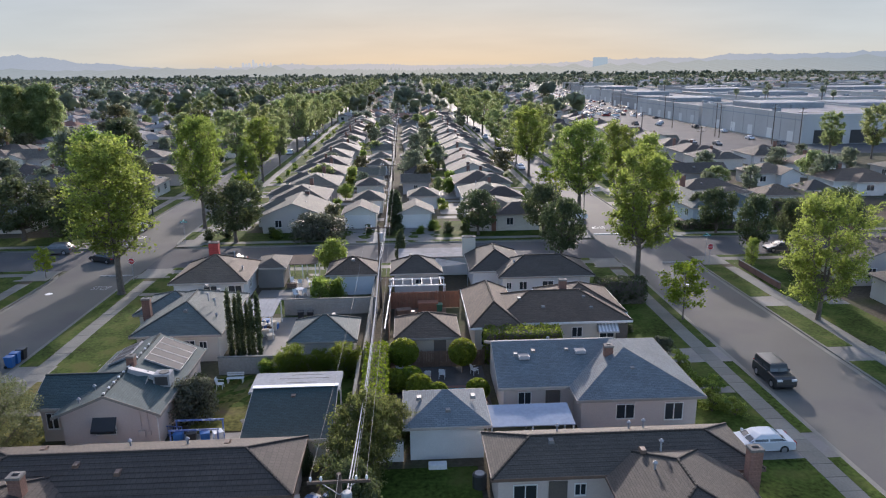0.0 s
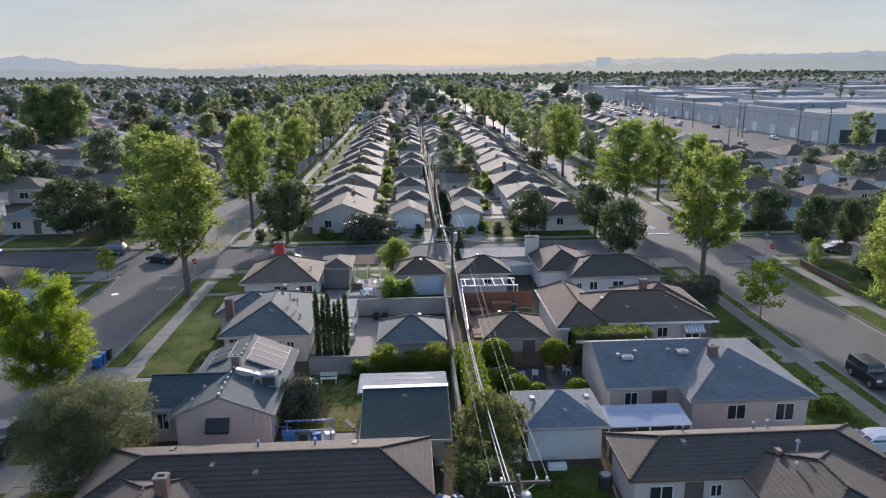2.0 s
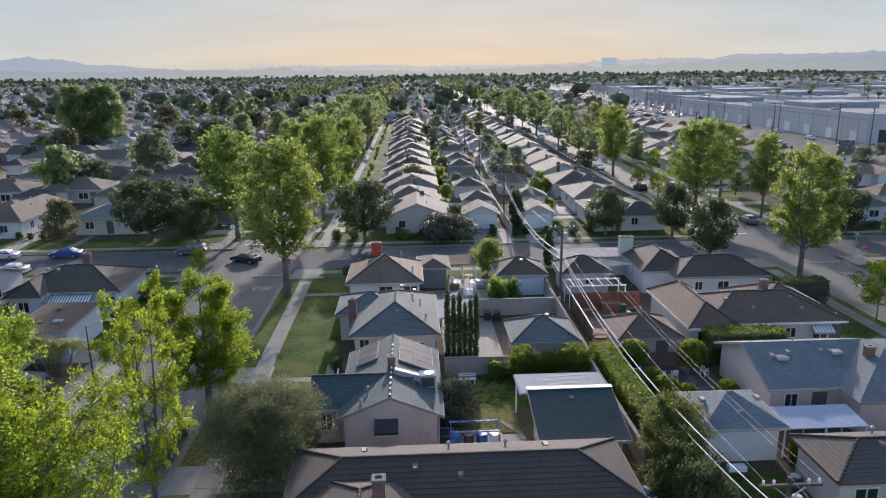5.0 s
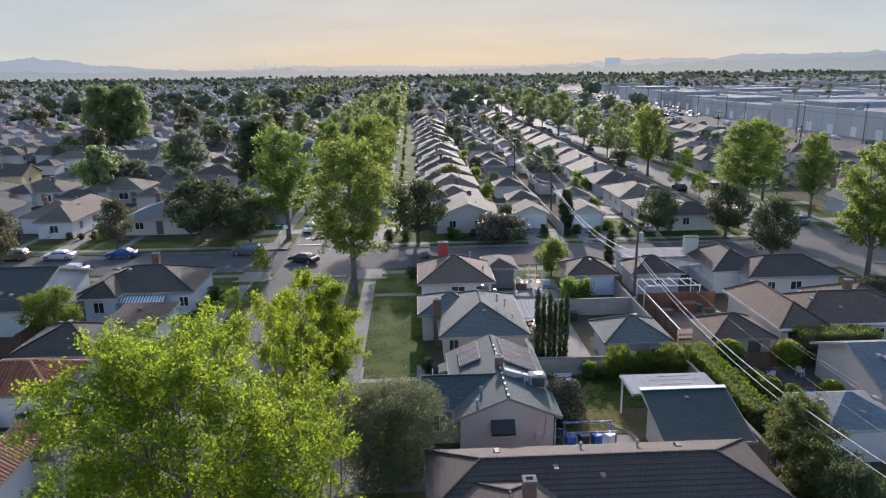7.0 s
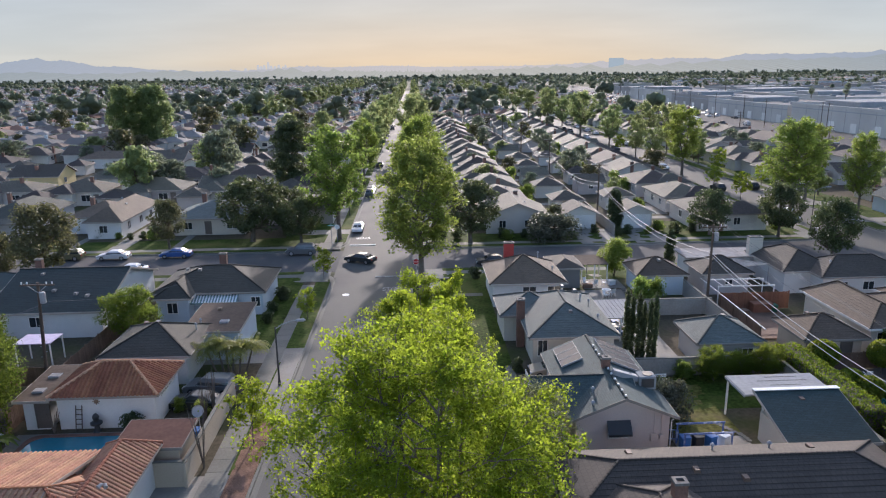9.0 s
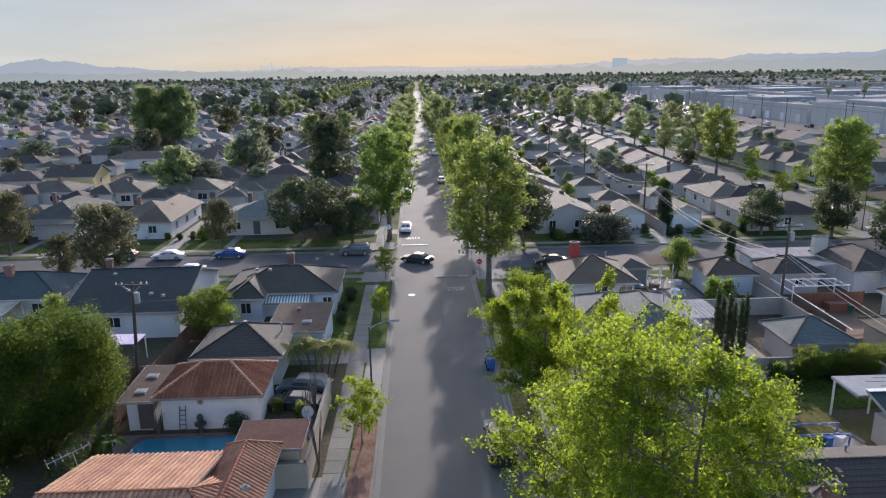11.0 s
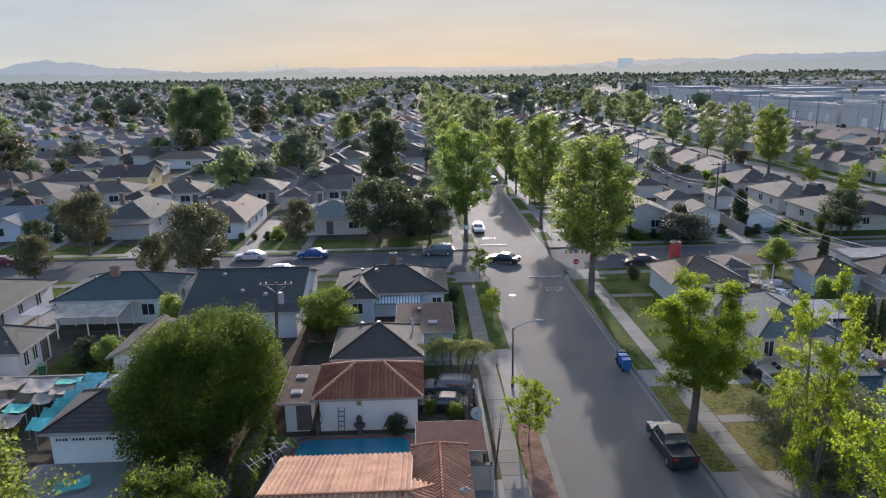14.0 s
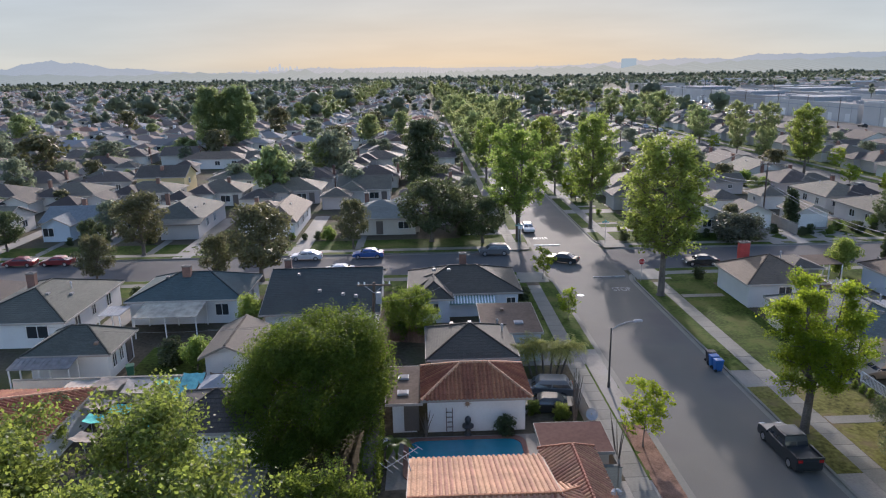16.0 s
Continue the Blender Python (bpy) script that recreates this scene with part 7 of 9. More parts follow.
def far_wood(name, label, trees, mat, lobes=8, leaf_count=230, size=0.5, category="trees", kind="stuff"):
    """Trees far off in one mesh: uneven clumps of foliage with loose leaves round them, on short trunks."""
    fv, ff, lv, b = [], [], [], 0
    for x, y, h, r in trees:
        k = lobes if y < 800 else max(4, lobes - 3)
        z = np.random.rand(k)
        a, q = np.random.rand(k) * 6.283, np.sqrt(np.random.rand(k)) * r * 0.62 * np.sin(np.pi * (0.25 + 0.6 * z))
        c = np.stack([x + q * np.cos(a), y + q * np.sin(a), h * (0.36 + 0.46 * z)], 1)
        rad = r * np.random.uniform(0.3, 0.52, k)
        for i in range(k):
            turn = np.linalg.qr(np.random.normal(size=(3, 3)))[0]
            p = LOBE_V * (1 + 0.3 * np.random.normal(size=(len(LOBE_V), 1)).clip(-1.4, 1.2)) @ turn * rad[i] * (0.72, 0.72, 0.62)
            fv.append(p + c[i])
            ff.append(LOBE_F + b)
            b += len(LOBE_V)
        trunk = np.array([(sx * 0.25, sy * 0.25, zz) for zz in (-0.2, h * 0.4) for sx, sy in ((-1, -1), (1, -1), (1, 1), (-1, 1))]) + (x, y, 0)
        fv.append(trunk)
        ff.append(np.array([(i, (i + 1) % 4, 4 + i) for i in range(4)] + [((i + 1) % 4, 4 + (i + 1) % 4, 4 + i) for i in range(4)]) + b)
        b += 8
        n = leaf_count if y < 700 else leaf_count // 3
        vv, _ = leaves(c, rad * 1.1, n, max(size, y / 1150), 0.9, 0.65, ruffle=0.45)
        lv.append(vv)
    V, T = np.concatenate(fv), np.concatenate(ff)
    L = np.concatenate(lv)
    me = bpy.data.meshes.new(name)
    me.vertices.add(len(V) + len(L))
    me.vertices.foreach_set("co", np.concatenate([V, L]).astype(np.float32).ravel())
    idx = np.concatenate([T.ravel(), np.arange(len(L)) + len(V)]).astype(np.int32)
    me.loops.add(len(idx))
    me.loops.foreach_set("vertex_index", idx)
    start = np.concatenate([np.arange(0, 3 * len(T), 3), 3 * len(T) + np.arange(0, len(L), 4)]).astype(np.int32)
    me.polygons.add(len(start))
    me.polygons.foreach_set("loop_start", start)
    me.update(calc_edges=True)
    me.materials.append(mat)
    return tagged(new(name, me), label, category, kind=kind)


def spots(n, y0, y1, x_share, h0, h1, seed):
    r = random.Random(seed)
    out = []
    while len(out) < n:
        y = y0 + (y1 - y0) * r.random() ** 1.1
        x = r.uniform(-1, 1) * (x_share * y + 40)
        if (LW < x < LE or RW < x < RE) or x > 88 + swing(y) and y < 1000:
            continue
        h = h0 + (h1 - h0) * r.random() ** 2.2
        out.append((x, y, h, h * r.uniform(0.42, 0.6)))
    return out


np.random.seed(4)
far_wood("far_trees", "distant dark garden trees between the roofs", spots(520, 335, 1500, 0.66, 5, 17, 1), LEAF_HAZED_DARK)
far_wood("far_trees", "distant lighter green garden trees", spots(300, 335, 1300, 0.6, 4.5, 14, 2), LEAF_HAZED)
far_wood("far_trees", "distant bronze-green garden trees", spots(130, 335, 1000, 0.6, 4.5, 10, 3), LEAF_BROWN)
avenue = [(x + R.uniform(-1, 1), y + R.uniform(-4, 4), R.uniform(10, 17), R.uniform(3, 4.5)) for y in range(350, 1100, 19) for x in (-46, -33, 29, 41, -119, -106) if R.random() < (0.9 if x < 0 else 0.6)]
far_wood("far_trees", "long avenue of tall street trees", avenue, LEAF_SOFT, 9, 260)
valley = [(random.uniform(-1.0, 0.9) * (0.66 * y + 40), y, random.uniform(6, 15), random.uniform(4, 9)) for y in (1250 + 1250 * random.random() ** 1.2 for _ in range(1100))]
far_wood("far_wood", "wooded floor of the valley", [v for v in valley if not (LW < v[0] < LE)], LEAF_HAZED_DARK, 6, 150, 1.0)
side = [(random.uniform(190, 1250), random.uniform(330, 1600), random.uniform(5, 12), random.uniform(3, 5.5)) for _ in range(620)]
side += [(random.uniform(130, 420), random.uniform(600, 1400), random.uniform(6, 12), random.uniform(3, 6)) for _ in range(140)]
far_wood("far_trees", "trees beyond the warehouses", [v for v in side if v[0] > 262 and (v[1] > 540 or v[0] > 400) or v[1] > 720], LEAF_HAZED_DARK)


# warehouses along the arterial road
def warehouse(x0, x1, y0, y1, h, label, wall, roofing):
    w = thing("warehouse", (x0 + x1) / 2, (y0 + y1) / 2, 0, 0, label, "warehouse")
    a, b = (x1 - x0) / 2, (y1 - y0) / 2
    bm = bmesh.new()
    box(bm, -a, a, -b, b, -0.2, h)
    part("wall", bm, wall, w)
    bm = bmesh.new()
    for s in ((-a - 0.1, a + 0.1, -b - 0.1, -b + 0.3), (-a - 0.1, a + 0.1, b - 0.3, b + 0.1), (-a - 0.1, -a + 0.3, -b + 0.3, b - 0.3), (a - 0.3, a + 0.1, -b + 0.3, b - 0.3)):
        box(bm, *s, h, h + 0.9)
    part("parapet", bm, wall, w)
    bm = bmesh.new()
    box(bm, -a + 0.3, a - 0.3, -b + 0.3, b - 0.3, h, h + 0.15)
    part("roof", bm, roofing, w)
    if b > 30:  # a taller section with its own roof
        bm = bmesh.new()
        soft_box(bm, -a * 0.6, a * 0.5, b * 0.2, b * 0.8, h, h + 2.2, 0.3)
        part("clerestory", bm, METAL_WHITE, w)
    for k in range(int(a * b / 230) + 2):
        bm = bmesh.new()
        x, y = random.uniform(-a + 3, a - 3), random.uniform(-b + 3, b - 3)
        soft_box(bm, x - 1.2, x + 1.2, y - 0.9, y + 0.9, h + 0.15, h + 1.4, 0.08)
        part("roof_unit", bm, METAL_WHITE, w)
    for k in range(max(1, int(2 * b / 14))):
        y = -b + 7 + k * 14
        if y < b - 2:
            bm = bmesh.new()
            box(bm, -a - 0.05, -a + 0.1, y - 1.8, y + 1.8, 0.1, 3.6)
            part("loading_door", bm, GARAGE_DOOR, w)
    if x0 < 140:
        for k in range(int(2 * b / 9)):  # joints of the wall slabs
            bm = bmesh.new()
            box(bm, -a - 0.06, -a + 0.05, -b + 4.5 + k * 9, -b + 4.7 + k * 9, 0, h + 0.5)
            part("wall_joint", bm, DEPOT["grey"], w)
        bm = bmesh.new()
        box(bm, -a - 0.08, -a + 0.05, -b, b, h - 1.3, h - 0.9)
        part("wall_band", bm, DEPOT["blue"], w)
        # Black panels on the south wall stand for the shade inside loading bays.
        for x in (-a * 0.62, -a * 0.1, a * 0.45):
            bm = bmesh.new()
            box(bm, x - 5.0, x + 5.0, -b - 0.06, -b + 0.1, 0.0, 4.4)
            part("loading_bay", bm, PLASTIC_BLACK, w, "black panel standing for the shade in a loading bay")
    return w


for x0, x1, y0, y1, h, wall in ((130.2, 178, 222, 301, 8.7, "white"), (131, 175, 306, 390, 7.2, "white"), (181, 235, 240, 330, 7.0, "blue"), (131, 170, 398, 470, 7.5, "grey"), (178, 240, 345, 420, 8.5, "white"), (131, 175, 480, 590, 8.0, "white"), (182, 260, 440, 540, 7.0, "cream"), (131, 165, 640, 700, 7, "grey"), (210, 290, 600, 660, 7, "grey"), (140, 185, 790, 850, 7, "cream"), (260, 350, 300, 400, 7, "cream"), (270, 380, 420, 520, 8, "white"), (420, 500, 480, 560, 8, "white"), (340, 410, 640, 700, 7, "grey")):
    warehouse(x0 + swing(y0), x1 + swing(y0), y0, y1, h, "long flat-roofed pale warehouse", DEPOT[wall], (FLAT_ROOF, FLAT_ROOF, FLAT_GREY)[int(x0 + y0) % 3])
swinging("pavement", CONCRETE, "concrete pavement beside the warehouses", "pavement", 127, 129.9, 197, 1400, -0.3, 0.0)
swinging("lot", CROSS_ASPHALT, "asphalt yard around the warehouses", "yard", 130, 520, 197, 1000, -0.3, -0.13)

# the hazy evening sky low over the horizon, far behind everything
def sky_backdrop():
    m = bpy.data.materials.new("evening_haze")
    m.use_nodes = True
    n, l = m.node_tree.nodes, m.node_tree.links
    n.remove(n["Principled BSDF"])
    em, geo, sep = n.new("ShaderNodeEmission"), n.new("ShaderNodeNewGeometry"), n.new("ShaderNodeSeparateXYZ")
    l.new(geo.outputs["Position"], sep.inputs[0])
    up, side = n.new("ShaderNodeMapRange"), n.new("ShaderNodeMath")
    up.inputs["From Max"].default_value = 640
    l.new(sep.outputs["Z"], up.inputs["Value"])
    cloud, mp = n.new("ShaderNodeTexNoise"), n.new("ShaderNodeMapping")
    mp.inputs["Scale"].default_value = (0.0005, 0.0005, 0.004)
    l.new(geo.outputs["Position"], mp.inputs[0]), l.new(mp.outputs[0], cloud.inputs["Vector"])
    cloud.inputs["Scale"].default_value, cloud.inputs["Detail"].default_value = 2.0, 4
    ramps = []
    for stops in (((0, (0.637, 0.541, 0.378)), (0.12, (0.715, 0.560, 0.353)), (0.3, (0.695, 0.578, 0.403)), (0.62, (0.599, 0.560, 0.452)), (1, (0.531, 0.541, 0.493))), ((0, (0.502, 0.503, 0.436)), (0.15, (0.579, 0.560, 0.452)), (0.4, (0.541, 0.560, 0.493)), (1, (0.453, 0.503, 0.493)))):
        r = n.new("ShaderNodeValToRGB")
        e = r.color_ramp.elements
        while len(e) < len(stops):
            e.new(0.5)
        for i, (p, c) in enumerate(stops):
            e[i].position, e[i].color = p, (*c, 1)
        l.new(up.outputs[0], r.inputs[0])
        ramps.append(r)
    far = n.new("ShaderNodeMapRange")
    far.interpolation_type = "SMOOTHSTEP"
    far.inputs["From Min"].default_value, far.inputs["From Max"].default_value = 300, 2900
    off, ab = n.new("ShaderNodeMath"), n.new("ShaderNodeMath")
    off.operation, ab.operation = "ADD", "ABSOLUTE"
    off.inputs[1].default_value = -250
    l.new(sep.outputs["X"], off.inputs[0]), l.new(off.outputs[0], ab.inputs[0]), l.new(ab.outputs[0], far.inputs["Value"])
    mix = n.new("ShaderNodeMix")
    mix.data_type = "RGBA"
    l.new(far.outputs[0], mix.inputs["Factor"]), l.new(ramps[0].outputs[0], mix.inputs["A"]), l.new(ramps[1].outputs[0], mix.inputs["B"])
    cm = n.new("ShaderNodeMapRange")
    cm.inputs["From Min"].default_value, cm.inputs["From Max"].default_value = 0.35, 0.7
    cm.inputs["To Min"].default_value, cm.inputs["To Max"].default_value = 0.565, 0.615
    l.new(cloud.outputs["Fac"], cm.inputs["Value"])
    l.new(mix.outputs["Result"], em.inputs["Color"]), l.new(cm.outputs[0], em.inputs["Strength"])
    l.new(em.outputs[0], n["Material Output"].inputs["Surface"])
    v, q = [], []
    for i in range(41):
        a = radians(-46 + 92 * i / 40)
        x, y = 4700 * math.tan(a) if abs(a) < 0.75 else 4700 * math.copysign(math.tan(0.75), a), 4750
        v += [(x, y, -60), (x, y, 900)]
    q = [(2 * i, 2 * i + 2, 2 * i + 3, 2 * i + 1) for i in range(40)]
    return tagged(sheet_mesh("backdrop", v, q, m), "hazy peach evening sky above the horizon", "sky", kind="structure")


sky_backdrop()

# far hills, towers of the city centre
def ridge(name, label, y, heights, mat, trees=7.0):
    """A chain of hills from (place along x, height) pairs, with the ragged line of trees along its top."""
    n = 1500
    x0, x1 = heights[0][0], heights[-1][0]
    v, q = [], []
    for i in range(n + 1):
        x = x0 + (x1 - x0) * i / n
        h = float(np.interp(x, [p[0] for p in heights], [p[1] for p in heights]))
        h += 3 * noise.noise((x / 150, y / 500, 0)) + 1.5 * noise.noise((x / 40, 3, 1))
        h += trees * min(1, max(0, 0.55 + 1.4 * noise.noise((x / 70, 9, 4)))) * max(0, 0.15 + noise.noise((x / 9, 7, 2)) + 0.5 * noise.noise((x / 4.3, 2, 2)))
        v += [(x, y - 500, -3), (x, y, max(4, h)), (x, y + 300, max(2, h * 0.6))]
    for i in range(n):
        b = 3 * i
        q += [(b, b + 3, b + 4, b + 1), (b + 1, b + 4, b + 5, b + 2)]
    return tagged(sheet_mesh(name, v, q, mat), label, "hills", kind="structure")


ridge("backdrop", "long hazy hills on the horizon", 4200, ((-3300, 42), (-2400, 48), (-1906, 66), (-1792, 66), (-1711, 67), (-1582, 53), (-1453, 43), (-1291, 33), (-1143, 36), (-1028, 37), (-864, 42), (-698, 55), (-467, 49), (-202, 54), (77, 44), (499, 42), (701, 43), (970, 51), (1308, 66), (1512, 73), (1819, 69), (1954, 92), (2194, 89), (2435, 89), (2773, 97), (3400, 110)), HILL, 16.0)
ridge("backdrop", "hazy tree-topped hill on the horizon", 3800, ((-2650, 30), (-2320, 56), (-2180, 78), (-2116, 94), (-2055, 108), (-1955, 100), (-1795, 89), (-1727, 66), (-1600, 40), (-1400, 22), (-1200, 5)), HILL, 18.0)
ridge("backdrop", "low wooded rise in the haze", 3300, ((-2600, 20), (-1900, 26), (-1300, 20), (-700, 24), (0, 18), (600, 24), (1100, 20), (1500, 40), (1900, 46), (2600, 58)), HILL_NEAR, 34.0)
for x, w, h in ((-1010, 15, 84), (-991, 13, 76), (-972, 16, 82), (-946, 13, 104), (-928, 15, 78), (-905, 17, 74), (-880, 15, 84), (-853, 14, 70), (-838, 12, 82), (-1089, 17, 62), (-1180, 15, 60)):
    bm = bmesh.new()
    h *= 0.86
    soft_box(bm, -w / 2, w / 2, -10, 10, 0, h * 0.86, 1.2)
    soft_box(bm, -w * 0.34, w * 0.34, -7, 7, h * 0.86 - 1, h, 1.0)
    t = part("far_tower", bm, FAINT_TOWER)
    t.location = (x, 4550, 0)
    tagged(t, "hazy office tower on the horizon", "tower", "far city towers")
bm = bmesh.new()
soft_box(bm, -33, 33, -20, 20, 0, 73, 2)
for k in range(14):
    box(bm, -33.4, 33.4, -20.4, 20.4, 4 + k * 4.9, 6.2 + k * 4.9)
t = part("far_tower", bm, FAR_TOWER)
t.location = (1003, 3600, 0)
tagged(t, "broad hazy office block on the horizon", "tower")


# fan palms standing among the warehouses
def fan_palm(x, y, h):
    t = thing("palm", x, y, 0, 0, "tall fan palm with a shaggy crown", "palm", "tall palms")
    bm = bmesh.new()
    tube(bm, ((0, 0, -0.2), (0.1, 0, h * 0.5), (0, 0, h)), (0.3, 0.22, 0.2), 7)
    part("trunk", bm, BARK, t)
    r = np.random.RandomState(int(x + y))
    vs = []
    for k in range(70):
        a, e = r.rand() * 6.28, r.uniform(-1.2, 1.2)
        d = np.array((math.cos(a) * math.cos(e), math.sin(a) * math.cos(e), math.sin(e)))
        s = np.cross(d, (0, 0, 1.0))
        s = s / (np.linalg.norm(s) + 1e-6) * 0.5
        o = np.array((0, 0, h))
        vs += [o + d * 0.4, o + d * 1.3 + s, o + d * 1.9 + (0, 0, -0.4), o + d * 1.3 - s]
    sheet_mesh("crown", np.array(vs), np.arange(len(vs)).reshape(-1, 4), LEAF_HAZED, t)


for x, y, h in ((181, 345, 13), (186, 352, 15), (179, 372, 12), (205, 336, 14), (212, 338, 12), (240, 335, 13), (246, 340, 14), (262, 345, 12), (252, 410, 15), (290, 410, 13), (300, 405, 12), (176, 470, 15), (178, 590, 16), (300, 540, 14), (186, 720, 16)):
    fan_palm(x, y, h)

# ---- near trees and hedges ----
plant("near_a", -34.0, 22.5, 17.6, 0.97)
plant("near_b", -33.0, 34.8, 15.4, 0.68)
plant("near_c", -33.9, 47.8, 11.8)
plant("plane_a", -33.6, 78.6, 18, 1.12)
plant("plane_b", 28.0, 79.5, 16)
plant("plane_c", 41.6, 64.0, 13.0, 0.92)
plant("young", 28.0, 65.2, 6.2, 1.2)
plant("young", -45.8, 46.5, 5.0)
plant("young", -45.8, 86.0, 4.0, label="small street tree with dark green leaves")
plant("young", -45.7, 71.5, 3.4)
plant("magnolia", -26.0, 102.9, 9.3, 1.05)
plant("magnolia", 20.8, 102.2, 8.2, 0.9)
plant("magnolia", 20.5, 87.9, 8.5, 0.8)
plant("magnolia", 11.0, 104.2, 7.0, 1.0)
plant("blossom", -13.4, 103.2, 4.0, 1.5)
plant("magnolia", -59.2, 106.8, 9.8, 1.15)
plant("magnolia", -51.6, 105.4, 6.9, 1.1)
plant("magnolia", -55.2, 113.0, 7.5, 1.0)
plant("bronze", -101.0, 102.6, 9.0)
plant("bronze", -80.8, 88.2, 9.6, 1.02)
plant("bronze", -86.2, 88.1, 6.0, 0.8)
plant("bronze", -101.2, 88.4, 6.2, 0.85)
plant("magnolia", -123.0, 107.0, 6.0)
plant("bronze", -70.8, 103.6, 7.2, 0.8)
plant("magnolia", -108.0, 99.0 + 3.5, 5.5, 0.8)
plant("fat_cypress", -2.0, 110.4, 6.0, 1.4)
plant("fat_cypress", -1.0, 88.4, 4.6)
plant("giant", -123.0, 247, 21.2, 1.0, label="huge old tree towering over the roofs")
plant("giant", -131.5, 243, 21.0, 0.95, 140, "huge old tree towering over the roofs")
willow = plant("willow", -68.6, 48.5, 9.0, 1.0, 0)
for limb in willow.children:  # the whole tree leans east
    limb.data.transform(Matrix(((1, 0, 0.34, -1.5), (0, 1, 0, 0), (0, 0, 1, 0), (0, 0, 0, 1))))
plant("olive", -28.5, 41.5, 6.2)
plant("walnut", -71.6, 24.2, 14.8, 1.08)
plant("garden", -66.0, 34.5, 6.0)
plant("garden", -61.8, 66.8, 5.2, 0.95)
plant("magnolia", 45.5, 74.0, 5.5, 0.8)
plant("magnolia", 47.9, 102.0, 7.0, 0.95)
plant("magnolia", 47.2, 89.0, 8.3, 0.66)
plant("magnolia", 52.2, 89.0, 7.6, 0.52)
plant("magnolia", 49.0, 112.0, 4.6, 0.7)
plant("bright_far", 89.5, 147.0, 7.0, 1.1)
plant("dark_far", 70.3, 136.3, 5.6, 0.9)
plant("plane_c", 43.5, 82.0, 4.2, 0.6)
plant("magnolia", 58.8, 89.0, 9.0, 1.0)
for x, y, h in ((-15.95, 58.3, 6.7), (-15.4, 58.5, 6.0), (-14.9, 58.2, 6.4), (-14.4, 58.4, 5.4), (-13.95, 58.1, 5.8), (-13.45, 58.3, 6.3)):
    plant("cypress", x, y, h, 0.82)
for x, y, h, s in ((-12.2, 54.6, 1.6, 0.9), (-9.8, 73.0, 3.2, 0.7), (-8.2, 73.6, 2.8, 0.7)):
    plant("shrub", x, y, h, s)
plant("garden", -9.9, 54.0, 2.9, 0.9)
plant("garden", -7.6, 54.2, 2.4, 0.9)
plant("garden", -5.6, 53.9, 3.0, 0.85)
plant("citrus", -9.6, 84.0, 4.6, 0.9)
plant("blossom", -16.2, 47.5, 3.2, 0.8)
plant("shrub_dark", -16.4, 50.0, 2.4, 0.8)
plant("ball", -0.6, 54.4, 3.1, 1.1)
plant("ball", 4.4, 54.2, 3.0, 1.05)
for x, y, h, s in ((-1.3, 51.0, 1.9, 0.95), (0.0, 51.4, 1.9, 0.95), (0.6, 49.9, 1.9, 1.0), (2.1, 49.2, 1.5, 0.95), (5.2, 49.2, 1.7, 1.0)):
    plant("low_ball", x, y, h, s)
hedge(-64.6, -63.6, 41.6, 48.8, 2.4, None, "overgrown ivy hedge along the pool yard", 150, 0.1)
hedge(-3.7, -1.9, 44.0, 56.0, 2.3, TOPIARY, "tall clipped yellow-green boundary hedge")
hedge(6.6, 13.2, 55.6, 57.6, 2.9, None, "long clipped box hedge behind the brown-roofed house")
hedge(20.6, 25.9, 70.2, 72.2, 2.7, LEAF_DARK, "dark square-cut hedge by the pavement")
for x, y, h in ((22.6, 46.0, 1.6), (23.6, 48.8, 1.5), (22.4, 50.6, 1.3), (24.0, 45.2, 1.3), (22.9, 53.5, 1.6)):
    plant("pine_bush", x, y, h)
plant("blossom", 22.8, 56.8, 1.6, 0.9)
plant("shrub", 17.6, 58.2, 1.0, 0.9)
plant("shrub", 15.6, 58.2, 0.9, 0.8)
for x, y, h, s, k in ((-3.0, 39.4, 5.4, 0.85, "small_olive"), (-3.6, 36.2, 4.6, 1.0, "small_olive"), (-3.4, 33.0, 4.8, 0.5, "glossy"), (-1.6, 41.6, 4.0, 0.95, "small_olive")):
    plant(k, x, y, h, s)
plant("shrub_dark", -7.0, 39.6, 2.0, 0.6)
plant("citrus", -8.6, 30.5, 3.0, 0.8)
palm_clump(-50.3, 58.3, 3.6)
for x, y, h in ((-52.5, 51.6, 1.2), (-50.6, 50.6, 1.4)):
    plant("shrub", x, y, h, 0.8)

# ---- poles, cables, lamps ----
POLES = ((-3.2, 26.4, 8.4), (-3.1, 71.5, 9.2), (-3.1, 117.0, 9.6), (-3.1, 160.0, 9.6), (-3.1, 203.0, 9.6), (-3.1, 246.0, 9.6), (-3.1, 289.0, 9.6), (-3.1, 332.0, 9.6))
for k, (x, y, h) in enumerate(POLES):
    utility_pole(x, y, h, arms=(0.25,) if k else (0.3,), transformer=k in (0, 1))
for (xa, ya, ha), (xb, yb, hb) in zip(POLES, POLES[1:]):
    for dx, dz, sag in ((-1.2, 0.0, 1.0), (1.2, 0.0, 1.05), (0.75, 0.0, 0.95)):
        wire((xa + dx, ya - 0.145, ha + dz), (xb + dx, yb - 0.145, hb + dz), sag, 0.01)
    low = 1.9 if ya < 30 else 3.1  # the telephone bundles hang well below the power lines
    wire((xa + 0.1, ya, ha - low), (xb + 0.1, yb, hb - 3.1), 1.8, 0.036, "thick bundled telephone cable", GALV)
    wire((xa + 0.1, ya, ha - low - 0.7), (xb + 0.1, yb, hb - 3.4), 1.9, 0.028, "slim bundled grey telephone cable", GALV)
wire((-3.2, 26.4, 8.4), (-3.0, -8.0, 9.2), 0.8, 0.012)
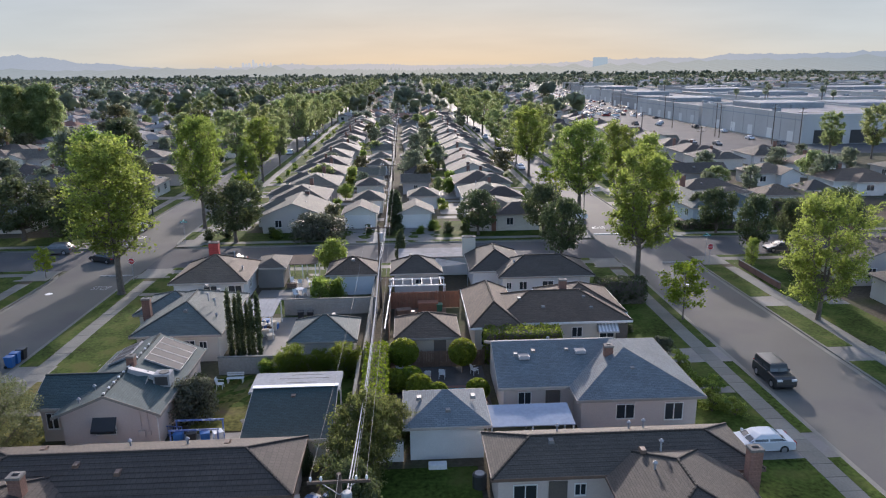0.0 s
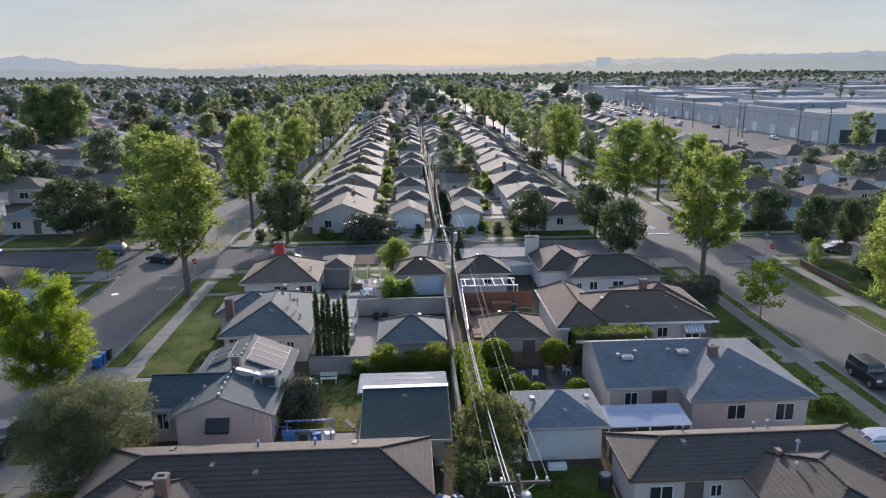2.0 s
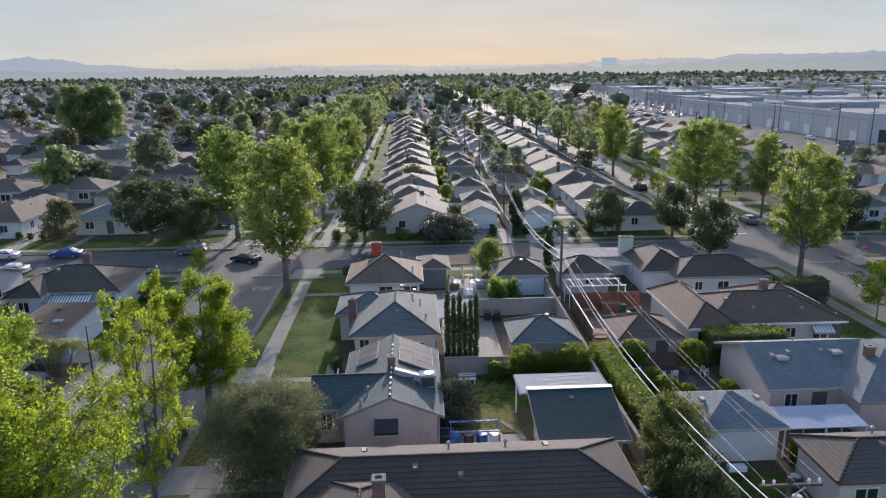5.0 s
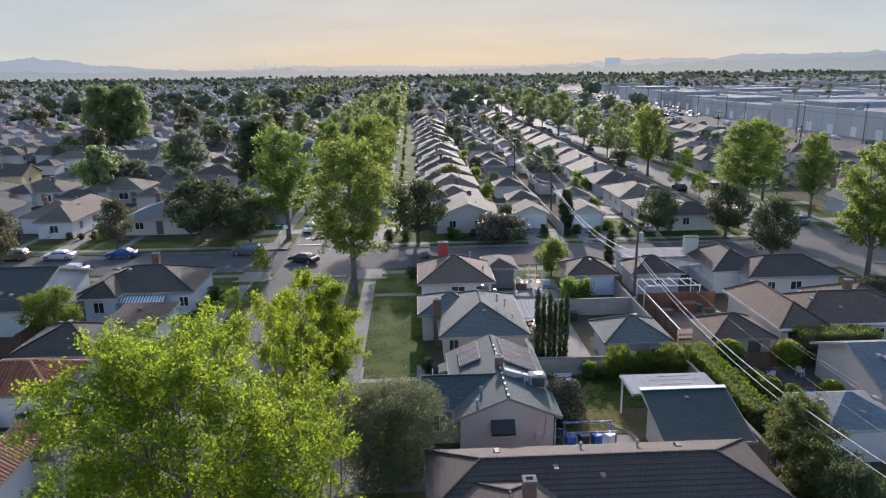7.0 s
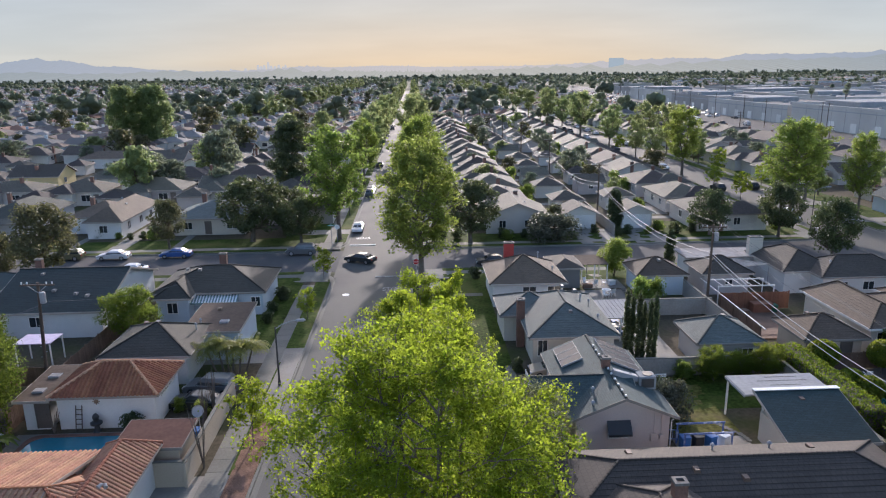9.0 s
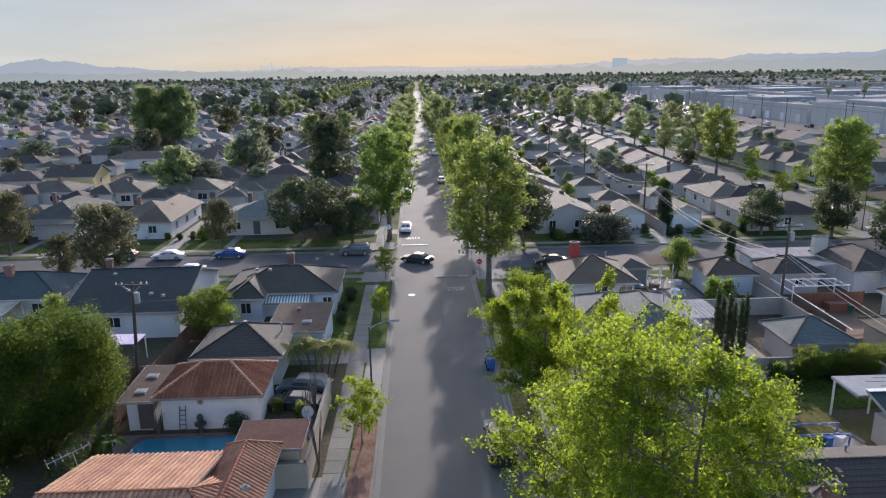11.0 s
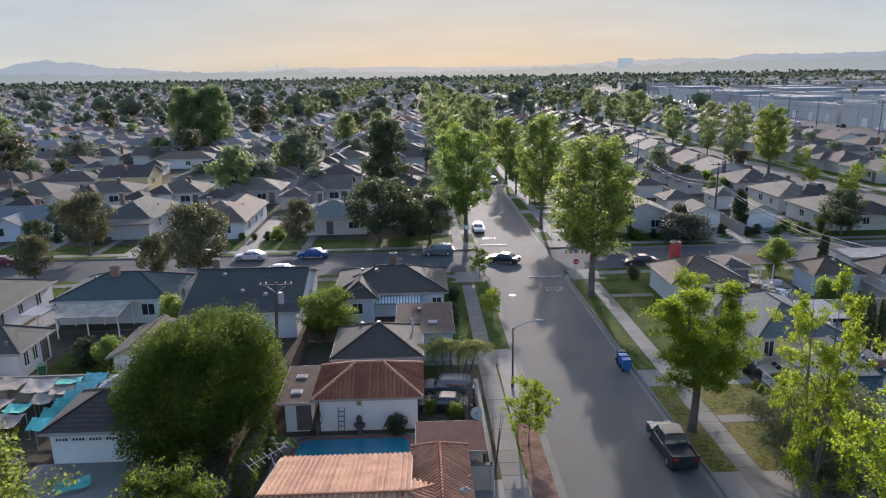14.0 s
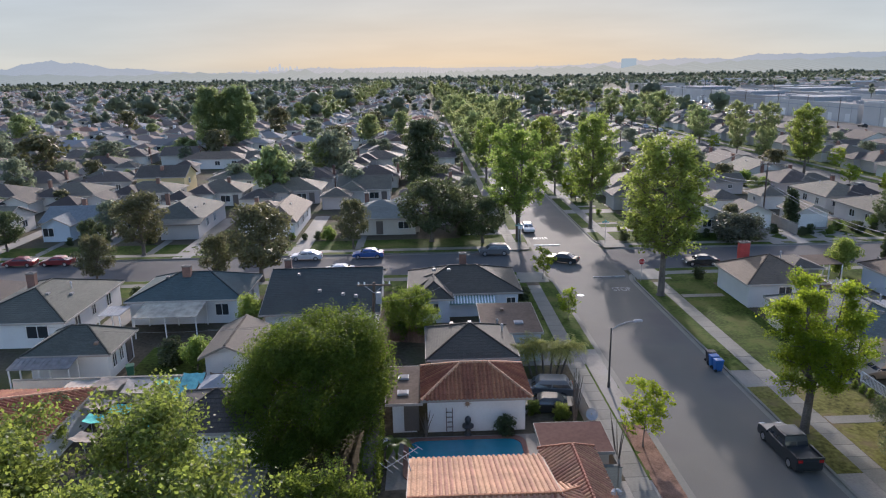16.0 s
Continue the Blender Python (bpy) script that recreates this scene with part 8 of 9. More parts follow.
utility_pole(-65.0, 56.6, 9.2, 0.6, arms=(0.2,), transformer=True)
wire((-64.4, 56.6, 7.6), (-57.5, 73.0, 4.2), 0.6, 0.012)
wire((-64.4, 56.6, 7.3), (-79.5, 62.0, 3.6), 0.7, 0.012)
wire((-64.4, 56.6, 7.0), (-95.0, 64.0, 3.6), 1.2, 0.012)
street_lamp(-45.7, 55.7, 5.2, 0)
street_lamp(28.0, 106.0, 6.3, 0)
street_lamp(41.0, 103.5, 6.3, 180)
street_lamp(-46.0, 125.0, 6.3, 0)
for x, y, h in ((117.4, 201, 13), (120.9, 223, 13), (113.9, 247, 12), (114.6, 252, 12), (113.0, 290, 12), (117.2, 349, 12), (130.5, 346, 11), (93.0, 270, 8), (87.2, 201, 8), (124.5, 400, 12), (128, 456, 12), (135.6, 453, 12), (133, 520, 12), (140, 590, 12), (148, 660, 12), (108, 420, 9), (118, 500, 9)):
    utility_pole(x, y, h, arms=(0.3, 1.4), label="tall wooden utility pole by the arterial road")
sign_post(-34.2, 84.0, 2.9, "stop")
sign_post(39.2, 84.5, 2.9, "stop")
sign_post(-46.0, 104.5, 2.9, "stop", 180)
sign_post(27.9, 104.5, 2.9, "stop", 180)
sign_post(-46.6, 102.2, 3.2, "name")
sign_post(-33.6, 103.0, 3.2, "name")
sign_post(40.0, 87.5, 3.2, "name")
bin_cart(-35.5, 58.6, PLASTIC_BLUE, 90, "blue wheeled recycling bin at the kerb")
bin_cart(-35.5, 59.5, PLASTIC_BLUE, 92, "blue wheeled recycling bin at the kerb")
bin_cart(-35.4, 60.4, PLASTIC_BLACK, 88, "black wheeled rubbish bin at the kerb")

# ---- cars ----
car("jeep", "black", 30.05, 51.0, 180, "black boxy off-road car parked at the kerb")
car("sedan", "white", 23.6, 40.9, 90, "white sedan parked on the driveway")
car("pickup", "black", -36.3, 45.4, 0, "dark pickup truck parked at the kerb")
car("sedan", "black", -41.8, 93.9, 62, "dark sedan turning at the street crossing")
car("suv", "grey", -51.0, 55.0, 82, "grey car parked behind the garden wall")
car("sedan", "black", -51.4, 52.4, 82, "dark car parked behind the garden wall")
car("sedan", "white", -76.9, 98.6, 90, "white sedan parked on the cross street")
car("sedan", "blue", -68.3, 98.9, 90, "blue car parked on the cross street")
car("suv", "grey", -50.5, 98.8, 90, "dark grey car parked on the cross street")
car("suv", "olive", -83.4, 98.9, 90, "olive car parked under the trees")
car("sedan", "red", -111.5, 98.9, 90, "dark red sedan parked on the cross street")
car("sedan", "red", -116.6, 98.9, 90, "dark red sedan parked on the cross street")
car("sedan", "white", -71.6, 91.0, 90, "white car parked behind the black-roofed house")
car("sedan", "black", -24.0, 91.2, 90, "black sedan parked on the cross street")
car("sedan", "grey", 52.4, 91.3, 90, "dark grey sedan parked on the cross street")
R = random.Random(21)
for i in range(26):
    y = R.uniform(108, 330)
    x = R.choice((LW + 1.1, LE - 1.1, RW + 1.1, RE - 1.1))
    car(R.choice(("sedan", "suv")), R.choice(("white", "grey", "silver", "black")), x, y, R.choice((0, 180)), "car parked along the residential street", "parked cars", lite=True)
for i in range(46):
    car(R.choice(("sedan", "suv", "pickup")), R.choice(("white", "grey", "silver", "white", "black")), R.choice((97, 103, 107, 112, 117, 122, 125)), R.uniform(210, 620), R.choice((0, 180)), "car on the wide arterial road", "arterial cars", lite=True)

def car_field(spots_):
    """Cars standing in rows far off, too small and too many to pick apart."""
    t = thing("parked_cars", 0, 0, 0, 0, "rows of cars standing in the roadside lots", "cars", kind="stuff")
    bodies, glass = bmesh.new(), bmesh.new()
    for x, y, wide in spots_:
        w, d = (4.3, 1.75) if wide else (1.75, 4.3)
        soft_box(bodies, x - w / 2, x + w / 2, y - d / 2, y + d / 2, 0.1, 0.85, 0.12)
        soft_box(glass, x - w * 0.36, x + w * 0.36, y - d * 0.36, y + d * 0.36, 0.8, 1.32, 0.14)
        soft_box(bodies, x - w * 0.3, x + w * 0.3, y - d * 0.3, y + d * 0.3, 1.3, 1.38, 0.03)
    part("body", bodies, FAR_CAR, t)
    part("window_glass", glass, GLASS, t)


FAR_CAR = island_material("far_car_paint", ((0.7, 0.7, 0.7), (0.35, 0.36, 0.37), (0.05, 0.05, 0.055), (0.6, 0.61, 0.63), (0.12, 0.13, 0.15), (0.25, 0.05, 0.045), (0.75, 0.75, 0.74)), 0.3)
R = random.Random(23)
car_field([(x + swing(y) + R.uniform(-0.4, 0.4), y + R.uniform(-0.8, 0.8), wide) for x, step, wide, share in ((94, 3.2, True, 0.8), (101, 3.2, True, 0.75), (106.2, 3.4, True, 0.6), (125.4, 6.4, False, 0.5), (115, 17, False, 0.5), (119, 19, False, 0.5)) for y in np.arange(362, 800, step) if R.random() < share])

# ---- yards: lawns, patios, walls ----
lawn(-16.2, -11.4, 45.5, 55.0, DRY_GRASS), lawn(-16.2, -4.6, 49.2, 55.0), lawn(-17.4, -10.2, 70.2, 74.8), lawn(-3.2, 4.2, 28.0, 39.8)
lawn(5.0, 10.0, 28.0, 33.8), lawn(-31.2, -26.6, 55.8, 73.0), lawn(21.0, 25.7, 57.8, 84.0), lawn(-100.0, -84.0, 55.9, 58.8), lawn(-86.4, -80.0, 58.0, 67.0)
lawn(-26.0, -19.0, 84.6, 86.6), lawn(-93.6, -79.0, 82.4, 86.6), lawn(42.6, 45.6, 45, 84)
flat("patio", DRIVE, "cracked pale concrete back yard", "patio", -16.2, -10.9, 55.6, 69.0, 0.03)
flat("patio", DRIVE, "concrete patio behind the corner house", "patio", -17.4, -10.0, 74.8, 78.6, 0.03)
flat("patio", TERRACE, "dark concrete terrace around the pool", "patio", -1.2, 6.2, 46.2, 55.4, 0.02)
flat("patio", DRIVE, "paved terrace in front of the pool house", "patio", -63.2, -49.2, 42.5, 48.8, 0.02)
flat("patio", DRIVE, "concrete path beside the garage", "patio", -16.6, -11.4, 42.4, 45.3, 0.03)
flat("patio", DRIVE, "concrete yard in front of the white garage", "patio", -79.0, -71.0, 38.0, 46.2, 0.02)
flat("driveway", DRIVE, "concrete side driveway", "driveway", -94.4, -91.8, 66.0, CS, 0.03)
flat("driveway", DRIVE, "concrete driveway up to the garages", "driveway", -9.6, -3.4, CN + 0.2, 110, 0.04)
flat("driveway", DRIVE, "concrete driveway up to the garages", "driveway", -1.4, 5.0, CN + 0.2, 110, 0.04)
for x in (-78.6, -95.0, -109.5, -124.5, -139.5):
    flat("driveway", DRIVE, "pale concrete driveway beside the house", "driveway", x - 1.3, x + 1.3, CN + 0.2, 128, 0.045)
for x in (-86.0, -100.5, -117.0, -70.0):
    flat("path", CONCRETE, "narrow concrete front path", "path", x - 0.6, x + 0.6, CN + 2.9, 113, 0.05)
for y in (112, 127, 142, 157, 172):
    for x0, x1 in ((-31.3, -28.0), (22.2, 25.8)):
        flat("path", CONCRETE, "narrow concrete front path", "path", x0, x1, y + 4, y + 5.2, 0.05)
flat("path", CONCRETE, "narrow concrete front path", "path", -31.3, -26.4, 48.8, 49.9, 0.05)
flat("path", CONCRETE, "narrow concrete front path", "path", 20.8, 25.8, 48.8, 49.9, 0.05)
flat("path", CONCRETE, "concrete path across the lawn", "path", -31.3, -26.6, 77.6, 78.6, 0.05)
flat("verge", GRAVEL, "planted strip of red gravel", "verge", LW - 1.75, LW - 0.2, 30.0, 49.6, 0.05)
flat("verge", DRIVE, "concrete apron beside the kerb", "verge", LW - 1.75, LW - 0.2, 50.0, 62.2, 0.052)
fence((-16.4, 55.4), (-4.6, 55.4), 1.6, BLOCK, "wall", "weathered block wall between yards")
fence((-13.2, 69.8), (-3.4, 69.8), 1.8, BLOCK, "wall", "grey block wall between back yards")
fence((-4.3, 40.2), (-4.3, 55.4), 1.7, BLOCK, "wall", "block wall along the rear boundary")
fence((-4.0, 55.6), (-3.8, 86.0), 1.8, BLOCK, "wall", "pale block wall along the rear boundary")
fence((-2.0, 61.9), (-2.0, 70.6), 1.7, WOOD)
fence((-2.0, 70.8), (5.4, 70.8), 1.9, ORANGE_WOOD, label="rust-stained wooden board fence")
fence((-1.8, 55.5), (6.4, 55.5), 1.5, WOOD)
fence((-3.4, 40.8), (-0.6, 40.8), 1.5, STUCCO["white"], "wall", "low white garden wall")
fence((-48.85, 41.4), (-48.85, 53.6), 1.8, STUCCO["tan"], "wall", "tan rendered garden wall beside the pavement")
fence((-53.0, 41.6), (-48.85, 41.6), 1.8, STUCCO["tan"], "wall", "tan rendered garden wall beside the pavement")
fence((-64.0, 46.0), (-64.0, 67.0), 1.7, WOOD)
fence((-93.0, 55.7), (-79.6, 55.7), 2.2, STUCCO["cream"], "wall", "long pale garden wall")
fence((-64.2, 67.0), (-52.8, 64.6), 1.7, WOOD)
fence((-78.0, 57.0), (-64.6, 57.0), 1.7, WOOD)
fence((43.0, 74.0), (43.0, 84.0), 0.8, BRICK, "wall", "low brick wall around a front garden")

# ---- pools ----
def pool(x0, x1, y0, y1):
    p = thing("swimming_pool", (x0 + x1) / 2, (y0 + y1) / 2, 0, 0, "garden swimming pool with blue water", "pool")
    a, b = (x1 - x0) / 2, (y1 - y0) / 2
    bm = bmesh.new()
    prism(bm, [(p0[0], p0[1]) for p0 in rounded(-a, a, -b, b, min(a, b) * 0.4)], 0.0, 0.045)
    part("water", bm, WATER, p)
    bm = bmesh.new()
    inner, outer = rounded(-a, a, -b, b, min(a, b) * 0.4), rounded(-a - 0.35, a + 0.35, -b - 0.35, b + 0.35, min(a, b) * 0.4)
    rings = [[bm.verts.new((x, y, z)) for x, y in q] for q, z in ((inner, 0.0), (inner, 0.1), (outer, 0.1), (outer, 0.0))]
    for r, s in zip(rings, rings[1:]):
        for i in range(len(r)):
            j = (i + 1) % len(r)
            bm.faces.new((r[i], r[j], s[j], s[i]))
    part("coping", bm, BRICK, p)


pool(-61.8, -54.0, 43.6, 48.2), pool(0.2, 5.6, 48.6, 51.2)

# ---- porch and drive beside the pale stucco house ----
def railing(pts, h, mat, label):
    t = thing("railing", pts[0][0], pts[0][1], 0, 0, label, "railing")
    o = Vector((pts[0][0], pts[0][1], 0))
    for a, b in zip(pts, pts[1:]):
        a, b = Vector(a) - o, Vector(b) - o
        for z in (0.12, h):
            bm = bmesh.new()
            beam(bm, a + Vector((0, 0, z)), b + Vector((0, 0, z)), 0.05, 0.05)
            part("rail", bm, mat, t)
        n = max(2, int((b - a).length / 0.16))
        for k in range(n + 1):
            q = a.lerp(b, k / n)
            bm = bmesh.new()
            w = 0.035 if k in (0, n) else 0.012
            box(bm, q.x - w, q.x + w, q.y - w, q.y + w, q.z, q.z + h)
            part("baluster", bm, mat, t)


railing(((-25.3, 55.0, 0.25), (-25.3, 51.6, 0.25), (-25.9, 50.5, 0.05)), 0.85, WHITE_WOOD, "white balustered porch railing with a sloping end")
railing(((-17.5, 45.1, 0.05), (-16.3, 44.9, 0.05)), 0.8, BLUE_PAINT, "short blue-white railing in the side yard")
plain("porch", DRIVE, "raised concrete porch slab", "porch", b=(-25.2, -24.3, 51.4, 55.2, 0.0, 0.25))
plant("blossom", -26.3, 50.0, 1.3, 0.55)
for y, h in ((51.4, 0.8), (52.4, 0.9), (53.4, 0.8), (54.3, 0.7)):
    plant("shrub", -26.2, y, h, 0.55)
car("sedan", "beige", -22.6, 56.4, 90, "beige sedan parked in the side drive")
dish = thing("satellite_dish", -49.4, 46.6, 0, 0, "grey satellite dish on a short pole", "satellite dish")
bm = bmesh.new()
tube(bm, ((0, 0, 0), (0, 0, 2.5)), 0.03, 6)
part("pole", bm, GALV, dish)
bm = bmesh.new()
tube(bm, ((0, -0.02, 2.6), (0, -0.06, 2.62), (0, -0.14, 2.66)), (0.06, 0.3, 0.42), 16, False)
part("reflector", bm, GALV, dish)

# ---- roof gear of the pale stucco house ----
def solar_panel(x, y, slope_east, z, half=0.82):
    """A framed panel lying on the roof."""
    t = thing("solar_panel", x, y, z, 0, "dark framed solar panel on a sloping roof", "solar panel", "roof solar panels")
    t.matrix_basis = pose(x, y, z, 0, 22.6 if slope_east else -22.6, 0)
    bm = bmesh.new()
    box(bm, -half, half, -0.5, 0.5, 0.1, 0.14)
    part("glass_face", bm, PANEL, t)
    for b in ((-half - 0.03, -half, -0.53, 0.53), (half, half + 0.03, -0.53, 0.53), (-half, half, -0.53, -0.5), (-half, half, 0.5, 0.53)):
        bm = bmesh.new()
        box(bm, *b, 0.02, 0.155)
        part("frame", bm, GALV, t)


for k in range(4):
    solar_panel(-18.85, 49.9 + 1.1 * k, True, 4.25 - (20.6 - 18.85) * 0.417 + 0.06, 1.35)
    if k > 0:
        solar_panel(-22.5, 49.9 + 1.1 * k, False, 4.25 - (22.5 - 20.6) * 0.417 + 0.06)
ac = thing("air_conditioner", -18.0, 47.2, 3.1, 0, "white boxed rooftop air conditioner", "air conditioner")
bm = bmesh.new()
soft_box(bm, -0.6, 0.6, -0.5, 0.5, 0.0, 0.95, 0.04)
part("casing", bm, METAL_WHITE, ac)
bm = bmesh.new()
tube(bm, ((0.1, 0, 0.95), (0.1, 0, 0.99)), 0.36, 16)
part("fan_grille", bm, DARK_METAL, ac)
bm = bmesh.new()
box(bm, -0.45, 0.45, -0.53, -0.5, 0.15, 0.8)
part("side_grille", bm, DARK_METAL, ac)
bm = bmesh.new()
beam(bm, (-20.4, 47.2, 4.3), (-18.6, 47.2, 3.75), 0.45, 0.4)
tagged(part("duct", bm, GALV), "grey roof duct beside the air conditioner", "duct")


def awning(x, y, z, w, side, mat, label, drop=0.5, out=0.7, ribs=0):
    t = thing("awning", x, y, z, TURN_OF[side], label, "awning")
    bm = bmesh.new()
    v = [bm.verts.new(p) for p in ((-w / 2, 0, 0), (w / 2, 0, 0), (w / 2, -out, -drop), (-w / 2, -out, -drop), (-w / 2, 0, -0.04), (w / 2, 0, -0.04), (w / 2, -out, -drop - 0.16), (-w / 2, -out, -drop - 0.16))]
    for f in ((3, 2, 1, 0), (4, 5, 6, 7), (2, 3, 7, 6), (0, 4, 7, 3), (1, 2, 6, 5), (0, 1, 5, 4)):
        bm.faces.new([v[i] for i in f])
    part("canopy", bm, mat, t)
    for k in range(ribs):
        bm = bmesh.new()
        c = -w / 2 + w * (k + 0.5) / ribs
        beam(bm, (c, 0, 0.012), (c, -out, -drop + 0.012), w / ribs * 0.45, 0.012)
        part("stripe", bm, SIGN_WHITE, t)
    for s in (-1, 1):
        bm = bmesh.new()
        beam(bm, (s * (w / 2 - 0.05), 0, -drop - 0.2), (s * (w / 2 - 0.05), -out, -drop - 0.12), 0.03, 0.03)
        part("bracket", bm, GALV, t)


window(solar, -20.9 + 20.6, 43.65 - 48.8, 1.2, "S", 1.3, 0.8)
awning(-20.9, 43.66, 2.45, 1.6, "S", PLASTIC_BLACK, "dark canvas window awning", 0.75, 0.6)
awning(18.2, 58.86, 2.3, 1.9, "S", CAR["silver"], "blue and white striped metal awning", 0.5, 0.8, 6)
awning(8.2, 57.9, 2.2, 1.2, "E", CAR["silver"], "striped metal awning on the side wall", 0.5, 0.8, 4)
awning(-55.6, 73.36, 2.5, 5.0, "S", AWNING_GREEN, "green and white striped awning along the wall", 0.6, 1.3, 16)
for x, z, w, h in ((-18.5, 0.9, 0.45, 0.5), (-18.0, 1.05, 0.25, 0.3)):
    eb = thing("meter_box", x, 43.64, z, 0, "small grey electricity box on the stucco wall", "meter box")
    bm = bmesh.new()
    soft_box(bm, -w / 2, w / 2, -0.16, 0.0, 0, h, 0.02)
    part("box", bm, STUCCO["pink"], eb)
    bm = bmesh.new()
    tube(bm, ((0, -0.06, h), (0, -0.06, 3.0 - z)), 0.025, 6)
    part("conduit", bm, STUCCO["pink"], eb)
dp = thing("downpipe", -17.36, 43.6, 0, 0, "pale metal downpipe at the house corner", "downpipe")
bm = bmesh.new()
tube(bm, ((0, -0.35, 2.6), (0, -0.1, 2.4), (0, -0.05, 2.2), (0, -0.05, 0.1)), 0.04, 8)
part("pipe", bm, STUCCO["white"], dp)
mb = thing("meter_box", 9.0, 34.8, 1.1, 0, "grey electricity meter box on the wall", "meter box")
bm = bmesh.new()
soft_box(bm, -0.3, 0.3, -0.16, 0.0, 0, 0.75, 0.02)
part("box", bm, METAL_WHITE, mb)


# ---- patio covers and pergolas ----
def patio_cover(x0, x1, y0, y1, z0, z1, mat, label, posts=3, ribs=True):
    """A sloping sheet roof on posts; z0 at y0, z1 at y1."""
    t = thing("patio_cover", (x0 + x1) / 2, (y0 + y1) / 2, 0, 0, label, "patio cover")
    a, b = (x1 - x0) / 2, (y1 - y0) / 2
    bm = bmesh.new()
    v = [bm.verts.new((x, y, z + d)) for d in (-0.06, 0) for x, y, z in ((-a, -b, z0), (a, -b, z0), (a, b, z1), (-a, b, z1))]
    for f in ((3, 2, 1, 0), (4, 5, 6, 7), (0, 1, 5, 4), (1, 2, 6, 5), (2, 3, 7, 6), (3, 0, 4, 7)):
        bm.faces.new([v[i] for i in f])
    part("sheet", bm, mat, t)
    if ribs:
        n = max(3, int(2 * a / 0.4))
        for k in range(n + 1):
            x = -a + 2 * a * k / n
            bm = bmesh.new()
            beam(bm, (x, -b, z0 + 0.02), (x, b, z1 + 0.02), 0.05, 0.035)
            part("rib", bm, mat, t)
    for k in range(posts):
        x = -a + 0.1 + (2 * a - 0.2) * k / max(1, posts - 1)
        for y, z in ((-b + 0.1, z0), (b - 0.1, z1)):
            bm = bmesh.new()
            box(bm, x - 0.05, x + 0.05, y - 0.05, y + 0.05, 0, z - 0.05)
            part("post", bm, WHITE_WOOD, t)


patio_cover(5.2, 10.9, 41.0, 43.6, 2.15, 2.4, SHADE_SHEET, "smooth patio cover on posts, sky-lit shade tinted in as pale blue", 3, False)
patio_cover(-16.9, -13.1, 62.9, 68.0, 2.4, 2.5, METAL_WHITE, "grey metal patio cover behind the house")
patio_cover(-89.2, -83.0, 69.4, 73.2, 2.2, 2.6, CREAM_SHEET, "pale metal patio cover in panels")
patio_cover(-14.5, -11.2, 81.0, 84.9, 2.45, 2.6, FLAT_TAUPE, "low brown patio roof on posts", 3, False)
patio_cover(-69.8, -66.6, 60.8, 63.2, 2.3, 2.3, LILAC, "faded lilac fabric canopy on posts", 2, False)
patio_cover(-94.6, -89.6, 57.6, 59.3, 2.2, 2.5, FLAT_GREY, "grey metal lean-to along the back house")
patio_cover(-92.6, -90.4, 69.5, 72.4, 2.5, 2.5, METAL_WHITE, "white shade roof over the side yard", 2)


def pergola(x0, x1, y0, y1, z, mat, label, n=7, thick=1.0):
    t = thing("pergola", (x0 + x1) / 2, (y0 + y1) / 2, 0, 0, label, "pergola")
    a, b = (x1 - x0) / 2, (y1 - y0) / 2
    for s in (-1, 1):
        bm = bmesh.new()
        beam(bm, (-a, s * b, z), (a, s * b, z), 0.1 * thick, 0.16 * thick)
        part("beam", bm, mat, t)
        for x in (-a + 0.1, a - 0.1):
            bm = bmesh.new()
            box(bm, x - 0.06 * thick, x + 0.06 * thick, s * b - 0.06 * thick, s * b + 0.06 * thick, 0, z)
            part("post", bm, mat, t)
    for k in range(n):
        x = -a + 2 * a * (k + 0.5) / n
        bm = bmesh.new()
        beam(bm, (x, -b - 0.2, z + 0.12 * thick), (x, b + 0.2, z + 0.12 * thick), 0.06 * thick, 0.1 * thick)
        part("rafter", bm, mat, t)


pergola(-2.2, 4.0, 71.2, 73.6, 2.5, WHITE_WOOD, "white timber pergola against the fence", 6, 0.7)
pergola(-16.6, -13.2, 43.2, 44.6, 1.5, BLUE_PAINT, "low blue frame with flaking white paint in the side yard", 0, 0.75)
bm = bmesh.new()
beam(bm, (-2.35, 60.5, 1.78), (-1.85, 76.5, 1.82), 0.09, 0.08)
tagged(part("rail", bm, WHITE_WOOD), "white painted cap rail along a yard fence", "rail")
flat("deck", WOOD, "worn brown timber deck in a back yard", "deck", -1.6, 3.9, 62.4, 70.4, 0.12)
# shade sail
t = thing("shade_sail", 4.6, 78.4, 0, 0, "pale triangular shade sail", "shade sail")
v = [(-1.6, -0.4, 2.5), (2.4, 0.0, 2.75), (-1.3, 1.6, 3.1), (-1.6, -0.4, 2.47), (2.4, 0.0, 2.72), (-1.3, 1.6, 3.07)]
bm = bmesh.new()
w = [bm.verts.new(p) for p in v]
for f in ((0, 1, 2), (5, 4, 3), (0, 3, 4, 1), (1, 4, 5, 2), (2, 5, 3, 0)):
    bm.faces.new([w[i] for i in f])
part("cloth", bm, PALE_TARP, t)
bm = bmesh.new()
tube(bm, ((2.4, 0, 0), (2.4, 0, 2.8)), 0.04, 8)
part("pole", bm, GALV, t)


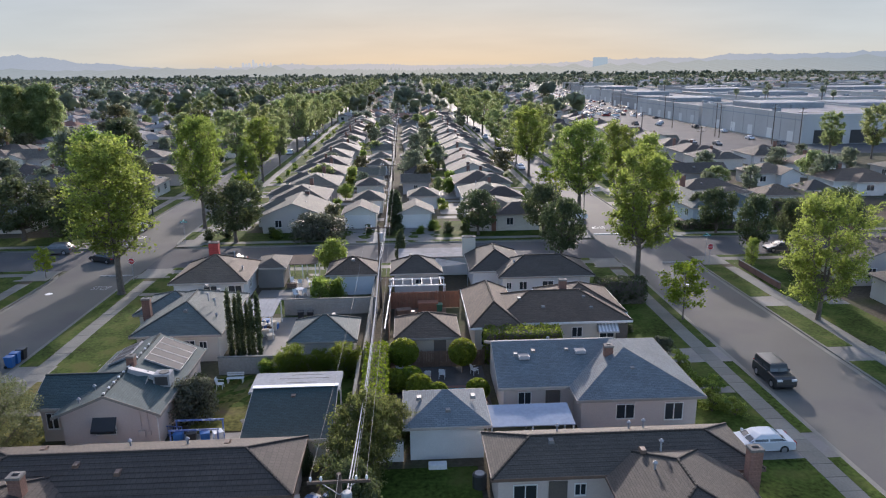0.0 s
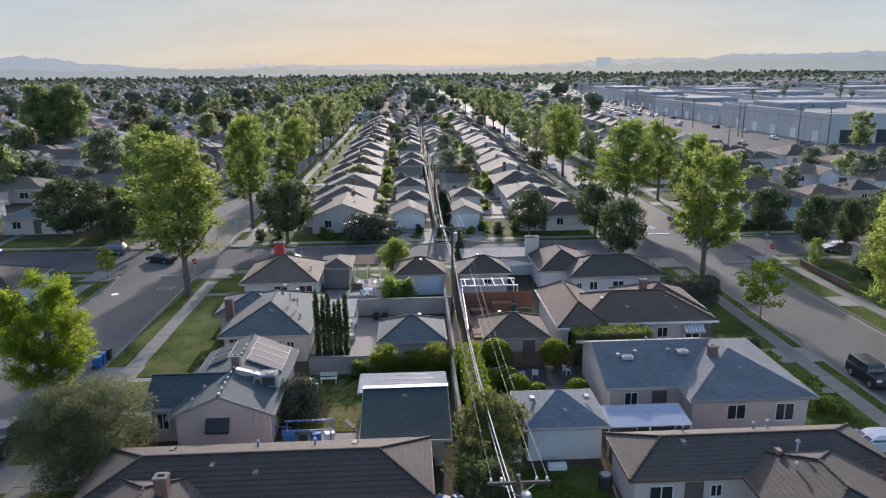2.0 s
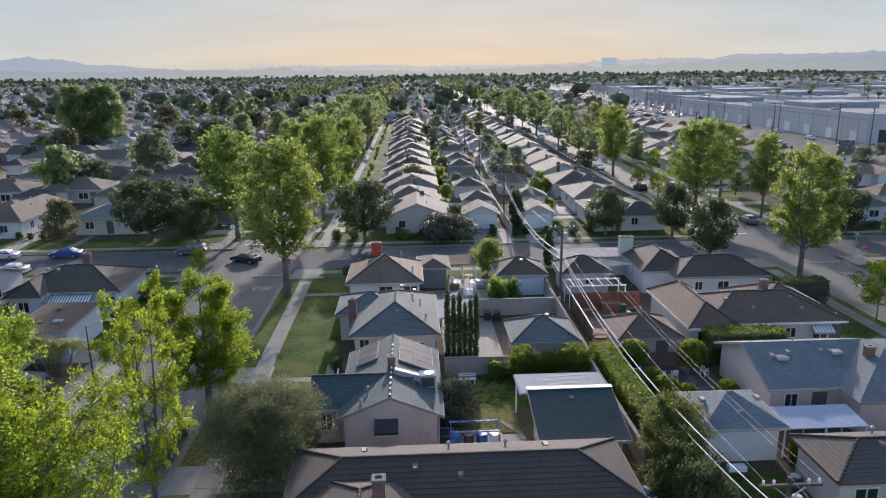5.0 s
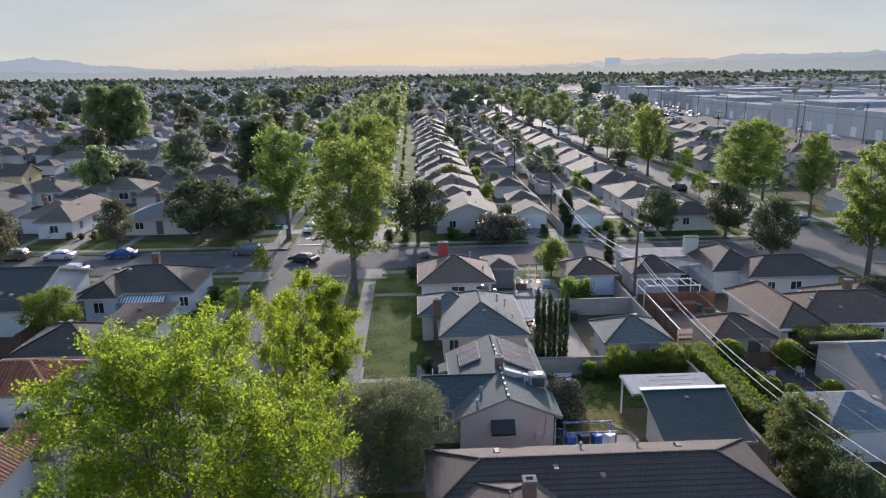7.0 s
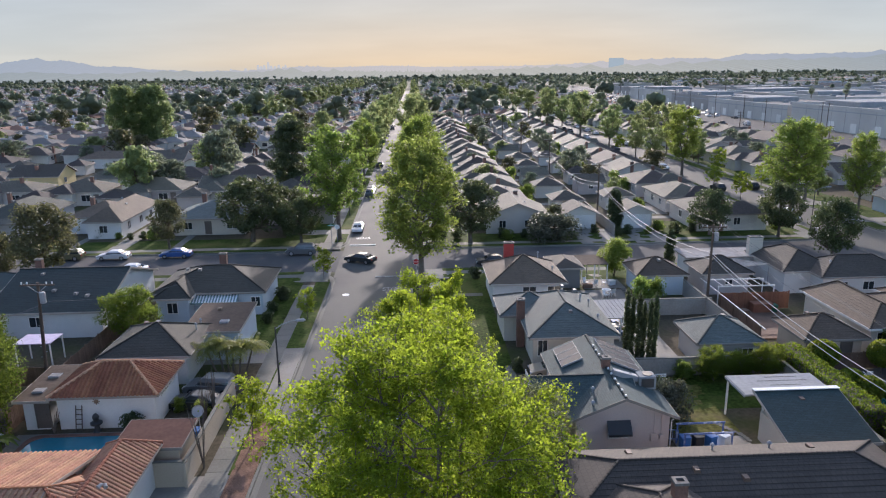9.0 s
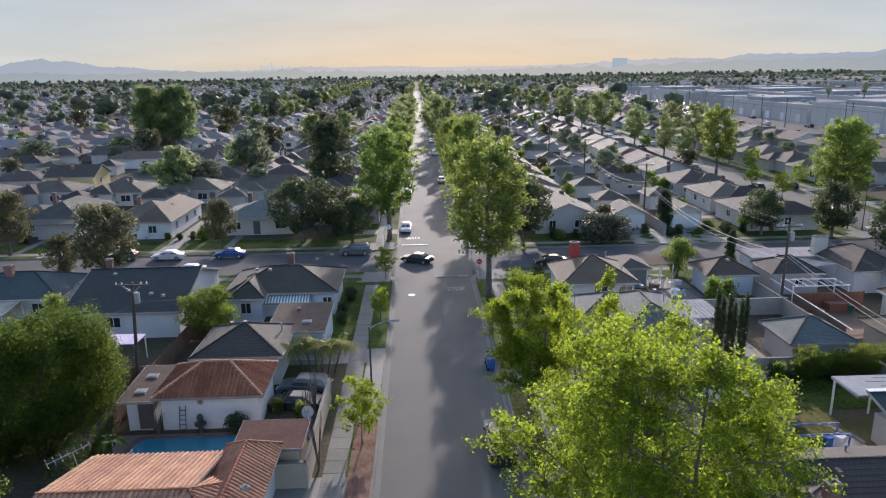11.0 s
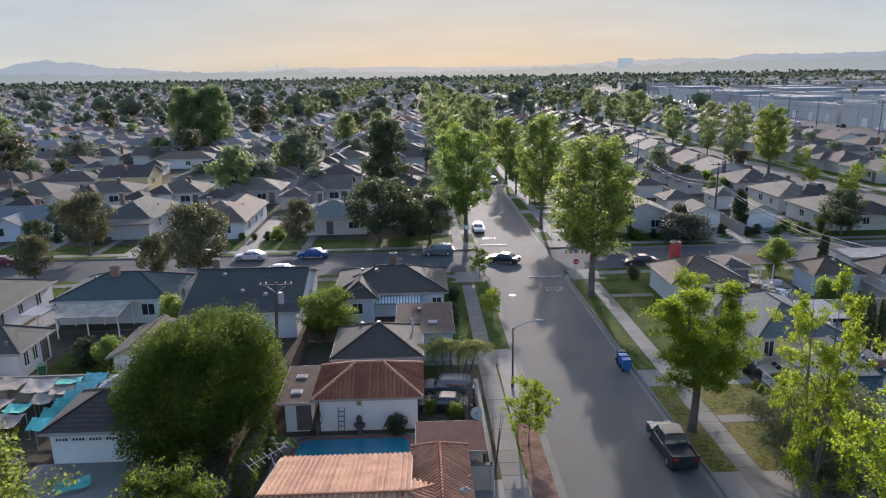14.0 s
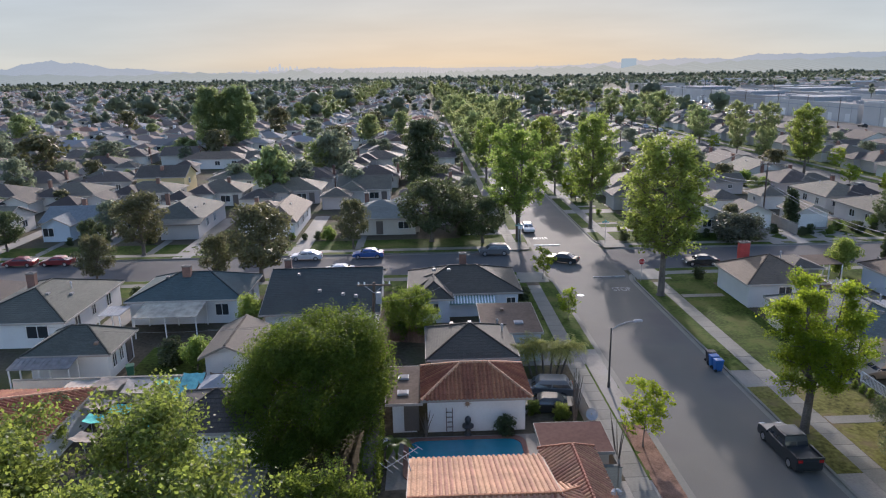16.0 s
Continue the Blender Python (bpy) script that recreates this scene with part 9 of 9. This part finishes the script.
# ---- garden furniture and clutter ----
def garden_chair(x, y, rz, mat=None, label="white plastic garden chair"):
    m = mat or PLASTIC_WHITE
    t = thing("garden_chair", x, y, 0.03, rz, label, "chair", "garden chairs")
    bm = bmesh.new()
    soft_box(bm, -0.25, 0.25, -0.25, 0.25, 0.4, 0.45, 0.015)
    part("seat", bm, m, t)
    bm = bmesh.new()
    beam(bm, (0, 0.24, 0.45), (0, 0.36, 0.95), 0.46, 0.04)
    part("backrest", bm, m, t)
    for sx in (-0.22, 0.22):
        for sy in (-0.22, 0.22):
            bm = bmesh.new()
            beam(bm, (sx, sy, 0.42), (sx * 1.1, sy * 1.1, 0), 0.04, 0.04)
            part("leg", bm, m, t)
        bm = bmesh.new()
        beam(bm, (sx * 1.1, -0.25, 0.64), (sx * 1.1, 0.28, 0.66), 0.05, 0.03)
        part("armrest", bm, m, t)


def garden_table(x, y, r=0.55, label="round white garden table"):
    t = thing("garden_table", x, y, 0.03, 0, label, "table")
    bm = bmesh.new()
    tube(bm, ((0, 0, 0.68), (0, 0, 0.72)), r, 18)
    part("tabletop", bm, PLASTIC_WHITE, t)
    for k in range(4):
        a = k * 1.57 + 0.78
        bm = bmesh.new()
        beam(bm, (math.cos(a) * r * 0.6, math.sin(a) * r * 0.6, 0.68), (math.cos(a) * r * 0.8, math.sin(a) * r * 0.8, 0), 0.04, 0.04)
        part("leg", bm, PLASTIC_WHITE, t)


for x, y, rz in ((1.4, 53.0, 180), (2.6, 53.2, 170), (5.4, 53.8, 120), (-15.6, 52.6, 90), (-12.9, 75.6, 40), (-12.0, 76.3, 200), (2.8, 79.0, 30), (-64.6, 46.8, 120), (-63.6, 47.4, 220), (-15.0, 64.5, 40), (-14.2, 66.0, 120)):
    garden_chair(x, y, rz)
garden_table(-64.2, 47.6), garden_table(-12.6, 76.6), garden_table(3.6, 79.6, 0.7), garden_table(-14.8, 65.4, 0.6)
um = thing("parasol", -64.2, 47.6, 0, 0, "closed pale teal garden parasol", "parasol")
bm = bmesh.new()
tube(bm, ((0, 0, 0), (0, 0, 2.4)), 0.03, 8)
part("pole", bm, WHITE_WOOD, um)
bm = bmesh.new()
tube(bm, ((0, 0, 1.2), (0, 0, 1.4), (0, 0, 2.35)), (0.1, 0.2, 0.04), 10)
part("canopy", bm, CAR["silver"], um)


def bench(x, y, rz, label="white slatted garden bench"):
    t = thing("bench", x, y, 0.03, rz, label, "bench")
    for k in range(3):
        bm = bmesh.new()
        box(bm, -0.7, 0.7, -0.22 + k * 0.15, -0.1 + k * 0.15, 0.42, 0.45)
        part("slat", bm, WHITE_WOOD, t)
    for k in range(2):
        bm = bmesh.new()
        box(bm, -0.7, 0.7, 0.22, 0.25, 0.55 + k * 0.18, 0.67 + k * 0.18)
        part("back_slat", bm, WHITE_WOOD, t)
    for s in (-0.6, 0.6):
        bm = bmesh.new()
        box(bm, s - 0.03, s + 0.03, -0.2, 0.26, 0, 0.42)
        part("leg_frame", bm, WHITE_WOOD, t)


bench(-14.6, 53.6, 0), bench(-0.6, 53.9, 0)


def crate(x, y, w, d, h, mat, label, rz=0.0, z=0.02):
    t = thing("storage_box", x, y, z, rz, label, "box")
    bm = bmesh.new()
    soft_box(bm, -w / 2, w / 2, -d / 2, d / 2, 0, h, 0.03)
    part("body", bm, mat, t)
    bm = bmesh.new()
    soft_box(bm, -w / 2 - 0.03, w / 2 + 0.03, -d / 2 - 0.03, d / 2 + 0.03, h, h + 0.06, 0.02)
    part("lid", bm, mat, t)


R = random.Random(5)
for k in range(22):
    crate(R.uniform(-16.4, -13.4), R.uniform(63.2, 67.6), R.uniform(0.3, 0.8), R.uniform(0.3, 0.7), R.uniform(0.3, 0.9), R.choice((PLASTIC_WHITE, STUCCO["cream"], WOOD, GALV, PLASTIC_BLUE)), "stored household box under the patio cover", R.uniform(0, 90))
for k in range(14):
    crate(R.uniform(-7.4, -4.8), R.uniform(31.0, 37.6), R.uniform(0.3, 0.9), R.uniform(0.3, 0.8), R.uniform(0.2, 0.7), R.choice((PLASTIC_BLUE, PLASTIC_WHITE, PLASTIC_BLUE, GALV)), "blue and white clutter in the side yard", R.uniform(0, 90))
for k, m in enumerate((PLASTIC_BLUE, PLASTIC_BLACK, PLASTIC_BLUE, PLASTIC_WHITE)):
    crate(-16.2 + k * 0.9, 43.9, 0.6, 0.6, 0.9, m, "storage bin under the white frame", 10 * k)
bin_cart(-10.3, 68.4, PLASTIC_BLACK, 0, "dark wheeled bin with a pale lid"), bin_cart(-11.3, 68.4, PLASTIC_BLACK, 8, "dark wheeled bin with a pale lid"), bin_cart(3.2, 69.6, PLASTIC_GREEN, 0, "green wheeled bin by the fence")
bin_cart(-86.2, 61.0, PLASTIC_GREEN, 20, "green wheeled bin beside the back house"), bin_cart(-79.6, 45.2, PLASTIC_BLACK, 5, "black wheeled bin beside the garage"), bin_cart(-50.0, 47.2, PLASTIC_BLUE, 0, "blue wheeled bin behind the wall"), bin_cart(-51.0, 46.8, PLASTIC_GREEN, 0, "green wheeled bin behind the wall")
acu = thing("air_conditioner", 4.1, 37.5, 0, 0, "dark outdoor air conditioner beside the wall", "air conditioner")
bm = bmesh.new()
tube(bm, ((0, 0, 0.05), (0, 0, 0.9), (0, 0, 0.98)), (0.45, 0.45, 0.38), 20)
part("casing", bm, DARK_METAL, acu)
bm = bmesh.new()
tube(bm, ((0, 0, 0.98), (0, 0, 1.01)), 0.3, 16)
part("fan_grille", bm, GALV, acu)
flat("patio", DRIVE, "worn tan concrete back patio", "patio", -14.5, -9.6, 79.2, 85.0, 0.03)
for x, y, rz in ((-14.0, 80.4, 30), (-13.1, 79.9, 200), (-11.9, 80.2, 80)):
    garden_chair(x, y, rz)
crate(-14.0, 79.6, 1.1, 0.5, 0.45, WOOD, "low brown wooden chest on the patio")
crate(-10.9, 80.6, 0.8, 0.7, 0.5, PLASTIC_WHITE, "pale storage box on the patio", 15)
crate(2.0, 69.9, 2.1, 1.0, 0.9, ORANGE_WOOD, "long rust-stained timber chest on the deck", 0, 0.12)
crate(-0.6, 68.9, 1.5, 0.9, 0.5, WOOD, "low raised planting bed on the deck", 10, 0.12)
for k in range(6):
    flat("step", CONCRETE, "pale garden step beside the garage", "step", -10.3, -9.7, 75.6 + 0.6 * k, 76.05 + 0.6 * k, 0.09)
R = random.Random(9)
for k in range(9):
    bm = bmesh.new()
    a = 0.35 * k
    x, y = -11.9 + 0.5 * math.cos(a) * (1 + 0.05 * k), 44.6 + 0.3 * k
    tube(bm, ((x, y, 0.0), (x, y, 0.07)), R.uniform(0.16, 0.24), 9)
    tagged(part("stepping_stone", bm, CONCRETE), "round pale stepping stone in the lawn", "stone", "stepping stones")
pt = thing("planter", 1.6, 39.8, 0.03, 0, "long pale planter box", "planter")
bm = bmesh.new()
soft_box(bm, -0.6, 0.6, -0.25, 0.25, 0, 0.35, 0.04)
part("trough", bm, PLASTIC_WHITE, pt)

# ---- the pool house wall ----
ld = thing("ladder", -58.9, 49.2, 0.02, 0, "dark wooden ladder against a white wall", "ladder")
for s in (-0.22, 0.22):
    bm = bmesh.new()
    beam(bm, (s, -0.3, 0), (s, 0.2, 1.9), 0.05, 0.06)
    part("stile", bm, POLE_WOOD, ld)
for k in range(5):
    bm = bmesh.new()
    f = (k + 0.7) / 5.6
    beam(bm, (-0.22, -0.3 + 0.5 * f, 1.9 * f), (0.22, -0.3 + 0.5 * f, 1.9 * f), 0.04, 0.05)
    part("rung", bm, POLE_WOOD, ld)
ft = thing("fountain", -57.6, 48.95, 0.02, 0, "dark stone wall fountain", "fountain")
bm = bmesh.new()
tube(bm, ((0, 0, 0), (0, 0, 0.15), (0, 0, 0.55), (0, 0, 0.62), (0, 0, 0.75), (0, 0, 0.85), (0, 0, 1.15), (0, 0, 1.3), (0, 0, 1.45)), (0.3, 0.22, 0.15, 0.42, 0.42, 0.15, 0.24, 0.2, 0.05), 14)
part("bowl", bm, DARK_METAL, ft)
orn = thing("wall_ornament", -57.6, 49.38, 2.2, 0, "small round sun ornament on the wall", "ornament")
bm = bmesh.new()
tube(bm, ((0, 0, 0), (0, -0.05, 0)), 0.16, 12)
part("disc", bm, WOOD, orn)
for k in range(8):
    a = k * 0.785
    bm = bmesh.new()
    beam(bm, (0.14 * math.cos(a), -0.02, 0.14 * math.sin(a)), (0.27 * math.cos(a), -0.02, 0.27 * math.sin(a)), 0.04, 0.04)
    part("ray", bm, WOOD, orn)
plant("shrub_dark", -54.9, 48.7, 1.5, 1.0)
for x, y in ((-60.6, 48.8), (-49.6, 50.6), (-49.9, 49.2), (-48.6 + 0.2, 43.6)):
    t = thing("bare_shrub", x, y, 0, 0, "bare branching shrub without leaves", "shrub")
    bm = bmesh.new()
    r = random.Random(int(x * 10))
    for k in range(9):
        a, b = r.random() * 6.28, r.uniform(0.2, 0.7)
        h = r.uniform(1.4, 2.2) if x < -55 else r.uniform(2.5, 4.5)
        tube(bm, ((0, 0, -0.05), (b * 0.4 * math.cos(a), b * 0.3 * math.sin(a), h * 0.5), (b * math.cos(a), b * 0.6 * math.sin(a), h)), (0.05, 0.035, 0.012), 5)
    part("stem", bm, BARK, t)


def skylight(x, y, z, label="small flat metal-framed roof skylight"):
    t = thing("skylight", x, y, z, 0, label, "skylight")
    bm = bmesh.new()
    box(bm, -0.4, 0.4, -0.35, 0.35, -0.1, 0.1)
    part("frame", bm, GALV, t)
    bm = bmesh.new()
    box(bm, -0.33, 0.33, -0.28, 0.28, 0.1, 0.13)
    part("pane", bm, FLAT_ROOF, t)


skylight(-62.2, 50.6, 2.57), skylight(-62.2, 53.0, 2.67), skylight(-52.0, 63.5, 2.9, "bright roof hatch on the flat roof")
skylight(8.6, 48.2, 3.95), skylight(13.0, 48.6, 4.1)


# ---- banana plant, roof antenna and floodlights round the pool ----
banana = thing("banana_plant", -62.6, 45.7, 0, 0, "young banana plant with broad torn leaves", "plant")
bm = bmesh.new()
tube(bm, ((0, 0, -0.05), (0.05, 0, 0.8), (0, 0.05, 1.5)), (0.1, 0.08, 0.05), 8)
part("stem", bm, LEAF_MID, banana)
R = random.Random(63)
for k in range(9):
    a, rise = k * 2.4, R.uniform(0.5, 1.3)
    out, up = Vector((math.cos(a), math.sin(a), 0)), Vector((0, 0, 1))
    side = Vector((-math.sin(a), math.cos(a), 0))
    bm = bmesh.new()
    rows = []
    for i in range(9):
        f = i / 8
        p = up * (1.35 + rise * f - 1.3 * f * f) + out * (0.1 + 1.15 * f)
        w = 0.02 + 0.24 * math.sin(math.pi * min(1, f * 0.92 + 0.06))
        rows.append([bm.verts.new(p - side * w + up * 0.08 * w), bm.verts.new(p - up * 0.05 * w), bm.verts.new(p + side * w * R.uniform(0.7, 1.0) + up * 0.08 * w)])
    for p, q in zip(rows, rows[1:]):
        for j in (0, 1):
            bm.faces.new((p[j], p[j + 1], q[j + 1], q[j]))
    part("leaf", bm, LEAF_MID, banana)
aerial = thing("roof_antenna", -61.3, 39.2, 2.7, 0, "old bent television antenna on the roof edge", "antenna")
bm = bmesh.new()
tube(bm, ((0, 0, 0), (-0.2, 0.2, 0.7), (-0.4, 0.3, 1.5)), 0.025, 6)
part("mast", bm, GALV, aerial)
bm = bmesh.new()
tube(bm, ((-1.5, -0.5, 1.25), (0.3, 0.9, 1.65)), 0.02, 6)
part("boom", bm, GALV, aerial)
for k in range(7):
    f = k / 6
    c = Vector((-1.5, -0.5, 1.25)).lerp(Vector((0.3, 0.9, 1.65)), f)
    d = Vector((0.45, -0.6, 0)) * (0.9 - 0.4 * f)
    bm = bmesh.new()
    tube(bm, (c - d, c + d), 0.012, 5)
    part("rod", bm, GALV, aerial)
flood = thing("floodlight", -50.9, 35.6, 3.85, 0, "pair of white floodlights on a roof ridge", "floodlight")
bm = bmesh.new()
tube(bm, ((0, 0, 0), (0, 0, 0.35)), 0.03, 6)
part("stem", bm, METAL_WHITE, flood)
for d in (-1, 1):
    bm = bmesh.new()
    tube(bm, ((0.05 * d, 0, 0.35), (0.12 * d, -0.12, 0.38), (0.2 * d, -0.3, 0.32)), (0.05, 0.09, 0.12), 10)
    part("lamp_head", bm, METAL_WHITE, flood)

# ---- tarpaulins over the neighbouring yard ----
def tarp(x, y, z, w, d, mat, label, sag=0.35, tilt=0.0, rz=0.0):
    t = thing("tarpaulin", x, y, 0, rz, label, "tarpaulin")
    n = 8
    r = random.Random(int(x * 31 + y * 17))
    v = []
    for s in (0, 0.015):
        for j in range(n + 1):
            for i in range(n + 1):
                a, b = i / n * 2 - 1, j / n * 2 - 1
                zz = z - sag * (1 - a * a) * (1 - 0.5 * b * b) + tilt * b + 0.03 * math.sin(6 * a + 4 * b + x) + r.uniform(-0.025, 0.025)
                v.append((a * w / 2, b * d / 2, zz - s))
    m = (n + 1) ** 2
    q = []
    for j in range(n):
        for i in range(n):
            k = j * (n + 1) + i
            q += [(k, k + 1, k + n + 2, k + n + 1), (m + k, m + k + n + 1, m + k + n + 2, m + k + 1)]
    sheet_mesh("cloth", v, q, mat, t)
    for sx in (-1, 1):
        bm = bmesh.new()
        tube(bm, ((sx * w / 2, d / 2, 0), (sx * w / 2, d / 2, z + tilt)), 0.03, 6)
        part("pole", bm, GALV, t)


for x, y, z, w, d, m in ((-87.1, 54.5, 2.2, 2.3, 1.8, 0), (-84.9, 54.4, 2.3, 2.3, 1.9, 0), (-82.5, 54.0, 2.25, 2.2, 1.8, 0), (-80.5, 54.6, 2.3, 1.8, 1.3, 1), (-80.4, 53.2, 2.2, 1.7, 1.2, 0), (-84.4, 51.6, 2.0, 1.9, 1.4, 0), (-82.6, 51.0, 1.9, 1.7, 1.2, 1), (-81.4, 52.2, 2.0, 1.5, 1.2, 0), (-83.8, 49.8, 1.8, 1.8, 1.2, 1), (-86.4, 52.2, 2.0, 1.6, 1.4, 0), (-82.2, 49.0, 1.9, 1.8, 1.4, 0), (-83.4, 47.2, 1.8, 1.8, 1.4, 0)):
    tarp(x, y, z, w, d, TEAL_TARP if m else PALE_TARP, "sagging teal tarpaulin over a yard" if m else "sagging pale tarpaulin over a yard", 0.2, R.uniform(-0.1, 0.2), R.uniform(-12, 12))
for x, y in ((-78.75, 55.1), (-78.8, 53.5), (-78.9, 52.1), (-79.0, 50.7), (-79.1, 49.3), (-79.2, 47.8)):
    tarp(x, y, 2.2, 1.7, 1.0, PALE_TEAL if y > 51 else TEAL_TARP, "narrow pale teal tarpaulin strip", 0.06, 0.22, R.uniform(-4, 4))
tarp(-75.0, 43.0, 0.55, 2.0, 0.6, TEAL_TARP, "crumpled teal tarpaulin in the drive", 0.25, 0.2, 25)
cp = thing("gazebo", -76.2, 54.2, 0, 0, "white peaked pop-up canopy", "gazebo")
bm = bmesh.new()
a = [bm.verts.new(p) for p in ((-1.6, -1.4, 2.2), (1.6, -1.4, 2.2), (1.6, 1.4, 2.2), (-1.6, 1.4, 2.2), (0, 0, 2.9))]
for f in ((0, 1, 4), (1, 2, 4), (2, 3, 4), (3, 0, 4), (3, 2, 1, 0)):
    bm.faces.new([a[i] for i in f])
part("canopy", bm, METAL_WHITE, cp)
for sx in (-1.5, 1.5):
    for sy in (-1.3, 1.3):
        bm = bmesh.new()
        tube(bm, ((sx, sy, 0), (sx, sy, 2.25)), 0.03, 6)
        part("leg", bm, GALV, cp)
plant("shrub_dark", -87.0, 50.8, 3.0, 0.9), plant("citrus", -86.2, 48.0, 2.6, 0.8), plant("citrus", -82.6, 49.6, 1.8, 0.7), plant("citrus", -80.6, 61.5, 3.0, 0.9), plant("citrus", -77.6, 69.2, 4.2, 0.7), plant("citrus", -88.2, 44.0, 3.6, 0.8)
plant("shrub_dark", -83.2, 62.8, 2.4, 1.2)

# low shrubs along house walls and walks
for x, y, h in ((-25.6, 57.0, 1.2), (-49.6, 70.5, 1.3), (-49.8, 74.0, 1.2), (-49.4, 78.0, 1.6), (-95.6 + 1.6, 82.2, 1.4), (-17.2, 86.0, 1.0), (21.4, 62.0, 0.9), (21.2, 68.0, 1.0), (-26.9, 84.4, 1.5), (-76.8, 83.6, 1.4), (-78.2, 84.0, 1.7), (12.0, 33.9, 0.8)):
    plant("shrub_dark", x, y, h)
for x in (5.6, 6.6, 7.7, 8.8, 9.9, 11.2, 12.2, 13.4):
    plant("shrub", x, 40.3, 0.75, 0.8)
R = random.Random(31)
for k in range(40):
    x, y = R.choice(((-19 + R.uniform(-12, 30), R.uniform(104, 107.5)), (R.uniform(-125, -50), R.uniform(109.5, 111.5)), (R.uniform(44, 84), R.uniform(104, 108))))
    plant(R.choice(("shrub", "shrub_dark", "shrub_dark")), x, y, R.uniform(0.8, 2.0))

# back yards along the far lots
R = random.Random(77)
for i in range(17):
    y = 109.5 + 15.0 * i
    for x0, x1 in ((-16.5, -11.0), (6.0, 10.5)):
        if R.random() < 0.6:
            lawn(x0, x1, y - 5, y + 5)
        else:
            flat("patio", DRIVE, "concrete back yard between the houses", "patio", x0, x1, y - 4, y + 6, 0.02)
    flat("driveway", DRIVE, "narrow concrete side driveway", "driveway", -31.4, -4.0, y + 6.3, y + 8.6, 0.018)
    flat("driveway", DRIVE, "narrow concrete side driveway", "driveway", 5.2, 25.9, y + 7.3, y + 9.4, 0.018)
    if i < 7:
        fence((-3.4, y - 4), (-3.4, y + 11), 1.7, BLOCK, "wall", "block wall along the rear boundary")
    plant(R.choice(("shrub_far", "shrub_far", "citrus")), R.uniform(-15, -11), y + R.uniform(-4, 4), R.uniform(1.5, 3.5))
    plant(R.choice(("shrub_far", "shrub_far", "citrus")), R.uniform(6, 10), y + R.uniform(-4, 4), R.uniform(1.5, 3.5))
    plant("shrub_far", -29.3, y + R.uniform(-5, 5), R.uniform(0.8, 1.6))
    plant("shrub_far", 23.2, y + R.uniform(-5, 5), R.uniform(0.8, 1.6))

# white bulbs strung along the ridge of the pale stucco house
sl = thing("string_light", -20.6, 47.5, 4.3, 0, "white bulbs on a cable along the roof ridge", "string light")
bm = bmesh.new()
tube(bm, ((0, -4.4, 0.06), (0.05, 0, 0.1), (0, 5.0, 0.06)), 0.012, 5)
part("cord", bm, WIRE, sl)
for k in range(11):
    bm = bmesh.new()
    soft_box(bm, -0.07, 0.07, -4.2 + 0.85 * k, -4.02 + 0.85 * k, 0.0, 0.12, 0.02)
    part("bulb", bm, PLASTIC_WHITE, sl)
# clipped bushes along the patio
for x in (5.9, 7.5, 8.8, 10.2, 11.6):
    plant("low_ball", x, 40.3, 2.0, 0.55)
# white ridge flashing of the slate-roofed garage
bm = bmesh.new()
beam(bm, (-11.15, 45.2, 3.58), (-5.15, 45.2, 3.58), 0.4, 0.05)
tagged(part("flashing", bm, PLASTIC_WHITE), "white flashing along the garage ridge", "flashing")
